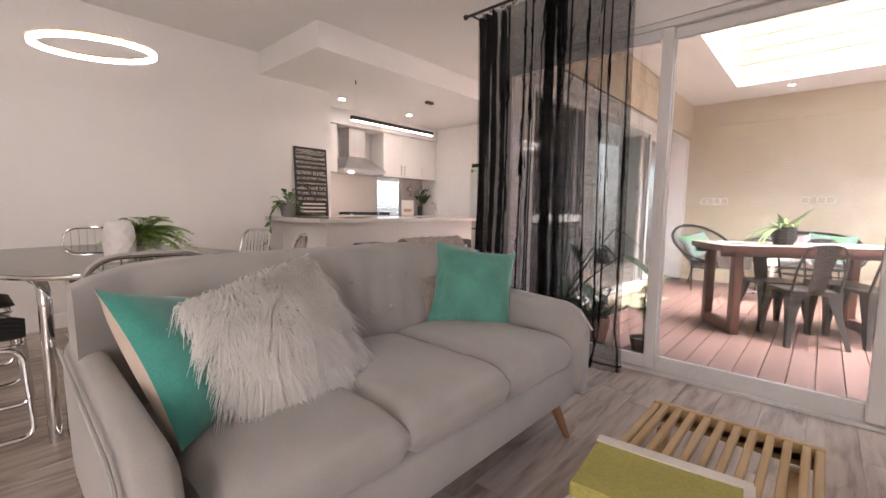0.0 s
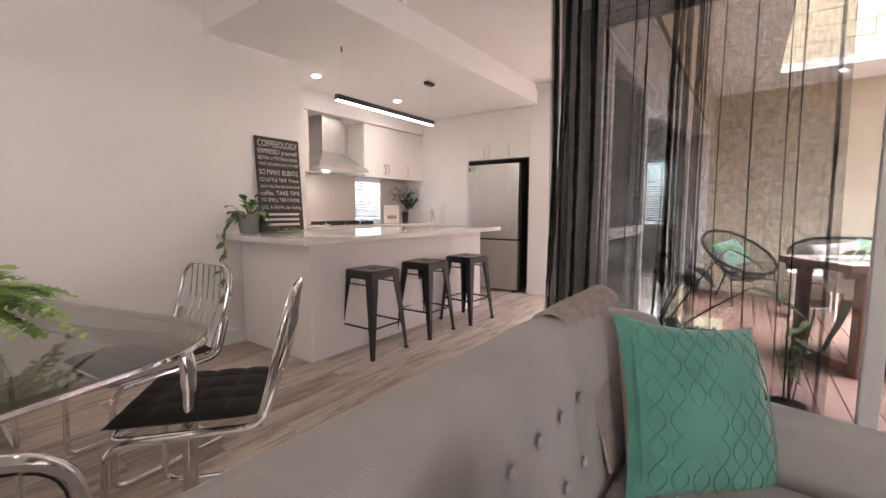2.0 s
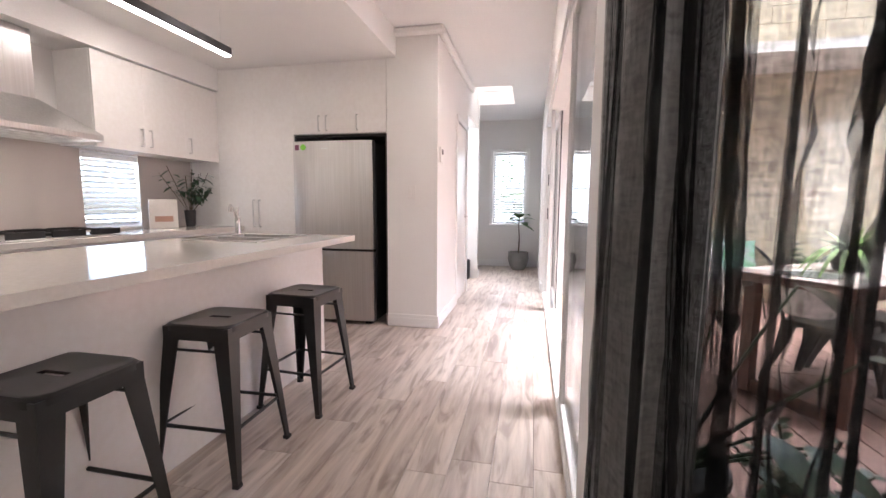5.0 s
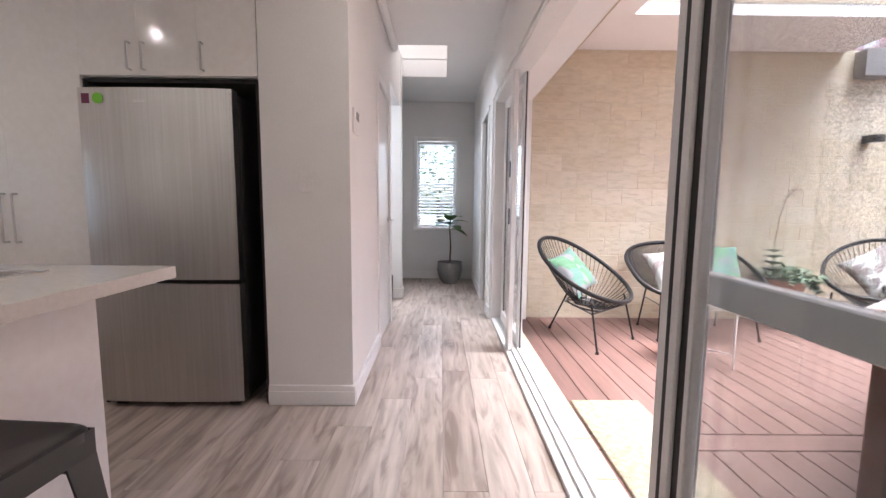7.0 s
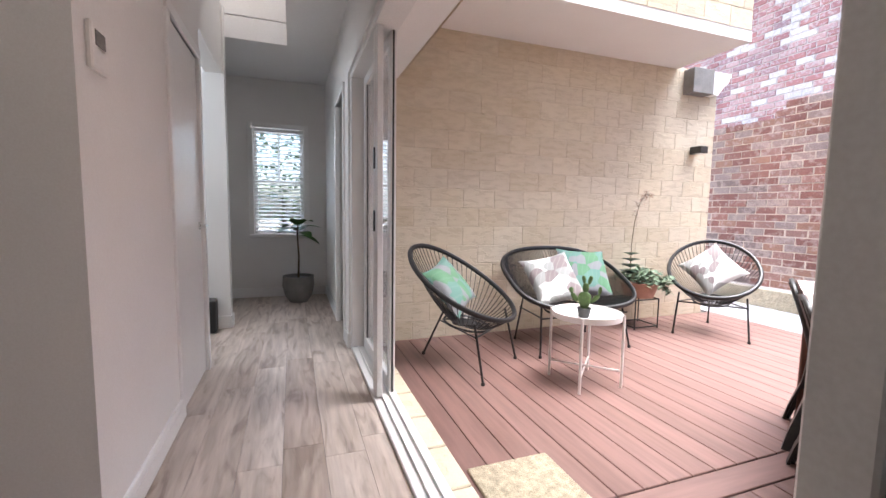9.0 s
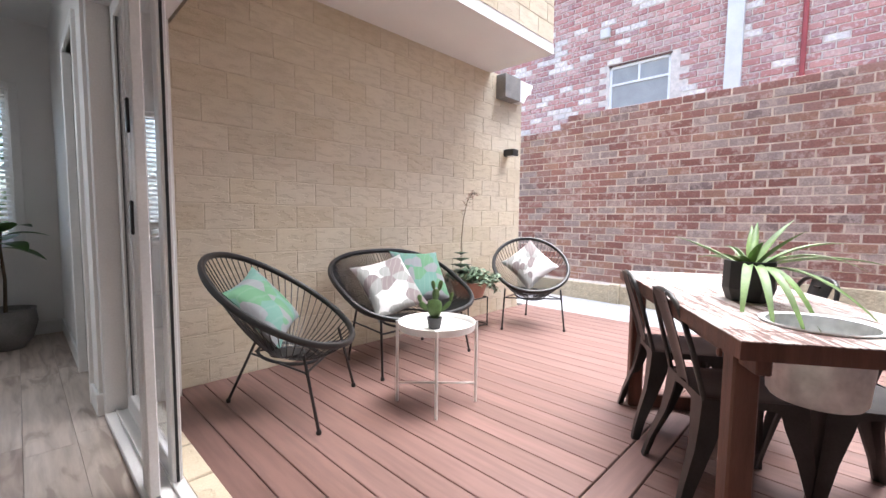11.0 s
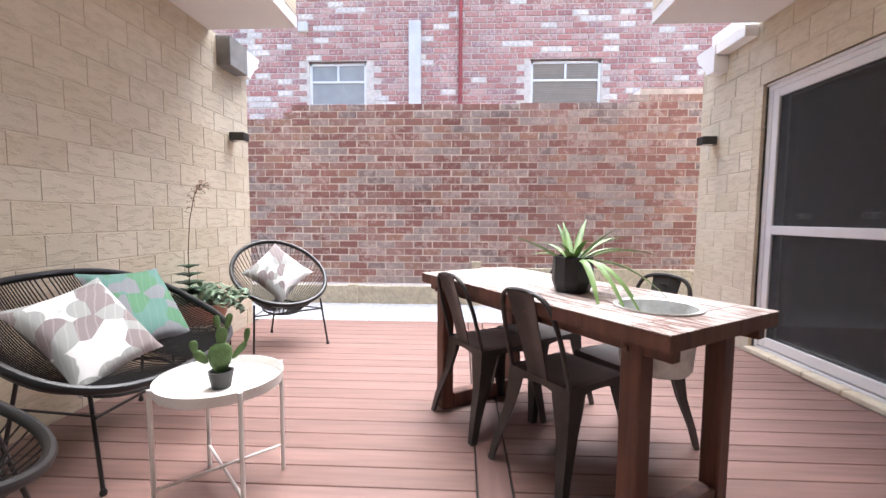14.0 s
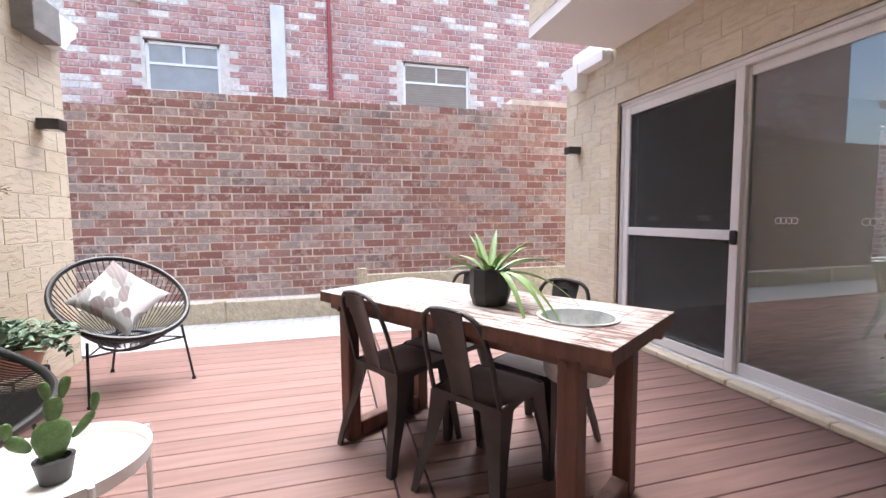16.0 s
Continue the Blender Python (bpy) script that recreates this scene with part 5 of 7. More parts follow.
# ---- kitchen ----
def island():
    k = thing("kitchen_island", -4.9, 4.2, 0, 0, "white panelled breakfast bar base", "kitchen island")
    part("front_panel", box(0.41, 0.43, -1.10, 1.22, 0, 0.88, 0.002), CABINET, k)
    part("end_panel", box(-0.485, 0.43, -1.13, -1.10, 0, 0.88, 0.002), CABINET, k)
    part("end_panel", box(-0.30, 0.41, 1.19, 1.22, 0, 0.88, 0.002), CABINET, k)
    part("carcass", box(-0.30, 0.408, -1.10, 1.188, 0.1, 0.878), CABINET, k)
    for i in range(4):
        y = -0.5 + i * 0.43
        d = part("door", box(-0.318, -0.30, y - 0.21, y + 0.21, 0.12, 0.87, 0.002), CABINET, k)
        part("handle", tube(arc_path([(-0.318, y + 0.17, 0.62), (-0.345, y + 0.17, 0.62), (-0.345, y + 0.17, 0.80), (-0.318, y + 0.17, 0.80)], 0.008), 0.005), STEEL, d)
    t = thing("island_worktop", -4.9, 4.2, 0.88, 0, "beige engineered stone breakfast bar top", "worktop")
    hx, hy0, hy1 = (-0.02, 0.22), 0.62, 1.12
    out = [(-0.34, -0.48), (-0.488, -0.48), (-0.488, -1.33), (0.65, -1.33), (0.65, -0.48), (0.65, 1.30), (-0.34, 1.30)]
    cut = [(hx[0] - 0.12, hy0), (hx[1] + 0.1, hy0), (hx[1] + 0.1, hy1), (hx[0] - 0.12, hy1)]
    V = [(x, y, z) for z in (0, 0.04) for x, y in out + cut]
    Q = [(0, 1, 2, 3, 4), (0, 4, 8, 7), (4, 5, 9, 8), (5, 6, 10, 9), (6, 0, 7, 10)]
    Q += [tuple(q + 11 for q in reversed(f)) for f in Q]
    Q += [(a, b, b + 11, a + 11) for a, b in ((0, 1), (1, 2), (2, 3), (3, 4), (4, 5), (5, 6), (6, 0), (7, 8), (8, 9), (9, 10), (10, 7))]
    part("slab", (V, Q), STONE, t)
    s = thing("kitchen_sink", -4.9, 5.07, 0.92, 0, "inset stainless steel sink with drainer", "sink")
    part("rim", join(box(-0.17, 0.35, -0.28, -0.24, -0.002, 0.006), box(-0.17, 0.35, 0.24, 0.28, -0.002, 0.006), box(-0.17, -0.13, -0.24, 0.24, -0.002, 0.006), box(0.31, 0.35, -0.24, 0.24, -0.002, 0.006), box(-0.13, 0.31, -0.02, 0.02, -0.002, 0.006)), STEEL, s)
    for y0, y1 in ((-0.24, -0.02), (0.02, 0.24)):
        part("bowl", join(box(-0.13, 0.31, y0, y1, -0.15, -0.145), box(-0.135, -0.13, y0, y1, -0.15, 0), box(0.31, 0.315, y0, y1, -0.15, 0), box(-0.13, 0.31, y0 - 0.004, y0, -0.15, 0), box(-0.13, 0.31, y1, y1 + 0.004, -0.15, 0)), STEEL, s)
    f = thing("tap", -5.12, 5.36, 0.92, 0, "chrome mixer tap with a long spout", "tap")
    part("body", lathe([(0.026, 0), (0.026, 0.01), (0.02, 0.02), (0.02, 0.12), (0.0005, 0.125)], 18), CHROME, f, smooth=True)
    part("spout", tube(arc_path([(0, 0, 0.09), (0.03, -0.06, 0.16), (0.12, -0.22, 0.22), (0.125, -0.23, 0.17)], 0.04), 0.011, 10), CHROME, f, smooth=True)
    part("lever", tube([(0, 0, 0.12), (0, 0.01, 0.20)], 0.006), CHROME, f, smooth=True)


island()


def back_run():
    c = thing("kitchen_cabinet", -6.1, 5.0, 0, 0, "white gloss base cabinets under the hob", "kitchen cabinet")
    part("carcass", box(-0.29, 0.27, -1.27, 1.32, 0.1, 0.88), CABINET, c)
    part("kickboard", box(-0.29, 0.22, -1.27, 1.32, 0, 0.1), CABINET, c)
    for i in range(4):
        y = -1.27 + 0.32 + i * 0.645
        part("drawer", box(0.272, 0.29, y - 0.31, y + 0.31, 0.12, 0.86, 0.002), CABINET, c)
    w = thing("worktop", -6.1, 5.0, 0.88, 0, "beige engineered stone back worktop", "worktop")
    part("slab", box(-0.295, 0.30, -1.275, 1.325, 0, 0.04, 0.003), STONE, w)
    h = thing("cooktop", -6.1, 4.78, 0.92, 0, "black and steel gas cooktop with trivets", "cooktop")
    part("plate", box(-0.24, 0.22, -0.36, 0.36, 0, 0.008, 0.003), STEEL, h)
    for x, y in ((-0.12, -0.24), (0.11, -0.24), (0, 0), (-0.12, 0.24), (0.11, 0.24)):
        part("burner", moved(lathe([(0.045, 0), (0.045, 0.014), (0.03, 0.022), (0.0005, 0.024)], 16), pose(x, y, 0.008)), BLACK, h, smooth=True)
    for y in (-0.24, 0, 0.24):
        part("trivet", join(box(-0.2, 0.19, y - 0.004, y + 0.004, 0.038, 0.048), box(-0.124, -0.116, y - 0.1, y + 0.1, 0.038, 0.048), box(0.106, 0.114, y - 0.1, y + 0.1, 0.038, 0.048), box(-0.2, -0.19, y - 0.1, y + 0.1, 0.0, 0.048), box(0.18, 0.19, y - 0.1, y + 0.1, 0.0, 0.048)), BLACK, h)
    o = thing("oven", -5.82, 4.78, 0, 0, "built-in oven with a dark control strip", "oven")
    part("control_strip", box(-0.005, 0.012, -0.3, 0.3, 0.80, 0.86, 0.002), BLACK, o)
    part("door", box(-0.005, 0.014, -0.3, 0.3, 0.25, 0.78, 0.003), BLACK, o)
    part("handle", tube([(0.04, -0.26, 0.74), (0.04, 0.26, 0.74)], 0.008), STEEL, o)
    structure("splashback", join(box(-6.4, -6.392, 3.73, 5.25, 0.92, 1.57), box(-6.4, -6.392, 5.74, 6.32, 0.92, 1.57)), SPLASH, "taupe glass splashback", "splashback")


back_run()


def hood():
    h = thing("range_hood", -6.39, 4.66, 1.57, 0, "stainless steel canopy range hood", "range hood")
    w, d, a, b = 0.385, 0.49, 0.155, 0.27
    V = [(0, -w, 0.04), (d, -w, 0.04), (d, w, 0.04), (0, w, 0.04), (0, -a, 0.24), (b, -a, 0.24), (b, a, 0.24), (0, a, 0.24)]
    part("canopy", join((V, [(0, 3, 2, 1), (4, 5, 6, 7), (0, 1, 5, 4), (1, 2, 6, 5), (2, 3, 7, 6), (3, 0, 4, 7)]), box(0, d, -w, w, 0, 0.04, 0.003)), STEEL, h)
    part("chimney", box(0, b - 0.01, -a + 0.005, a - 0.005, 0.24, CAB_Z - 1.572, 0.003), STEEL, h)
    part("filter", box(0.06, d - 0.06, -w + 0.05, w - 0.05, -0.006, 0.0), ZINC, h)
    part("lamp", moved(lathe([(0.03, -0.012), (0.03, -0.004)], 16), pose(0.38, -0.2, 0)), SPOTGLOW, h)


hood()
bulb("hood_lamp", -6.02, 4.46, 1.545, 0.5)


def bar_handle(p, x, y, z0, z1, out=0.03):
    return part("handle", tube(arc_path([(x, y, z0), (x, y - out, z0), (x, y - out, z1), (x, y, z1)], 0.006, 3), 0.0055, 8), STEEL, p, "slim steel bar handle", True)


def tall_run():
    p = thing("pantry_cabinet", -5.7, 6.35, 0, 0, "tall white gloss pantry cabinet", "pantry cabinet")
    part("body", box(-0.68, 0.465, 0.0, 0.60, 0.1, 2.45), CABINET, p)
    part("kickboard", box(-0.68, 0.465, 0.04, 0.6, 0, 0.1), CABINET, p)
    for x0, x1, hx in ((-0.3635, 0.0497, 0.02), (0.0503, 0.4735, 0.085)):
        d = part("door", box(x0, x1, -0.018, -0.002, 0.12, 2.44, 0.0004), CABINET, p)
        bar_handle(d, hx, -0.018, 0.92, 1.18)
    part("door", box(-0.68, -0.364, -0.018, -0.002, 0.12, 2.44, 0.0004), CABINET, p)
    o = thing("overfridge_cabinet", -4.76, 6.35, 1.80, 0, "white gloss cabinet above the fridge", "kitchen cabinet")
    part("body", box(-0.465, 0.465, 0, 0.62, 0.0, 0.65), CABINET, o)
    for x0, x1, hx in ((-0.466, -0.1553, -0.195), (-0.1547, 0.1547, -0.12), (0.1553, 0.465, 0.185)):
        d = part("door", box(x0, x1, -0.018, -0.002, 0.004, 0.645, 0.0004), CABINET, o)
        bar_handle(d, hx, -0.018, 0.03, 0.165)
    # recess faces coloured near-black to stand for the shade round the fridge
    structure("fridge_recess", join(box(-5.23, -5.215, 6.345, 7.0, 0, 1.79), box(-5.215, -4.31, 6.98, 7.0, 0, 1.79), box(-4.312, -4.292, 6.345, 7.0, 0, 1.79), box(-5.215, -4.312, 6.36, 6.98, 1.775, 1.795)), SHADE_DARK_GREY, "fridge recess lining, coloured near-black for the shade in it", "recess")


tall_run()


def upper_run():
    u = thing("wall_cabinet", -6.23, 5.72, 1.56, 0, "white gloss wall cabinets beside the range hood", "wall cabinet")
    part("body", box(-0.16, 0.15, -0.60, 0.61, 0, CAB_Z - 1.565), CABINET, u)
    for i, (y0, y1, hy) in enumerate(((-0.60, -0.2005, -0.24), (-0.2, 0.2, -0.165), (0.2005, 0.61, 0.24))):
        d = part("door", box(0.152, 0.17, y0, y1, -0.01, CAB_Z - 1.568, 0.0006), CABINET, u)
        part("handle", tube(arc_path([(0.17, hy, 0.04), (0.20, hy, 0.04), (0.20, hy, 0.17), (0.17, hy, 0.17)], 0.006, 3), 0.0055, 8), STEEL, d, smooth=True)
    v = thing("wall_cabinet", -6.23, 4.05, 1.56, 0, "white gloss wall cabinet at the kitchen corner", "wall cabinet")
    part("body", box(-0.16, 0.15, -0.32, 0.21, 0, CAB_Z - 1.565), CABINET, v)
    part("door", box(0.152, 0.17, -0.32, 0.21, -0.01, CAB_Z - 1.568, 0.0006), CABINET, v)


upper_run()


def fridge():
    f = thing("fridge", -4.83, 6.36, 0, 0, "brushed steel two door fridge in a recess", "fridge")
    part("body", box(-0.39, 0.41, 0.0, 0.58, 0.03, 1.715), SHADE_DARK_GREY, f, "dark grey fridge body")

    def door(z0, z1):
        def g(u, v):
            x = -0.39 + 0.80 * u
            return x, -0.06 - 0.018 * math.sin(math.pi * u) ** 0.6, z0 + (z1 - z0) * v
        return join(sheet(g, 24, 1), box(-0.39, 0.41, -0.058, 0.0, z0, z1))
    a = part("door", door(0.725, 1.73), STEEL, f, smooth=True)
    b = part("door", door(0.035, 0.700), STEEL, f, smooth=True)
    # door gap filled with a near-black strip in place of shade
    part("gap", box(-0.385, 0.405, -0.045, 0.0, 0.70, 0.725), SHADE_DARK_GREY, f)
    part("badge", box(-0.09, -0.02, -0.082, -0.079, 1.655, 1.667), ZINC, a)
    part("sticker", moved(lathe([(0.028, 0), (0.028, 0.002)], 20), pose(-0.275, -0.075, 1.675, 90, 0, 0)), GREEN, a, "round green sticker")
    part("sticker", box(-0.365, -0.315, -0.068, -0.064, 1.65, 1.70), PLUM, a, "square plum sticker")
    for x in (-0.3, 0.34):
        part("foot", box(x - 0.03, x + 0.03, -0.03, 0.03, 0, 0.035), BLACK, f)


fridge()


def switch_plate(name, m, label, n):
    s = thing(name, 0, 0, 0, 0, label, "switch")
    s.matrix_basis = m
    part("plate", box(-0.035, 0.035, -0.009, 0, -0.058, 0.058, 0.003), PLASTIC, s)
    for i in range(n):
        part("rocker", box(-0.022 + (i % 2) * 0.026, -0.006 + (i % 2) * 0.026, -0.013, -0.009, -0.03 + (i // 2) * 0.035, -0.008 + (i // 2) * 0.035, 0.002), PLASTIC, s)


switch_plate("light_switch", pose(-4.05, 6.33, 1.26), "white four gang light switch on the column", 4)
t = thing("thermostat", -3.815, 6.46, 1.60, 90, "white wall control panel with a grey screen", "control panel")
part("case", box(-0.06, 0.06, -0.018, 0, -0.07, 0.07, 0.005), PLASTIC, t)
part("screen", box(-0.035, 0.035, -0.020, -0.018, 0.005, 0.05), CONCRETE, t)


def stool():
    s = thing("bar_stool", -4.335, 3.55, 0, 0, "black metal bar stool with a slotted seat", "bar stool", "stools at the breakfast bar")
    H, A, B = 0.655, 0.135, 0.195
    n, S = 64, 0.154

    def outline(a, half):
        ca, sa = math.cos(a), math.sin(a)
        q = (abs(ca) ** 9 + abs(sa) ** 9) ** (-1 / 9)
        return q * half * ca, q * half * sa

    def slot(a):
        ca, sa = math.cos(a), math.sin(a)
        return 0.036 * max(-1, min(1, 1.8 * ca)) + 0.013 * ca, 0.013 * max(-1, min(1, 2.2 * sa))
    V, F = [], []
    for k in range(n):
        a = 2 * math.pi * k / n
        for (x, y), z in ((slot(a), H - 0.012), (slot(a), H - 0.0025), (outline(a, S - 0.028), H - 0.0025), (outline(a, S - 0.018), H), (outline(a, S - 0.006), H), (outline(a, S), H - 0.006), (outline(a, S), H - 0.028)):
            V.append((x, y, z))
    for k in range(n):
        b = ((k + 1) % n) * 7
        F += [(k * 7 + q, k * 7 + q + 1, b + q + 1, b + q) for q in range(6)]
    part("seat", (V, F), BLACK, s, smooth=True)
    part("skirt", join(*[box(*q) for q in ((-0.15, 0.15, -0.151, -0.147, H - 0.065, H - 0.01), (-0.15, 0.15, 0.147, 0.151, H - 0.065, H - 0.01), (-0.151, -0.147, -0.15, 0.15, H - 0.065, H - 0.01), (0.147, 0.151, -0.15, 0.15, H - 0.065, H - 0.01))]), BLACK, s)
    for sx in (-1, 1):
        for sy in (-1, 1):
            V = []
            for z, c, w in ((H - 0.02, 0.147, 0.072), (0.35, 0.147 + (B - 0.147) * 0.48, 0.05), (0.02, B, 0.026), (0.0, B, 0.024)):
                V += [(sx * c, sy * c, z), (sx * (c - w), sy * c, z), (sx * (c - w), sy * (c - 0.006), z), (sx * (c - 0.006), sy * (c - 0.006), z), (sx * (c - 0.006), sy * (c - w), z), (sx * c, sy * (c - w), z)]
            F = []
            for j in range(3):
                for k in range(6):
                    F.append((j * 6 + k, j * 6 + (k + 1) % 6, j * 6 + 6 + (k + 1) % 6, j * 6 + 6 + k))
            F += [(0, 1, 2, 3), (0, 3, 4, 5), (18, 19, 20, 21), (18, 21, 22, 23)]
            l = part("leg", (V, F), BLACK, s)
            part("rubber_foot", box(sx * B - 0.016 - (0.008 if sx > 0 else -0.008), sx * B + 0.016 - (0.008 if sx > 0 else -0.008), sy * B - 0.016 - (0.008 if sy > 0 else -0.008), sy * B + 0.016 - (0.008 if sy > 0 else -0.008), 0, 0.02, 0.004), GASKET, l)
    c = 0.147 + (B - 0.147) * 0.68 - 0.012
    for k in range(4):
        part("stretcher", moved(tube([(-c, c, 0.225), (c, c, 0.225)], 0.008, 8), pose(0, 0, 0, 0, 0, 90 * k)), BLACK, s, smooth=True)
    for k in range(2):
        part("brace", moved(tube([(-0.14, 0.14, H - 0.11), (0.14, 0.14, H - 0.11)], 0.006, 6), pose(0, 0, 0, 0, 0, 180 * k)), BLACK, s, smooth=True)
    return s


st = stool()
copy_thing(st, pose(-4.31, 4.19, 0, 0, 0, 2))
copy_thing(st, pose(-4.245, 4.79, 0, 0, 0, -4))


def sign():
    s = thing("wall_sign", -5.33, 3.43, 0.925, 0, "dark slate sign with cream coffee lettering", "sign")
    m = Matrix.Translation((0, 0, 0)) @ pose(0, 0, 0, 0, -3.5, 0)
    part("board", moved(box(-0.008, 0.006, -0.215, 0.215, 0.0, 0.815, 0.004), m), SIGN, s)
    rows = (("COFFEEOLOGY", 0.755, 0.062), ("ESPRESSO yourself.", 0.690, 0.046), ("BETTER LATTE THAN NEVER.", 0.632, 0.034), ("TAKE LIFE ONE CUP AT A TIME", 0.580, 0.03), ("SO MANY BLENDS,", 0.510, 0.052), ("SO LITTLE TIME. Friends", 0.445, 0.036), ("don't let friends drink bad", 0.390, 0.032), ("coffee. TAKE TIME", 0.330, 0.045), ("TO SMELL THE COFFEE.", 0.270, 0.036), ("LIFE. A BREW: the feeling", 0.205, 0.036))
    for text, z, h in rows:
        c = bpy.data.curves.new("lettering", "FONT")
        c.body, c.size, c.align_x, c.align_y = text, h * 1.25, "CENTER", "CENTER"
        tmp = bpy.data.objects.new("lettering", c)
        me = bpy.data.meshes.new_from_object(tmp)
        xs = [v.co.x for v in me.vertices]
        wide = max(xs) - min(xs)
        k = 0.385 / wide
        me.transform(m @ Matrix.Translation((0.0075, 0, z)) @ pose(0, 0, 0, 90, 0, 90) @ Matrix.Diagonal((k, 1.0, 1, 1)))
        me.materials.append(INK)
        o = new("lettering", me)
        o.parent = s
        bpy.data.objects.remove(tmp)
    for z in (0.145, 0.10, 0.055):
        part("text_bar", moved(box(0.006, 0.0075, -0.17, 0.17, z - 0.010, z + 0.010), m), INK, s)


sign()


def pot(p, r0, r1, h, mat, soil=True, wall=0.012):
    part("pot", lathe([(r0 * 0.6, 0), (r0, 0.004), (r1, h), (r1 - wall, h), (r1 - wall - 0.004, h - 0.03), (0.001, h - 0.032)], 30), mat, p, smooth=True)
    if soil:
        part("soil", moved(lathe([(r1 - wall - 0.003, 0), (0.001, 0.008)], 24), pose(0, 0, h - 0.035)), SOIL, p)


def pothos():
    p = thing("trailing_plant", -5.20, 3.04, 0.92, 0, "trailing pothos in a grey pot on the bar", "plant")
    pot(p, 0.065, 0.09, 0.155, CONCRETE)
    rnd = random.Random(77)
    bl, st = [], []
    for i in range(24):
        w = rand_way(rnd, 0.1, 1.2)
        ln = rnd.uniform(0.06, 0.16)
        tip = Vector((0, 0, 0.14)) + w * ln
        st.append(tube([(0, 0, 0.13), tuple(tip)], 0.002, 4))
        bl.append(blade(tip, w + Vector((0, 0, -0.4)), (0, 0, 1), rnd.uniform(0.07, 0.10), 0.032, 0.35, 0.2))
    vine = [Vector((0.02, -0.06, 0.15)), Vector((0.02, -0.13, 0.12)), Vector((0.0, -0.20, 0.02)), Vector((0.015, -0.21, -0.12)), Vector((-0.01, -0.215, -0.28)), Vector((0.02, -0.205, -0.40)), Vector((0.0, -0.21, -0.55))]
    st.append(tube(vine, 0.003, 5))
    for i in range(1, len(vine)):
        for k in range(3):
            c = vine[i - 1].lerp(vine[i], k / 3)
            w = rand_way(rnd, -0.9, 0.1)
            w.y = -abs(w.y) * 0.6
            bl.append(blade(c, w, (0, -1, 0.3), rnd.uniform(0.06, 0.09), 0.028, 0.4, 0.2))
    vine = [Vector((0.05, 0.02, 0.15)), Vector((0.12, 0.08, 0.06)), Vector((0.16, 0.18, 0.02)), Vector((0.12, 0.30, 0.015)), Vector((0.14, 0.38, 0.015))]
    st.append(tube(vine, 0.003, 5))
    for i in range(1, len(vine)):
        for k in range(3):
            c = vine[i - 1].lerp(vine[i], k / 3)
            bl.append(blade(c, rand_way(rnd, 0.1, 0.8), (0, 0, 1), rnd.uniform(0.06, 0.09), 0.028, 0.3, 0.2))
    leaf_mesh("leaves", bl[::2], LEAF, p)
    leaf_mesh("leaves", bl[1::2], LEAF_LITE, p)
    part("stem", join(*st), LEAF, p)


pothos()


def bench_plant():
    v = thing("potted_plant", -6.22, 6.10, 0.92, 0, "dark leafy sprig in a low vase on the worktop", "plant")
    pot(v, 0.04, 0.05, 0.16, CHARCOAL)
    rnd = random.Random(5)
    bl, st = [], []
    for i in range(13):
        w = rand_way(rnd, 0.2, 1.1)
        w.x = abs(w.x) * 0.6
        w.y = w.y - 0.35
        end = Vector((0, 0, 0.2)) + w * rnd.uniform(0.28, 0.5)
        st.append(tube([(0, 0, 0.12), tuple(end)], 0.003, 4))
        for k in range(7):
            c = Vector((0, 0, 0.2)).lerp(end, 0.3 + 0.1 * k)
            bl.append(blade(c, rand_way(rnd, -0.5, 0.5), (0, 0, 1), 0.09, 0.022, 0.3, 0.15, 4))
    leaf_mesh("leaves", bl, LEAF_DARK, v)
    part("stem", join(*st), STEM, v)
    c = thing("picture_block", -6.2, 5.78, 0.92, -32, "small white framed picture on the worktop", "picture")
    part("block", box(-0.012, 0.012, -0.11, 0.11, 0, 0.26, 0.004), PAPER, c)
    part("mark", box(0.0125, 0.0135, -0.07, 0.07, 0.06, 0.11), TERRACOTTA, c, "small dark print")


bench_plant()


# ---- lamps ----
def ring_pendant():
    p = thing("ring_pendant_lamp", -4.08, 1.27, 1.955, 0, "glowing ring pendant lamp over the dining table", "pendant lamp")
    m = pose(0, 0, 0, 4, 3, 0)
    n, R = 72, 0.29
    V, F = [], []
    for k in range(n):
        a = 2 * math.pi * k / n
        for r, z in ((R - 0.014, -0.012), (R + 0.014, -0.012), (R + 0.014, 0.010), (R - 0.014, 0.010)):
            V.append(tuple(m @ Vector((r * math.cos(a), r * math.sin(a), z))))
    for k in range(n):
        b = ((k + 1) % n) * 4
        for j in range(4):
            F.append((k * 4 + j, k * 4 + (j + 1) % 4, b + (j + 1) % 4, b + j))
    part("diffuser", (V, F), LAMPGLOW, p, "glowing white diffuser")
    part("shade", tube([tuple(m @ Vector((R * math.cos(2 * math.pi * k / n), R * math.sin(2 * math.pi * k / n), 0.016))) for k in range(n)], 0.016, 6, True, flat=0.5), BAMBOO, p, "thin brass top ring", True)
    for k in range(3):
        a = 2.1 * k
        part("wire", tube([tuple(m @ Vector((R * math.cos(a), R * math.sin(a), 0.02))), (0, 0, CEIL_Z - 1.94)], 0.0008, 4), ZINC, p)
    part("ceiling_rose", moved(lathe([(0.06, 0), (0.06, 0.02)], 20), pose(0, 0, CEIL_Z - 1.95)), WHITE_METAL, p)


ring_pendant()


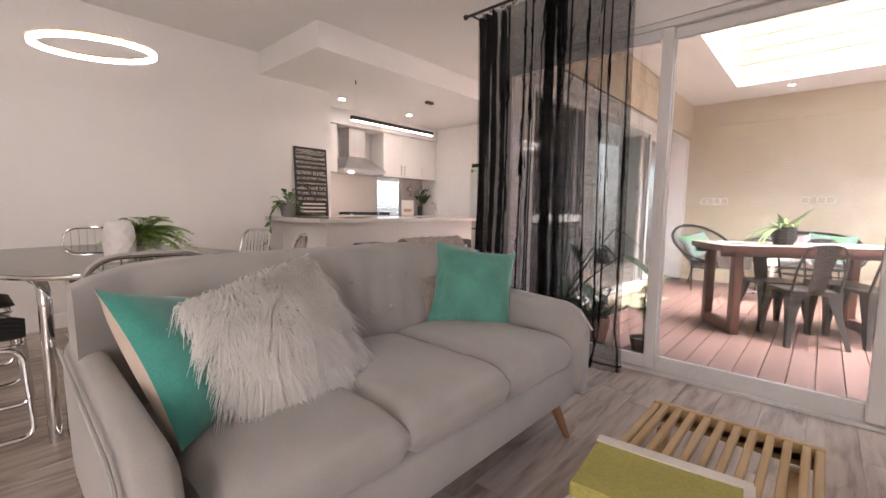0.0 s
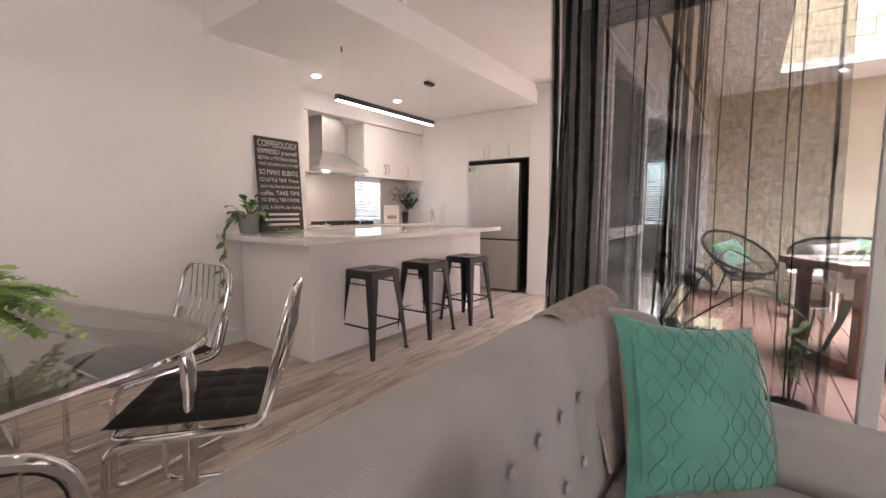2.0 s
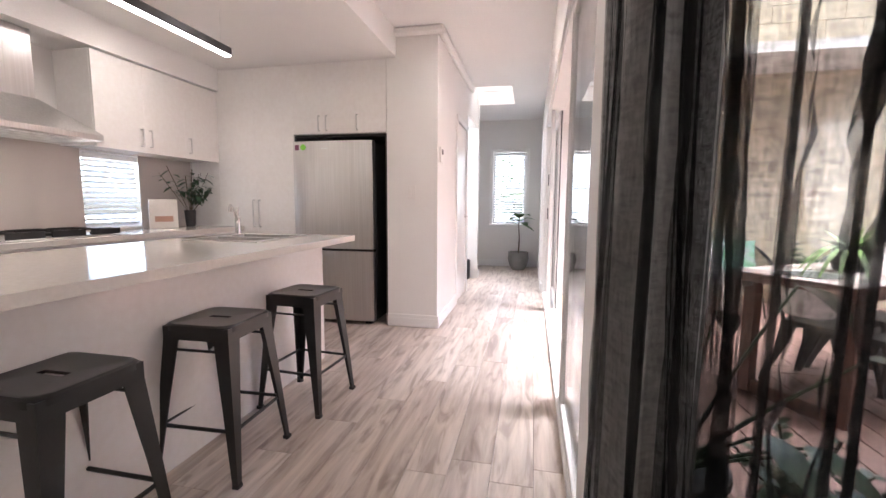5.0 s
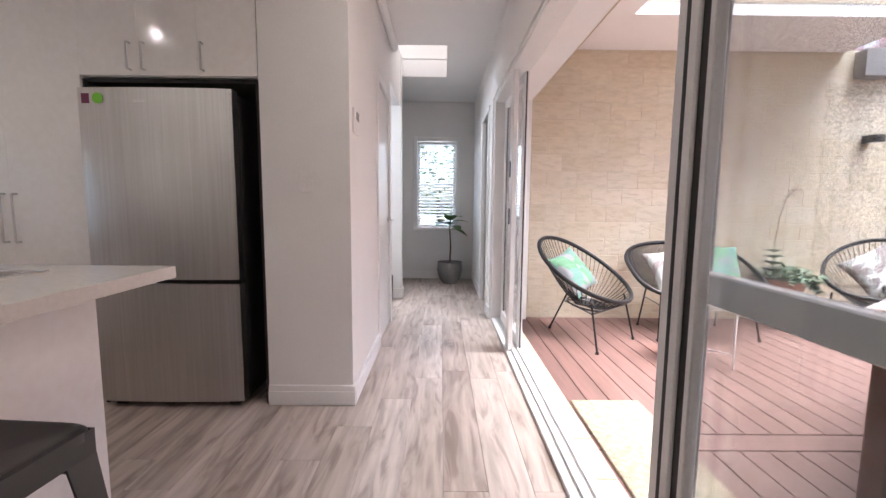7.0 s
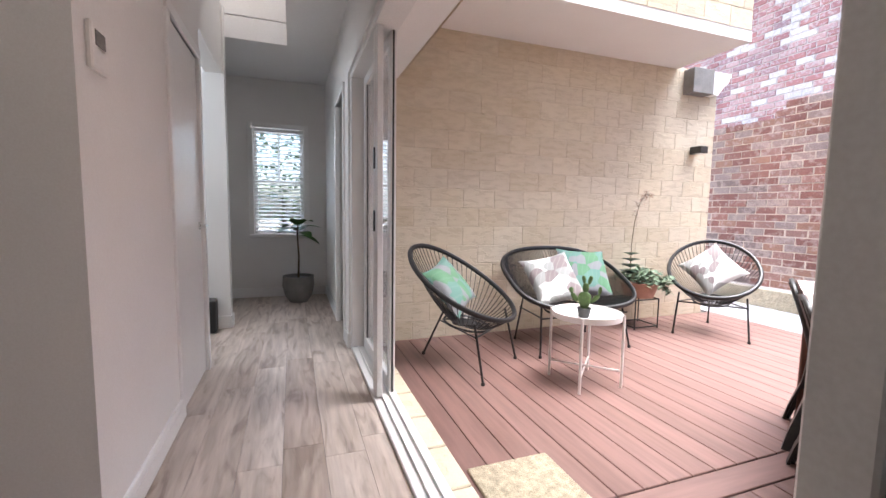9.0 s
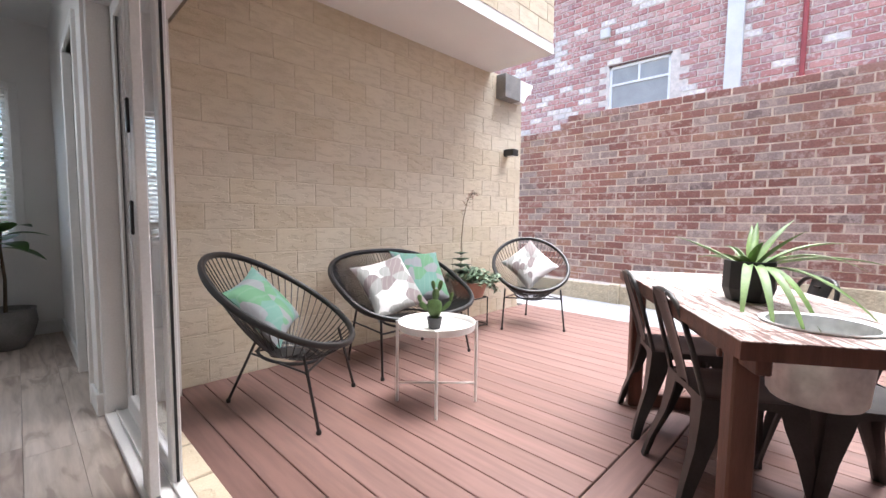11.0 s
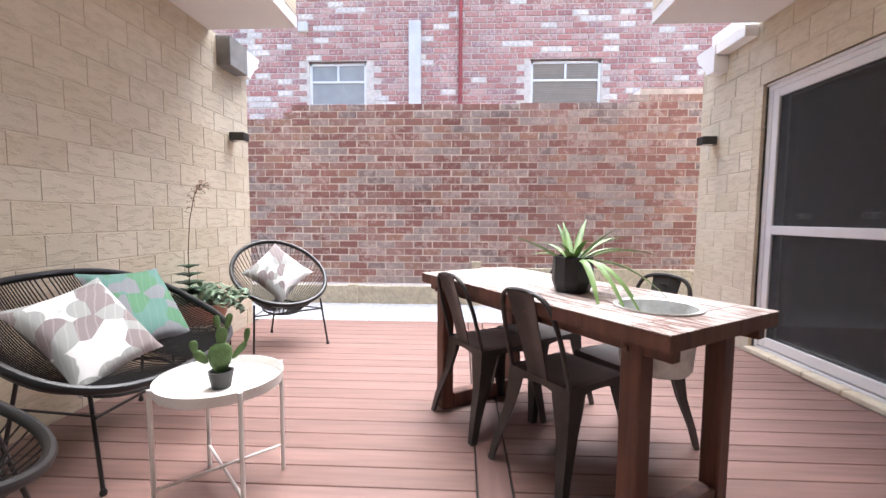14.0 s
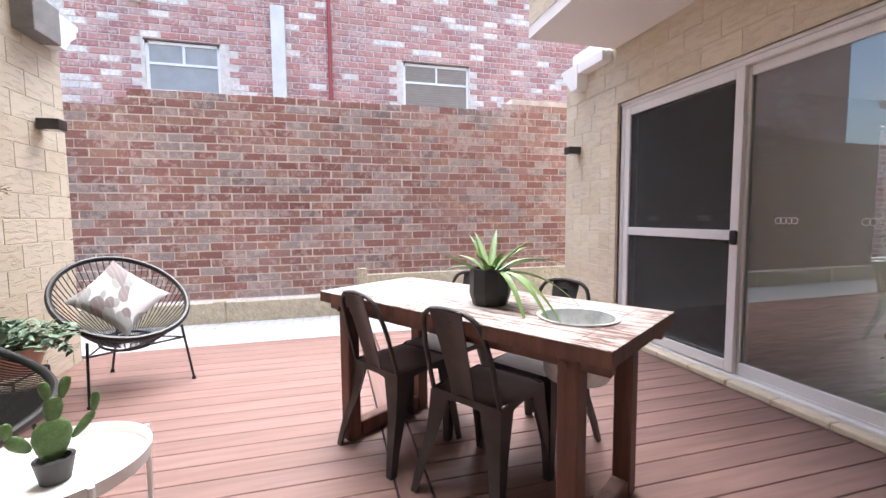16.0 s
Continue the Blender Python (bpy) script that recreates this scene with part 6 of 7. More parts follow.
def linear_pendant():
    p = thing("linear_pendant_lamp", -4.76, 4.24, 2.01, 0, "black linear pendant lamp with a glowing strip", "pendant lamp")
    part("housing", box(-0.022, 0.022, -0.655, 0.655, 0.006, 0.05, 0.004), BLACK, p)
    part("diffuser", box(-0.018, 0.018, -0.645, 0.645, -0.002, 0.006), LAMPGLOW, p, "glowing white strip")
    for y in (-0.59, 0.59):
        part("wire", tube([(0, y, 0.05), (0, y, KIT_Z - 2.01)], 0.0009, 4), ZINC, p)
    part("ceiling_rose", box(-0.03, 0.03, 0.53, 0.65, KIT_Z - 2.045, KIT_Z - 2.01, 0.006), BLACK, p)
    part("hook", tube([(0, -0.59, KIT_Z - 2.01), (0, -0.59, KIT_Z - 2.05)], 0.006, 8), BLACK, p)


linear_pendant()


def downlight(x, y, z, watts):
    d = thing("downlight", x, y, z, 0, "round white recessed downlight", "downlight", "ceiling downlights")
    part("trim_ring", lathe([(0.052, 0), (0.052, -0.005), (0.04, -0.006), (0.04, 0)], 24), WHITE_METAL, d, smooth=True)
    part("lens", lathe([(0.04, -0.003), (0.04, -0.001)], 24), SPOTGLOW, d)
    bulb("downlight_bulb", x, y, z - 0.02, watts)


for x, y, z, w in ((-5.55, 5.2, KIT_Z, 0.9), (-5.55, 4.0, KIT_Z, 0.8), (-3.38, 5.83, CEIL_Z, 2.2), (-3.5, 2.9, CEIL_Z, 1.0), (-4.6, -0.6, CEIL_Z, 0.15), (-1.2, -0.6, CEIL_Z, 0.8)):
    downlight(x, y, z, w)


# ---- hallway things ----
def fiddle_fig():
    p = thing("potted_tree", -3.19, 10.12, 0, 0, "fiddle-leaf fig tree in a round grey pot", "plant")
    part("pot", lathe([(0.10, 0), (0.155, 0.08), (0.185, 0.20), (0.175, 0.30), (0.182, 0.315), (0.165, 0.315), (0.155, 0.28), (0.001, 0.275)], 32), CONCRETE, p, "round grey concrete pot", True)
    part("trunk", tube([(0, 0, 0.27), (0.01, 0.005, 0.55), (-0.005, 0, 0.80), (0.01, 0, 1.0)], 0.013, 8, r_end=0.007), STEM, p, smooth=True)
    rnd = random.Random(14)
    bl = []
    for i in range(10):
        a = i * 2.4 + 0.5
        z = 0.80 + 0.018 * i
        w = Vector((math.cos(a), math.sin(a), rnd.uniform(-0.15, 0.5) + 0.05 * i))
        bl.append(blade((0.01 * math.cos(a), 0.01 * math.sin(a), z), w, (0, 0, 1), rnd.uniform(0.24, 0.31), 0.095, 0.35, 0.15, 8))
    leaf_mesh("leaves", bl, LEAF, p)


fiddle_fig()
b = thing("waste_bin", -4.02, 9.0, 0, 0, "small black bin in the hallway recess", "bin")
part("body", box(-0.12, 0.12, -0.07, 0.07, 0, 0.30, 0.02, 2), CHARCOAL, b)


def hedge():
    h = thing("hedge", -3.4, 12.6, -0.34, 0, "dense green garden hedge outside the hall window", "hedge")
    rnd = random.Random(77)
    bl = []
    for i in range(4200):
        c = Vector((rnd.uniform(-1.6, 1.6), rnd.uniform(-0.3, 0.3), rnd.uniform(0.1, 3.0) + 0.2 * math.sin(i)))
        bl.append(blade(c, rand_way(rnd, -0.3, 1.0), (0, 0, 1), rnd.uniform(0.08, 0.14), 0.035, 0.3, 0.2, 3))
    leaf_mesh("leaves", bl, LEAF, h)
    part("trunk", tube([(0, 0, 0), (0.02, 0.02, 1.6)], 0.04, 8), STEM, h)


hedge()

# ---- courtyard things ----
def wall_lamp(x, y, out, label):
    w = thing("wall_lamp", x, y, 1.84, 0, label, "wall lamp")
    part("back_plate", box(-0.03, 0.03, min(0, out * 0.012), max(0, out * 0.012), -0.04, 0.04, 0.003), GUNMETAL, w)
    part("housing", box(-0.055, 0.055, min(out * 0.012, out * 0.15), max(out * 0.012, out * 0.15), -0.038, 0.038, 0.004), GUNMETAL, w)
    part("lens", box(-0.035, 0.035, min(out * 0.04, out * 0.13), max(out * 0.04, out * 0.13), -0.0395, -0.038), CERAMIC, w)


wall_lamp(1.02, 8.40, -1, "dark grey box wall lamp on cream blocks")
wall_lamp(1.30, 3.73, 1, "dark grey box wall lamp on cream blocks")

D0 = DECK_Z


def ring_point(a, wide, tall=0.88, front=0.40, half=0.37):
    u, w = math.cos(a), math.sin(a)
    if wide > 1.3:
        tall = 0.82
        u, w = math.copysign(abs(u) ** 0.72, u), math.copysign(abs(w) ** 0.72, w)
    e = 1 + 0.10 * u
    return Vector((-0.02 + 0.40 * u, half * wide * w * (1.05 - 0.06 * u) * e ** 0.5, (tall + front) / 2 - (tall - front) / 2 * u - 0.02 * w * w))


def string_chair(x, y, turn, label, wide=1.0, cords=58):
    """A string chair: egg-shaped steel ring strung with cords, on thin rod legs."""
    c = thing("string_chair" if wide < 1.3 else "string_loveseat", x, y, D0, turn, label, "outdoor chair" if wide < 1.3 else "outdoor loveseat")
    n = 72
    ring = [ring_point(2 * math.pi * k / n, wide) for k in range(n)]
    part("ring", tube(ring, 0.019, 9, True), CORD, c, "black cord-wrapped steel ring", True)
    low = [Vector((0.02 + 0.17 * math.cos(2 * math.pi * k / 30), 0.16 * wide * math.sin(2 * math.pi * k / 30), 0.315 - 0.03 * math.cos(2 * math.pi * k / 30))) for k in range(30)]
    part("lower_ring", tube(low, 0.009, 7, True), CORD, c, smooth=True)
    cs = []
    if wide < 1.3:
        for k in range(cords):
            a = 2 * math.pi * k / cords
            p0 = ring_point(a, wide)
            p2 = Vector((0.0 + 0.075 * math.cos(a), 0.085 * math.sin(a), 0.315 - 0.01 * math.cos(a)))
            mid = p0.lerp(p2, 0.5) + Vector((0.0, 0, -0.085 if math.cos(a) > -0.5 else -0.075))
            pts = [p0 * (1 - t) ** 2 + mid * 2 * t * (1 - t) + p2 * t * t for t in [j / 8 for j in range(9)]]
            cs.append(tube(pts, 0.0034, 5))
        part("centre_weave", moved(lathe([(0.0005, -0.004), (0.09, -0.003), (0.09, 0.004), (0.0005, 0.005)], 20), pose(0, 0, 0.315)), CORD, c, smooth=True)
    else:
        for k in range(-47, 48):
            s = k / 48
            a = math.asin(max(-1, min(1, s)))
            p0, p1 = ring_point(math.pi - a, wide), ring_point(a, wide)
            seat = Vector((-0.14, (p0.y + p1.y) / 2, 0.36 + 0.30 * abs(s) ** 5))
            seat2 = Vector((0.14, (p0.y + p1.y) / 2, 0.37 + 0.10 * abs(s) ** 5))
            pts = []
            for t in [j / 12 for j in range(13)]:
                q = p0 * (1 - t) ** 3 + seat * 3 * t * (1 - t) ** 2 + seat2 * 3 * t * t * (1 - t) + p1 * t ** 3
                pts.append(q)
            cs.append(tube(pts, 0.0032, 5))
    for cord in cs:
        quick("cord", cord, CORD, c, "")
    feet = ((0.27, -0.30 * wide), (0.27, 0.30 * wide), (-0.24, -0.26 * wide), (-0.24, 0.26 * wide)) if wide > 1.3 else ((0.31, -0.305), (0.31, 0.305), (-0.36, 0.0))
    for fx, fy in feet:
        top = Vector((fx * 0.72, fy * 0.90, 0.40 if fx > 0 else 0.44)) if fy else Vector((-0.17, 0, 0.40))
        l = part("leg", tube([tuple(top), (fx, fy, 0.012)], 0.0085, 8), BLACK, c, smooth=True)
        part("foot", moved(lathe([(0.013, 0), (0.015, 0.012), (0.009, 0.026)], 12), pose(fx, fy, 0)), BLACK, l)
    part("cross_bar", tube([(0.24, -0.29 * wide, 0.31), (0.24, 0.29 * wide, 0.31)], 0.007, 7), BLACK, c, smooth=True)
    for sg in (-1, 1):
        part("side_bar", tube([(0.23, sg * 0.28 * wide, 0.31), (-0.2, sg * (0.02 if wide < 1.3 else 0.25 * wide), 0.31)], 0.006, 7), BLACK, c, smooth=True)
    return c


string_chair(-2.03, 7.715, -50, "black string chair beside the glass door jamb")
string_chair(0.69, 7.80, -141, "black string chair at the deck corner")
string_chair(-0.95, 7.89, -90, "wide black string loveseat against the cream wall", 1.5)
cushion("cushion", -2.11, 7.80, D0 + 0.59, *facing(0.50, -0.60, 0.60, 15), 0.43, 0.13, PRINT_GREEN, PRINT_GREEN, "green leaf print cushion on the string chair", 11)
cushion("cushion", -1.10, 7.92, D0 + 0.58, *facing(-0.12, -0.72, 0.55, 12), 0.48, 0.14, PRINT_WHITE, PRINT_WHITE, "white leaf print cushion on the loveseat", 12)
cushion("cushion", -0.70, 8.0, D0 + 0.61, *facing(-0.08, -0.74, 0.50, -4), 0.49, 0.14, PRINT_GREEN, PRINT_GREEN, "green leaf print cushion on the loveseat", 13)
cushion("cushion", 0.73, 7.84, D0 + 0.62, *facing(-0.66, -0.50, 0.55, 42), 0.44, 0.13, PRINT_WHITE, PRINT_WHITE, "white leaf print cushion propped on its corner", 14)


def side_table():
    t = thing("side_table", -1.36, 7.14, D0, 0, "round white metal tray table", "side table")
    part("tray", lathe([(0.215, 0.455), (0.228, 0.455), (0.232, 0.495), (0.228, 0.495), (0.222, 0.462), (0.001, 0.462)], 44), WHITE_METAL, t, smooth=True)
    q = 0.168
    for sx in (-1, 1):
        for sy in (-1, 1):
            part("leg", tube([(sx * q, sy * q, 0), (sx * q, sy * q, 0.495)], 0.009, 8), WHITE_METAL, t, smooth=True)
    part("stretcher", tube([(-q, -q, 0.10), (q, q, 0.10)], 0.0065, 8), WHITE_METAL, t, smooth=True)
    part("stretcher", tube([(-q, q, 0.114), (q, -q, 0.114)], 0.0065, 8), WHITE_METAL, t, smooth=True)


side_table()


def pad(w, h, t):
    V, F = lathe([(0.001, -0.5), (0.22, -0.44), (0.40, -0.2), (0.5, 0.1), (0.44, 0.34), (0.25, 0.47), (0.001, 0.5)], 18)
    return [(x * w, y * t, z * h + h * 0.5) for x, y, z in V], F


def cactus():
    c = thing("cactus", -1.41, 7.11, D0 + 0.462, -50, "prickly pear cactus in a small dark pot", "cactus")
    pot(c, 0.042, 0.058, 0.085, CHARCOAL)
    for x, z, w, h, tilt, spin in ((0, 0.07, 0.11, 0.15, 0, 0), (0.005, 0.20, 0.055, 0.095, 3, 0), (-0.055, 0.13, 0.045, 0.085, -38, 0), (-0.105, 0.19, 0.038, 0.06, -8, 0), (0.05, 0.13, 0.035, 0.10, 42, 0), (0.115, 0.20, 0.03, 0.075, 8, 0), (-0.005, 0.285, 0.032, 0.07, -8, 0), (0.03, 0.28, 0.034, 0.08, 14, 0)):
        part("pad", moved(pad(w, h, w * 0.42), pose(x, 0, z, 0, tilt, spin)), CACTUS, c, smooth=True)
    rnd = random.Random(3)
    V, F = [], []
    for i in range(260):
        a, b = rnd.uniform(-0.42, 0.42), rnd.uniform(0.1, 0.92)
        sy = rnd.choice((-1, 1))
        yy = sy * 0.023 * math.sqrt(max(0, 1 - (a / 0.5) ** 2)) * math.sin(math.pi * b) ** 0.5
        p = Vector((a * 0.11, yy, 0.07 + b * 0.15))
        k = len(V)
        V += [tuple(p + Vector((0.0016, 0, 0))), tuple(p + Vector((-0.0016, 0, 0))), tuple(p + Vector((0, sy * 0.005, 0.002)))]
        F.append((k, k + 1, k + 2))
    quick("spines", (V, F), LEAF_LITE, c)
    c.scale = (0.8, 0.8, 0.8)


cactus()


def planter():
    s = thing("plant_stand", 0.12, 8.17, D0, 0, "black wire cube plant stand", "plant stand")
    for z in (0.02, 0.30):
        part("hoop", tube(arc_path([(-0.15, -0.13, z), (0.15, -0.13, z), (0.15, 0.13, z), (-0.15, 0.13, z), (-0.15, -0.128, z)], 0.01, 2), 0.007, 6), BLACK, s)
    for sx in (-1, 1):
        for sy in (-1, 1):
            part("post", tube([(sx * 0.15, sy * 0.13, 0), (sx * 0.15, sy * 0.13, 0.30)], 0.007, 6), BLACK, s)
    p = thing("planter", 0.12, 8.16, D0 + 0.31, 0, "terracotta bowl of succulents with a tall flower spike", "planter")
    pot(p, 0.14, 0.19, 0.16, TERRACOTTA, True, 0.015)
    rnd = random.Random(50)
    bl, dk, st = [], [], []
    for i in range(380):
        a, r = rnd.uniform(0, 6.28), rnd.uniform(0.0, 0.29)
        c = Vector((r * math.cos(a) + 0.04, r * math.sin(a) - 0.02, 0.15 + rnd.uniform(0, 0.15) * (1 - r * 2)))
        bl.append(blade(c, rand_way(rnd, 0.0, 1.0), (0, 0, 1), rnd.uniform(0.06, 0.10), 0.019, 0.3, 0.3, 4))
    for i in range(16):
        a = rnd.uniform(-1.2, 0.6)
        pts = [Vector((0.15 * math.cos(a), 0.15 * math.sin(a), 0.16)) + Vector((math.cos(a), math.sin(a), 0)) * t * 0.14 + Vector((0, 0, 0.03 * t - 0.12 * t * t)) for t in [j / 5 for j in range(6)]]
        st.append(tube(pts, 0.002, 4))
        for q in pts[1:]:
            for _ in range(3):
                bl.append(blade(q, rand_way(rnd, -0.4, 0.7), (0, 0, 1), 0.04, 0.012, 0.3, 0.2, 3))
    for j in range(5):
        z = 0.17 + j * 0.065
        for k in range(8):
            a = k * 0.785 + j * 0.4
            dk.append(blade((-0.10, 0.03, z), (math.cos(a), math.sin(a), 0.5), (0, 0, 1), 0.17 - 0.02 * j, 0.032, 0.2, 0.3, 5))
    spike = [Vector((-0.10, 0.03, 0.2)), Vector((-0.10, 0.03, 0.55)), Vector((-0.085, 0.02, 0.78)), Vector((-0.05, 0.0, 0.97)), Vector((0.0, -0.02, 1.05)), Vector((0.035, -0.03, 1.03))]
    st.append(tube(spike, 0.004, 6, r_end=0.0015))
    fl = []
    for i in range(60):
        t = rnd.uniform(0.45, 1.0)
        k = min(4, int(t * 5))
        c = spike[k].lerp(spike[k + 1], t * 5 - k)
        w = rand_way(rnd, -0.6, 0.8)
        st.append(tube([tuple(c), tuple(c + w * 0.035)], 0.0012, 4))
        fl.append(blade(c + w * 0.035, w, (0, 0, 1), 0.022, 0.007, 0.3, 0.3, 3))
    leaf_mesh("leaves", bl, LEAF_GREY, p)
    leaf_mesh("rosette", dk, LEAF_DARK, p)
    leaf_mesh("flowers", fl, TERRACOTTA, p)
    part("stem", join(*st), STEM, p)


planter()


TX, TY, TA = -0.92, 5.73, 32.5


def outdoor_table():
    t = thing("outdoor_table", TX, TY, D0, TA, "weathered timber outdoor table with peeling paint", "outdoor table")
    L, W, Z, hx, R = 0.775, 0.33, 0.79, -0.52, 0.145
    n = 40
    V, F = [], []
    for z in (Z - 0.05, Z):
        for k in range(n):
            a = 2 * math.pi * k / n
            ca, sa = math.cos(a), math.sin(a)
            V.append((hx + R * ca, R * sa, z))
            rx = ((L - hx) if ca > 0 else (L + hx)) / max(abs(ca), 1e-6)
            ry = W / max(abs(sa), 1e-6)
            q = min(rx, ry)
            V.append((hx + q * ca, q * sa, z))
    for k in range(n):
        b, k2 = 2 * k, 2 * ((k + 1) % n)
        F += [(2 * n + b, 2 * n + k2, 2 * n + k2 + 1, 2 * n + b + 1), (b, b + 1, k2 + 1, k2), (b + 1, 2 * n + b + 1, 2 * n + k2 + 1, k2 + 1), (b, k2, 2 * n + k2, 2 * n + b)]
    for cx, cy in ((L, W), (L, -W), (-L, W), (-L, -W)):
        best = sorted(range(n), key=lambda k: (V[2 * k + 1][0] - cx) ** 2 + (V[2 * k + 1][1] - cy) ** 2)[0]
        for off in (0, 2 * n):
            V[off + 2 * best + 1] = (cx, cy, V[off + 2 * best + 1][2])
    part("tabletop", ([(x * 0.998, y * 0.998, z - 0.004) for x, y, z in V], F), JARRAH, t, "dark brown board slab")
    part("paint_layer", ([(x, y, z if z > Z - 0.01 else Z - 0.003) for x, y, z in V], F), PEEL, t, "flaking whitewashed top face")
    for y in (-0.20, -0.065, 0.07, 0.205):
        part("board_gap", box(hx + R + 0.06 if abs(y) < 0.15 else -L + 0.13, L - 0.13, y - 0.0015, y + 0.0015, Z, Z + 0.0008), JARRAH, t)
    for sx in (-1, 1):
        part("board_gap", box(sx * (L - 0.125) - 0.0015, sx * (L - 0.125) + 0.0015, -W, W, Z, Z + 0.0008), JARRAH, t)
    part("apron", box(-L + 0.02, L - 0.02, -W + 0.05, -W + 0.09, Z - 0.10, Z - 0.054, 0.004), JARRAH, t)
    part("apron", box(-L + 0.02, L - 0.02, W - 0.09, W - 0.05, Z - 0.10, Z - 0.054, 0.004), JARRAH, t)
    for sx in (-1, 1):
        x = sx * (L - 0.155)
        for sy in (-1, 1):
            part("leg", box(x - 0.037, x + 0.037, sy * (W - 0.075) - 0.037, sy * (W - 0.075) + 0.037, 0.0, Z - 0.05, 0.006), JARRAH, t)
        part("foot_rail", box(x - 0.035, x + 0.035, -W + 0.12, W - 0.12, 0.0, 0.085, 0.006), JARRAH, t)
        part("bolt", moved(lathe([(0.014, 0), (0.012, 0.008), (0.0005, 0.011)], 12), pose(x, W - 0.016, Z - 0.08, -90, 0, 0)), JARRAH, t)
    b = thing("ice_bucket", *(Matrix.Translation((TX, TY, D0)) @ pose(0, 0, 0, 0, 0, TA) @ Vector((hx, 0, Z))), TA, "galvanised bucket sunk into the table top", "bucket")
    part("tub", lathe([(0.001, -0.235), (0.115, -0.235), (0.125, -0.22), (0.142, -0.01), (0.156, 0.004), (0.156, 0.008), (0.137, 0.004), (0.118, -0.21), (0.001, -0.215)], 36), ZINC, b, smooth=True)


outdoor_table()


def aloe():
    m = Matrix.Translation((TX, TY, D0)) @ pose(0, 0, 0, 0, 0, TA)
    x, y, z = m @ Vector((-0.12, 0.02, 0.791))
    p = thing("aloe", x, y, z, 0, "spiky aloe in a matt black faceted pot", "plant")
    part("pot", lathe([(0.075, 0), (0.092, 0.05), (0.088, 0.16), (0.076, 0.16), (0.074, 0.13), (0.001, 0.128)], 10), CHARCOAL, p)
    rnd = random.Random(9)
    bl = []
    for i in range(11):
        w = rand_way(rnd, 0.5, 1.35)
        ln = rnd.uniform(0.15, 0.30)
        bl.append(blade((w.x * 0.02, w.y * 0.02, 0.125), w, (0, 0, 1), ln, 0.016, rnd.uniform(0.1, 0.45), 0.7, 7))
    for a, ln, e, bd in ((200, 0.42, 0.5, 1.0), (215, 0.40, 0.4, 1.0), (185, 0.38, 0.6, 1.1), (230, 0.36, 0.4, 1.1), (282, 0.46, 0.45, 0.35), (296, 0.40, 0.8, 0.35), (268, 0.40, 0.75, 0.55), (92, 0.30, 0.6, 0.1), (330, 0.34, 1.3, 0.2), (250, 0.46, 0.3, 0.75)):
        w = Vector((math.cos(radians(a)), math.sin(radians(a)), e))
        bl.append(blade((w.x * 0.02, w.y * 0.02, 0.125), w, (0, 0, 1), ln, 0.016, bd, 0.7, 9))
    leaf_mesh("leaves", bl[::3], LEAF_LITE, p)
    leaf_mesh("leaves", [b for i, b in enumerate(bl) if i % 3], LEAF_LITE, p)


aloe()


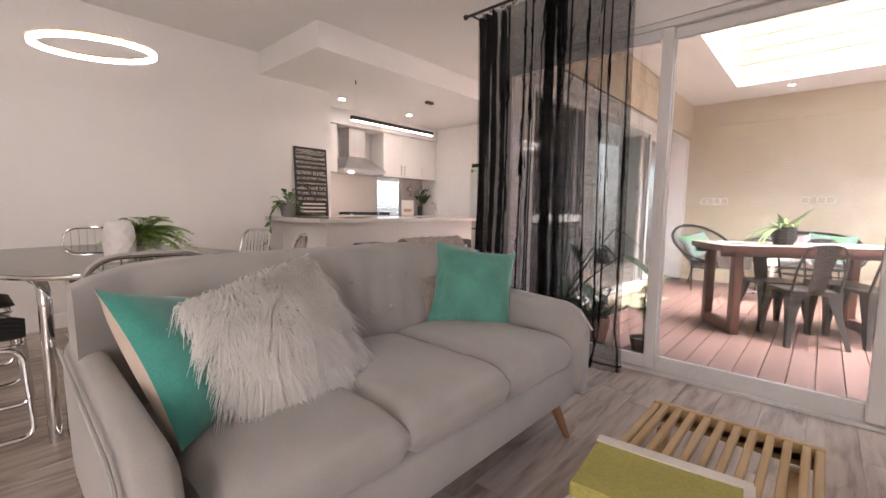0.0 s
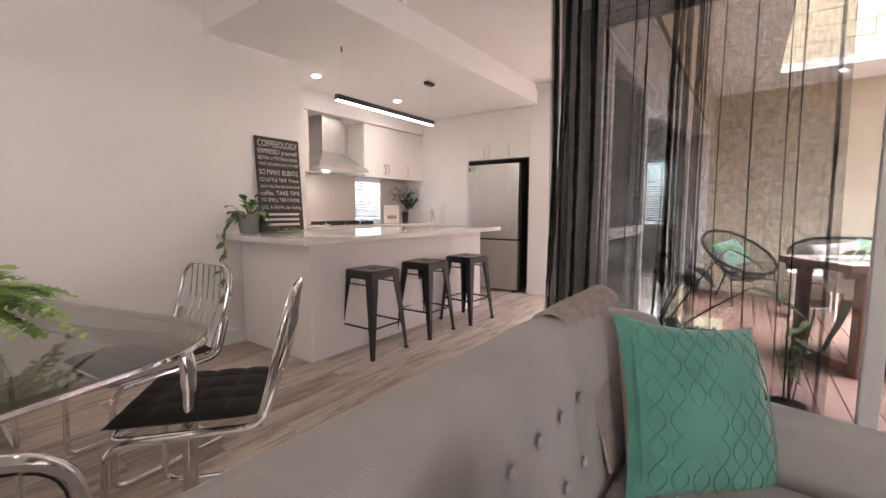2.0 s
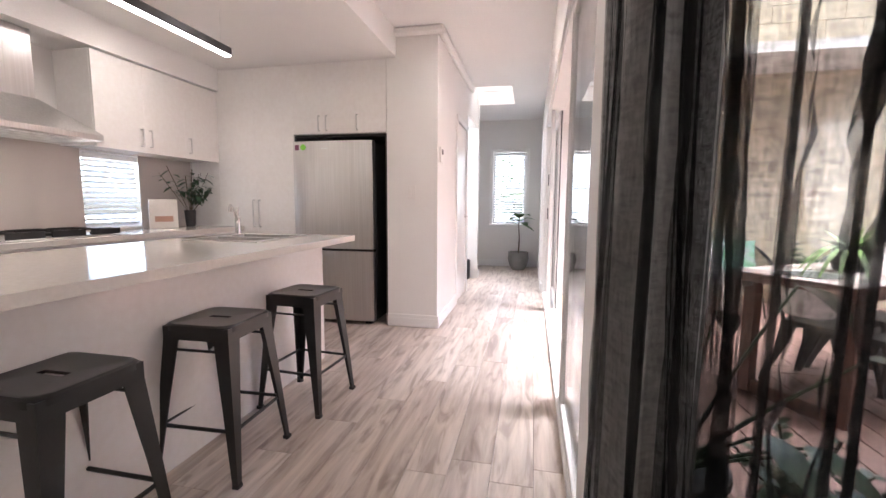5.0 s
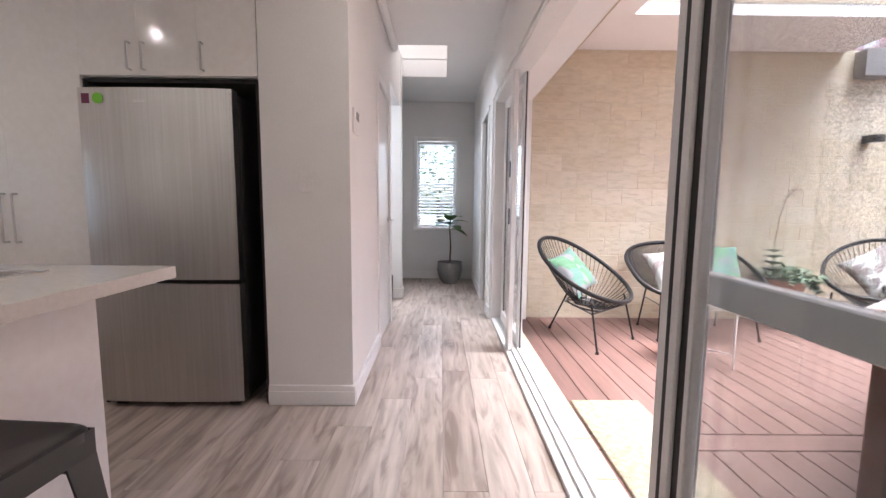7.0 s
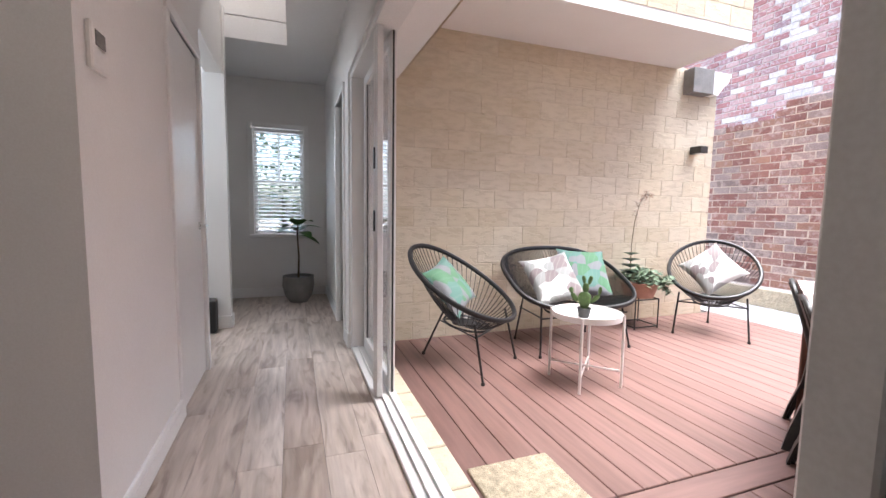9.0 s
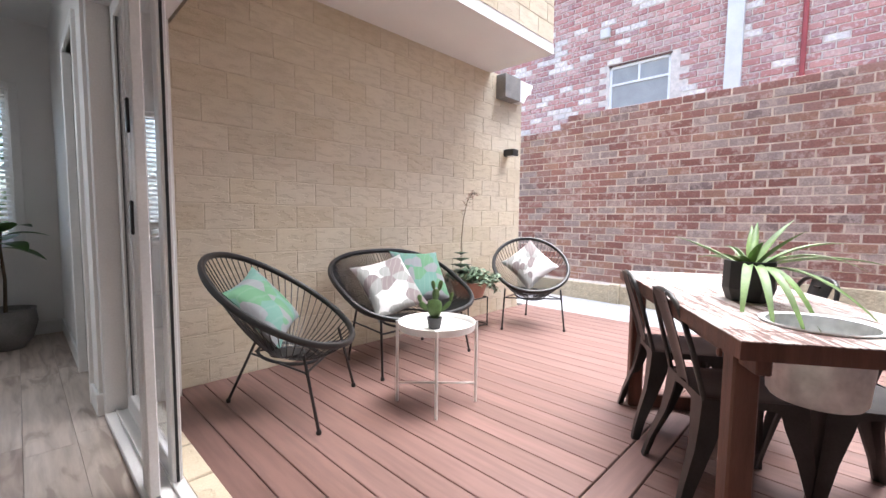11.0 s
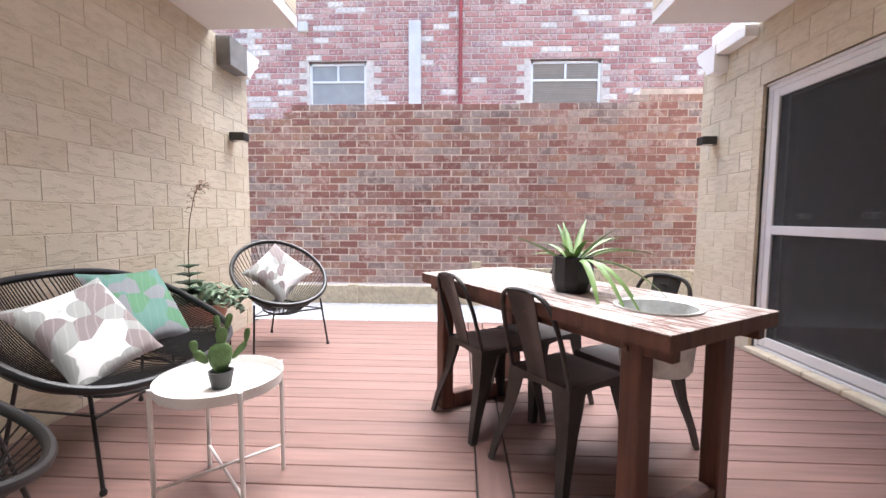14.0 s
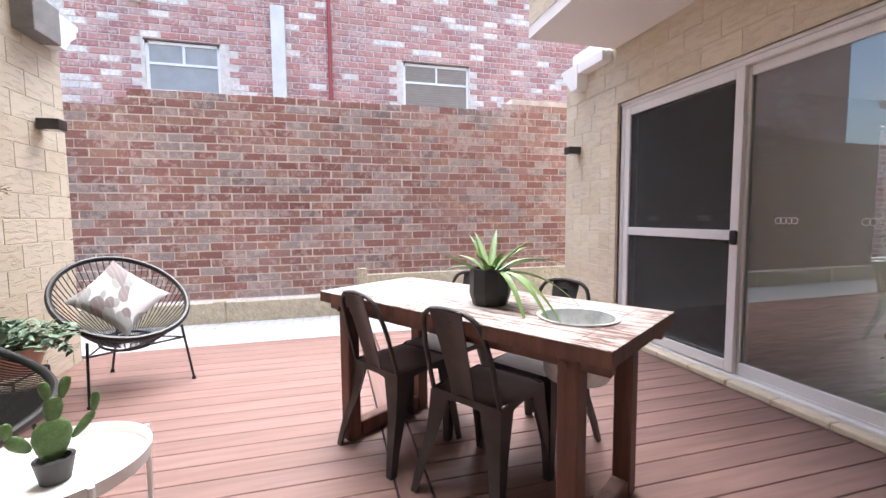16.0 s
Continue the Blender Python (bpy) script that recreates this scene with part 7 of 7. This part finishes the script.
def metal_chair():
    c = thing("metal_chair", 0, 0, D0, 0, "gunmetal pressed steel cafe chair with a splat back", "metal chair", "chairs round the outdoor table")

    def seat(u, v):
        a, b = 2 * u - 1, 2 * v - 1
        r = 1 - 0.10 * (a * a * b * b)
        return a * 0.18 * r, b * 0.18 * r * (1 - 0.06 * (a < 0) * abs(a)), 0.452 - 0.012 * (1 - a * a) * (1 - b * b) - 0.006 * max(abs(a), abs(b)) ** 8
    part("seat", shell(seat, 16, 16, 0.004), GUNMETAL, c, smooth=True)
    for x0, x1, y0, y1 in ((-0.17, 0.17, -0.178, -0.172), (-0.17, 0.17, 0.172, 0.178), (0.172, 0.178, -0.17, 0.17), (-0.178, -0.172, -0.17, 0.17)):
        flat = x1 - x0 > 0.1
        V, F = [], []
        for j in range(13):
            t = 2 * j / 12 - 1
            d = 0.028 + 0.075 * abs(t) ** 3
            if flat:
                p = [(t * 0.172, y0, 0.448), (t * 0.172, y1, 0.448), (t * 0.172, y1, 0.448 - d), (t * 0.172, y0, 0.448 - d)]
            else:
                p = [(x0, t * 0.172, 0.448), (x1, t * 0.172, 0.448), (x1, t * 0.172, 0.448 - d), (x0, t * 0.172, 0.448 - d)]
            V += p
            if j:
                k = 4 * j
                F += [(k - 4 + q, k - 4 + (q + 1) % 4, k + (q + 1) % 4, k + q) for q in range(4)]
        F += [(0, 1, 2, 3), (48, 49, 50, 51)]
        part("skirt", (V, F), GUNMETAL, c)
    for sx in (-1, 1):
        for sy in (-1, 1):
            V, F = [], []
            sp = 0.055 if sx > 0 else 0.085
            prof = [(0.44, 0.0, 0.10), (0.36, 0.006, 0.085), (0.25, 0.020, 0.06), (0.10, 0.75 * sp, 0.042), (0.0, sp, 0.034)]
            for z, o, w in prof:
                cx, cy = sx * (0.178 + o), sy * (0.178 + o * 0.55)
                for a, b in ((0, 0), (w, 0), (w * 0.9, 0.012), (0.016, 0.016), (0.012, w * 0.9), (0, w)):
                    V.append((cx - sx * a, cy - sy * b, z))
            for j in range(len(prof) - 1):
                for k in range(6):
                    F.append((j * 6 + k, j * 6 + (k + 1) % 6, j * 6 + 6 + (k + 1) % 6, j * 6 + 6 + k))
            F += [(0, 1, 2, 3), (0, 3, 4, 5), (24, 25, 26, 27), (24, 27, 28, 29)]
            part("leg", (V, F), GUNMETAL, c, smooth=True)
    hoop = arc_path([(-0.165, -0.168, 0.43), (-0.225, -0.165, 0.66), (-0.272, -0.13, 0.812), (-0.282, 0.0, 0.832), (-0.272, 0.13, 0.812), (-0.225, 0.165, 0.66), (-0.165, 0.168, 0.43)], 0.09, 7)
    part("back_hoop", tube(hoop, 0.0105, 9), GUNMETAL, c, smooth=True)

    def splat(u, v):
        w = 0.058 + 0.022 * v ** 1.5
        return -0.172 - 0.113 * v ** 1.15 + 0.006 * math.cos((u - 0.5) * 5), (u - 0.5) * 2 * w, 0.445 + 0.382 * v
    part("splat", shell(splat, 8, 14, 0.004), GUNMETAL, c, smooth=True)
    # no hole is cut: a near-black strip stands for the shaded slot
    part("splat_slot", box(-0.267, -0.255, -0.02, 0.02, 0.775, 0.783), SHADE_DARK_GREY, c)
    return c


mc = metal_chair()
MT = Matrix.Translation((TX, TY, D0)) @ pose(0, 0, 0, 0, 0, TA)
mc.matrix_basis = MT @ pose(0.395, 0.09, 0, 0, 0, -92)
copy_thing(mc, MT @ pose(-0.15, 0.075, 0, 0, 0, -88))
copy_thing(mc, MT @ pose(-0.155, -0.345, 0, 0, 0, 88))
copy_thing(mc, MT @ pose(0.42, -0.28, 0, 0, 0, 92))

mat = thing("door_mat", -2.33, 6.01, D0, 0, "woven natural jute door mat on the deck", "door mat")
part("weave", box(-0.20, 0.21, -0.455, 0.455, 0, 0.014, 0.004), JUTE, mat)


# ---- potted plants in the deck corner ----
def corner_plants():
    p = thing("potted_plant", -2.45, 4.20, D0, 0, "tall philodendron in a black pot by the window", "plant")
    part("pot", lathe([(0.11, 0), (0.13, 0.02), (0.165, 0.24), (0.175, 0.245), (0.175, 0.275), (0.155, 0.275), (0.15, 0.24), (0.001, 0.235)], 30), CHARCOAL, p, smooth=True)
    rnd = random.Random(62)
    bl, st = [], []
    for a, e, ln, sz in ((20, 1.15, 0.75, 0.24), (75, 0.95, 0.60, 0.26), (60, 1.1, 0.62, 0.22), (290, 0.8, 0.42, 0.2), (310, 0.7, 0.40, 0.22), (350, 0.9, 0.62, 0.28), (85, 1.35, 0.55, 0.16), (330, 0.6, 0.34, 0.18)):
        w = Vector((math.cos(radians(a)) * math.cos(e), math.sin(radians(a)) * math.cos(e) * 0.7, math.sin(e)))
        pts = [Vector((0, 0, 0.23)) + w * ln * t + Vector((w.x, w.y, 0)) * 0.35 * ln * t * t for t in [k / 7 for k in range(8)]]
        st.append(tube(pts, 0.009, 6, r_end=0.005))
        bl.append(blade(pts[-1], Vector((w.x, w.y, -0.12)), (0, 0, 1), sz, sz * 0.26, 0.4, 0.2, 8))
    st.append(tube([(0, 0, 0.23), (0.02, 0.0, 0.8), (0.03, 0.01, 1.32)], 0.006, 6, r_end=0.002))
    leaf_mesh("leaves", bl, LEAF_DARK, p)
    part("stem", join(*st), LEAF_DARK, p)
    q = thing("potted_plant", -2.11, 4.12, D0, 0, "bushy jade plant in a terracotta pot", "plant")
    pot(q, 0.09, 0.12, 0.20, TERRACOTTA)
    bl, st = [], []
    for i in range(26):
        w = rand_way(rnd, 0.3, 1.4)
        end = Vector((0, 0, 0.18)) + w * rnd.uniform(0.12, 0.30)
        st.append(tube([(0, 0, 0.17), tuple(end)], 0.005, 5))
        for k in range(11):
            bl.append(blade(Vector((0, 0, 0.2)).lerp(end, 0.4 + 0.06 * k), rand_way(rnd, -0.2, 0.9), (0, 0, 1), 0.05, 0.018, 0.2, 0.3, 4))
    leaf_mesh("leaves", bl, LEAF_DARK, q)
    part("stem", join(*st), STEM, q)
    r = thing("potted_plant", -1.74, 4.14, D0, 0, "thin leafy shrub in a small grey pot", "plant")
    pot(r, 0.075, 0.095, 0.10, CHARCOAL)
    bl, st = [], []
    for i in range(5):
        top = Vector((rnd.uniform(-0.1, 0.1), rnd.uniform(-0.08, 0.08), rnd.uniform(0.38, 0.66)))
        st.append(tube([(top.x * 0.2, top.y * 0.2, 0.07), tuple(top)], 0.0035, 5))
        for k in range(9):
            bl.append(blade(Vector((0, 0, 0.1)).lerp(top, 0.45 + 0.06 * k), rand_way(rnd, -0.2, 0.8), (0, 0, 1), 0.085, 0.022, 0.35, 0.15, 4))
    leaf_mesh("leaves", bl, LEAF_LITE, r)
    part("stem", join(*st), STEM, r)


corner_plants()

# ---- small repeated pieces: floor boards, deck, blocks, bricks, pavers ----
def pieces(name, parent, spots, mat, mesh_cache, seed=0):
    for (x, y, z), size in spots:
        key = (name, size)
        if key not in mesh_cache:
            sx, sy, sz, c = size
            mesh_cache[key] = mesh_of(name, box(-sx / 2, sx / 2, -sy / 2, sy / 2, -sz / 2, sz / 2, c), mat)
        o = new(name, mesh_cache[key])
        o.parent = parent
        o.matrix_basis = pose(x, y, z)


CACHE = {}
rnd = random.Random(11)
near, far = [], []
PW, PL = 0.182, 1.22
col = 0
x = -6.4
while x < 1.36:
    x1 = min(x + PW, 1.36)
    y = -3.05 - rnd.choice((0.0, 0.3, 0.61, 0.9, 1.1))
    top = 10.5 if x + PW / 2 < -2.76 else 3.556
    while y < top:
        a, b = max(y, -3.05), min(y + PL, top)
        cx, cy = (x + x1) / 2, (a + b) / 2
        inside = (cy < 3.6 and cx > -5.45) or (cx < -2.75 and a < 7.2) or (-6 < cx < -2.6 and cy > 6.6)
        if b - a > 0.02 and inside:
            spot = ((cx, cy, -0.006), (round(x1 - x - 0.0015, 4), round(b - a - 0.0015, 4), 0.012, 0.0008))
            (near if -4.4 < cx < -1.0 and 0.8 < cy < 9 else far).append(spot)
        y += PL
    x = x1
    col += 1
floor_ob = structure("floor", box(-3.9, -3.0, 6.4, 10.4, -0.0125, -0.0119), CONCRETE, "grey-brown oak look laminate floor boards", "floor")
near.sort(key=lambda s: (s[0][0] + 3.2) ** 2 + (s[0][1] - 4) ** 2)
far += near[290:]
pieces("floor_board", floor_ob, near[:290], PLANK, CACHE)
quick("floor_boards", join(*[box(c[0] - s[0] / 2, c[0] + s[0] / 2, c[1] - s[1] / 2, c[1] + s[1] / 2, -0.012, 0.0) for c, s in far]), PLANK_FAR, floor_ob)

# base sheet is near-black so that the board gaps look shaded
deck = structure("deck", box(-2.54, 1.4, 3.8, 8.3, -0.08, DECK_Z - 0.024), SHADE_DARK_GREY, "red-brown hardwood deck with one cross board", "deck")
spots = []
x = -2.56
while x < 1.5:
    w = min(0.136, 1.5 - x)
    if w > 0.03:
        spots.append(((x + w / 2, (3.76 + 5.965) / 2, DECK_Z - 0.011), (round(w, 4), 2.20, 0.022, 0.003)))
        spots.append(((x + w / 2, (6.115 + 8.40) / 2, DECK_Z - 0.011), (round(w, 4), 2.28, 0.022, 0.003)))
    x += 0.1405
pieces("deck_board", deck, spots, DECK, CACHE)
pieces("cross_board", deck, [((-1.51, 6.04, DECK_Z - 0.011), (2.09, 0.138, 0.022, 0.003)), ((0.52, 6.04, DECK_Z - 0.011), (1.955, 0.138, 0.022, 0.003))], DECK_X, CACHE)


def block_wall(parent, u0, u1, z0, z1, at, out, axis, mat, course=0.172, pitch=0.315, keep=lambda a, b, z: True, joined=False):
    """Running-bond blocks on a wall face; out is the way that the face looks (+1 or -1)."""
    spots, rows = [], int(math.ceil((z1 - z0) / course - 0.01))
    for r in range(rows):
        za, zb = z0 + r * course, min(z0 + r * course + 0.166, z1)
        u = u0 - (pitch / 2 if r % 2 else 0)
        while u < u1:
            a, b = max(u, u0), min(u + pitch - 0.006, u1)
            if b - a > 0.03 and keep(a, b, (za + zb) / 2):
                cu, cz = (a + b) / 2, (za + zb) / 2
                c, s = (((cu, at, cz), (round(b - a, 4), 0.03, round(zb - za, 4), 0.002)) if axis == "x" else ((at, cu, cz), (0.03, round(b - a, 4), round(zb - za, 4), 0.002)))
                spots.append((c, s))
            u += pitch
    if joined:
        quick("blocks", join(*[box(c[0] - s[0] / 2, c[0] + s[0] / 2, c[1] - s[1] / 2, c[1] + s[1] / 2, c[2] - s[2] / 2, c[2] + s[2] / 2) for c, s in spots]), mat, parent)
    else:
        pieces("block", parent, spots, mat, CACHE)


O = bpy.data.objects
block_wall(O["wall_courtyard_north"], -2.555, NX1, -0.05, 2.69, 8.415, -1, "x", BLOCK)
block_wall(O["wall_courtyard_north"], 8.40, 9.6, -0.05, 2.5, NX1, 1, "y", BLOCK_FAR, joined=True)
block_wall(O["wall_courtyard_south"], SX1 + 0.09, SXE, -0.05, 2.18, 3.715, 1, "x", BLOCK)
block_wall(O["wall_courtyard_south"], -2.43, SXE, 2.18, 2.69, 3.715, 1, "x", BLOCK, keep=lambda a, b, z: True)
block_wall(O["wall_courtyard_south"], 2.4, 3.70, -0.05, 2.5, SXE, 1, "y", BLOCK_FAR, joined=True)
quick("reveal_blocks", join(*[box(SX1, SX1 + 0.088, 3.60, 3.73, -0.05 + i * 0.172, -0.05 + i * 0.172 + 0.163) for i in range(13)]), BLOCK_FAR, O["wall_courtyard_south"])
block_wall(O["wall_courtyard_west"], 3.73, 8.40, 2.18, 2.69, -2.435, 1, "y", BLOCK)
block_wall(O["wall_upper_storey"], -1.78, 0.70, 2.80, 5.5, 7.63, -1, "x", BLOCK_FAR, joined=True)
block_wall(O["wall_upper_storey"], -1.78, 0.72, 2.80, 5.5, 4.61, 1, "x", BLOCK_FAR, joined=True)
block_wall(O["wall_upper_storey"], 4.62, 7.62, 2.80, 5.5, -1.77, 1, "y", BLOCK_FAR, joined=True)
block_wall(O["wall_upper_storey"], 7.64, 10.5, 2.80, 5.5, 0.71, 1, "y", BLOCK_FAR, joined=True)
block_wall(O["wall_upper_storey"], 0.5, 4.6, 2.9, 5.5, 0.73, 1, "y", BLOCK_FAR, joined=True)
pieces("block", O["door_ledge"], [((-2.612, 3.84 + 0.155 + i * 0.3115, -0.024), (0.10, 0.302, 0.03, 0.006)) for i in range(14)], BLOCK, CACHE)
pieces("block", O["door_ledge"], [((SX0 + 0.156 + i * 0.311, 3.73, -0.016), (0.302, 0.085, 0.04, 0.006)) for i in range(11)], BLOCK, CACHE)

# garden wall bricks: the nearest as single bricks, the rest joined
rnd = random.Random(5)
near, far = [], []
GC, GP = 0.0955, 0.252
for r in range(31):
    z = -0.28 + r * GC
    y = -5.0 - (GP / 2 if r % 2 else 0)
    while y < 20.0:
        top = 2.36 if y > 8.44 else (2.57 if y > 3.86 else 2.74)
        if z + 0.083 <= top + 0.03:
            spot = ((2.655 + rnd.uniform(-0.004, 0.004), y + 0.118 + rnd.uniform(-0.004, 0.004), z + 0.042 + rnd.uniform(-0.002, 0.002)), (0.03, 0.238, 0.083, 0.005))
            (near if z > 0.3 and 5.0 < y < 8.45 else far).append(spot)
        y += GP
near.sort(key=lambda s: (s[0][1] - 7) ** 2 + (s[0][2] - 1.5) ** 2)
far += near[298:]
pieces("brick", O["garden_wall"], near[:298], BRICK, CACHE)
quick("bricks", join(*[box(c[0] - 0.015, c[0] + 0.015, c[1] - 0.119, c[1] + 0.119, c[2] - 0.0415, c[2] + 0.0415) for c, s in far]), BRICK_FAR, O["garden_wall"])

# pavers
spots = []
r = 0
x = 1.51
while x < 2.36:
    y = 1.6 - (0.1 if r % 2 else 0)
    while y < 10.8:
        spots.append(((x + 0.048, y + 0.098, -0.062), (0.097, 0.196, 0.04, 0.005)))
        y += 0.2
    x += 0.1
    r += 1
spots.sort(key=lambda s: abs(s[0][1] - 6.8))
pieces("paver", O["paving_bed"], spots[:290], PAVER, CACHE)
quick("pavers", join(*[box(c[0] - 0.0485, c[0] + 0.0485, c[1] - 0.098, c[1] + 0.098, -0.082, -0.042) for c, s in spots[290:]]), PAVER, O["paving_bed"])
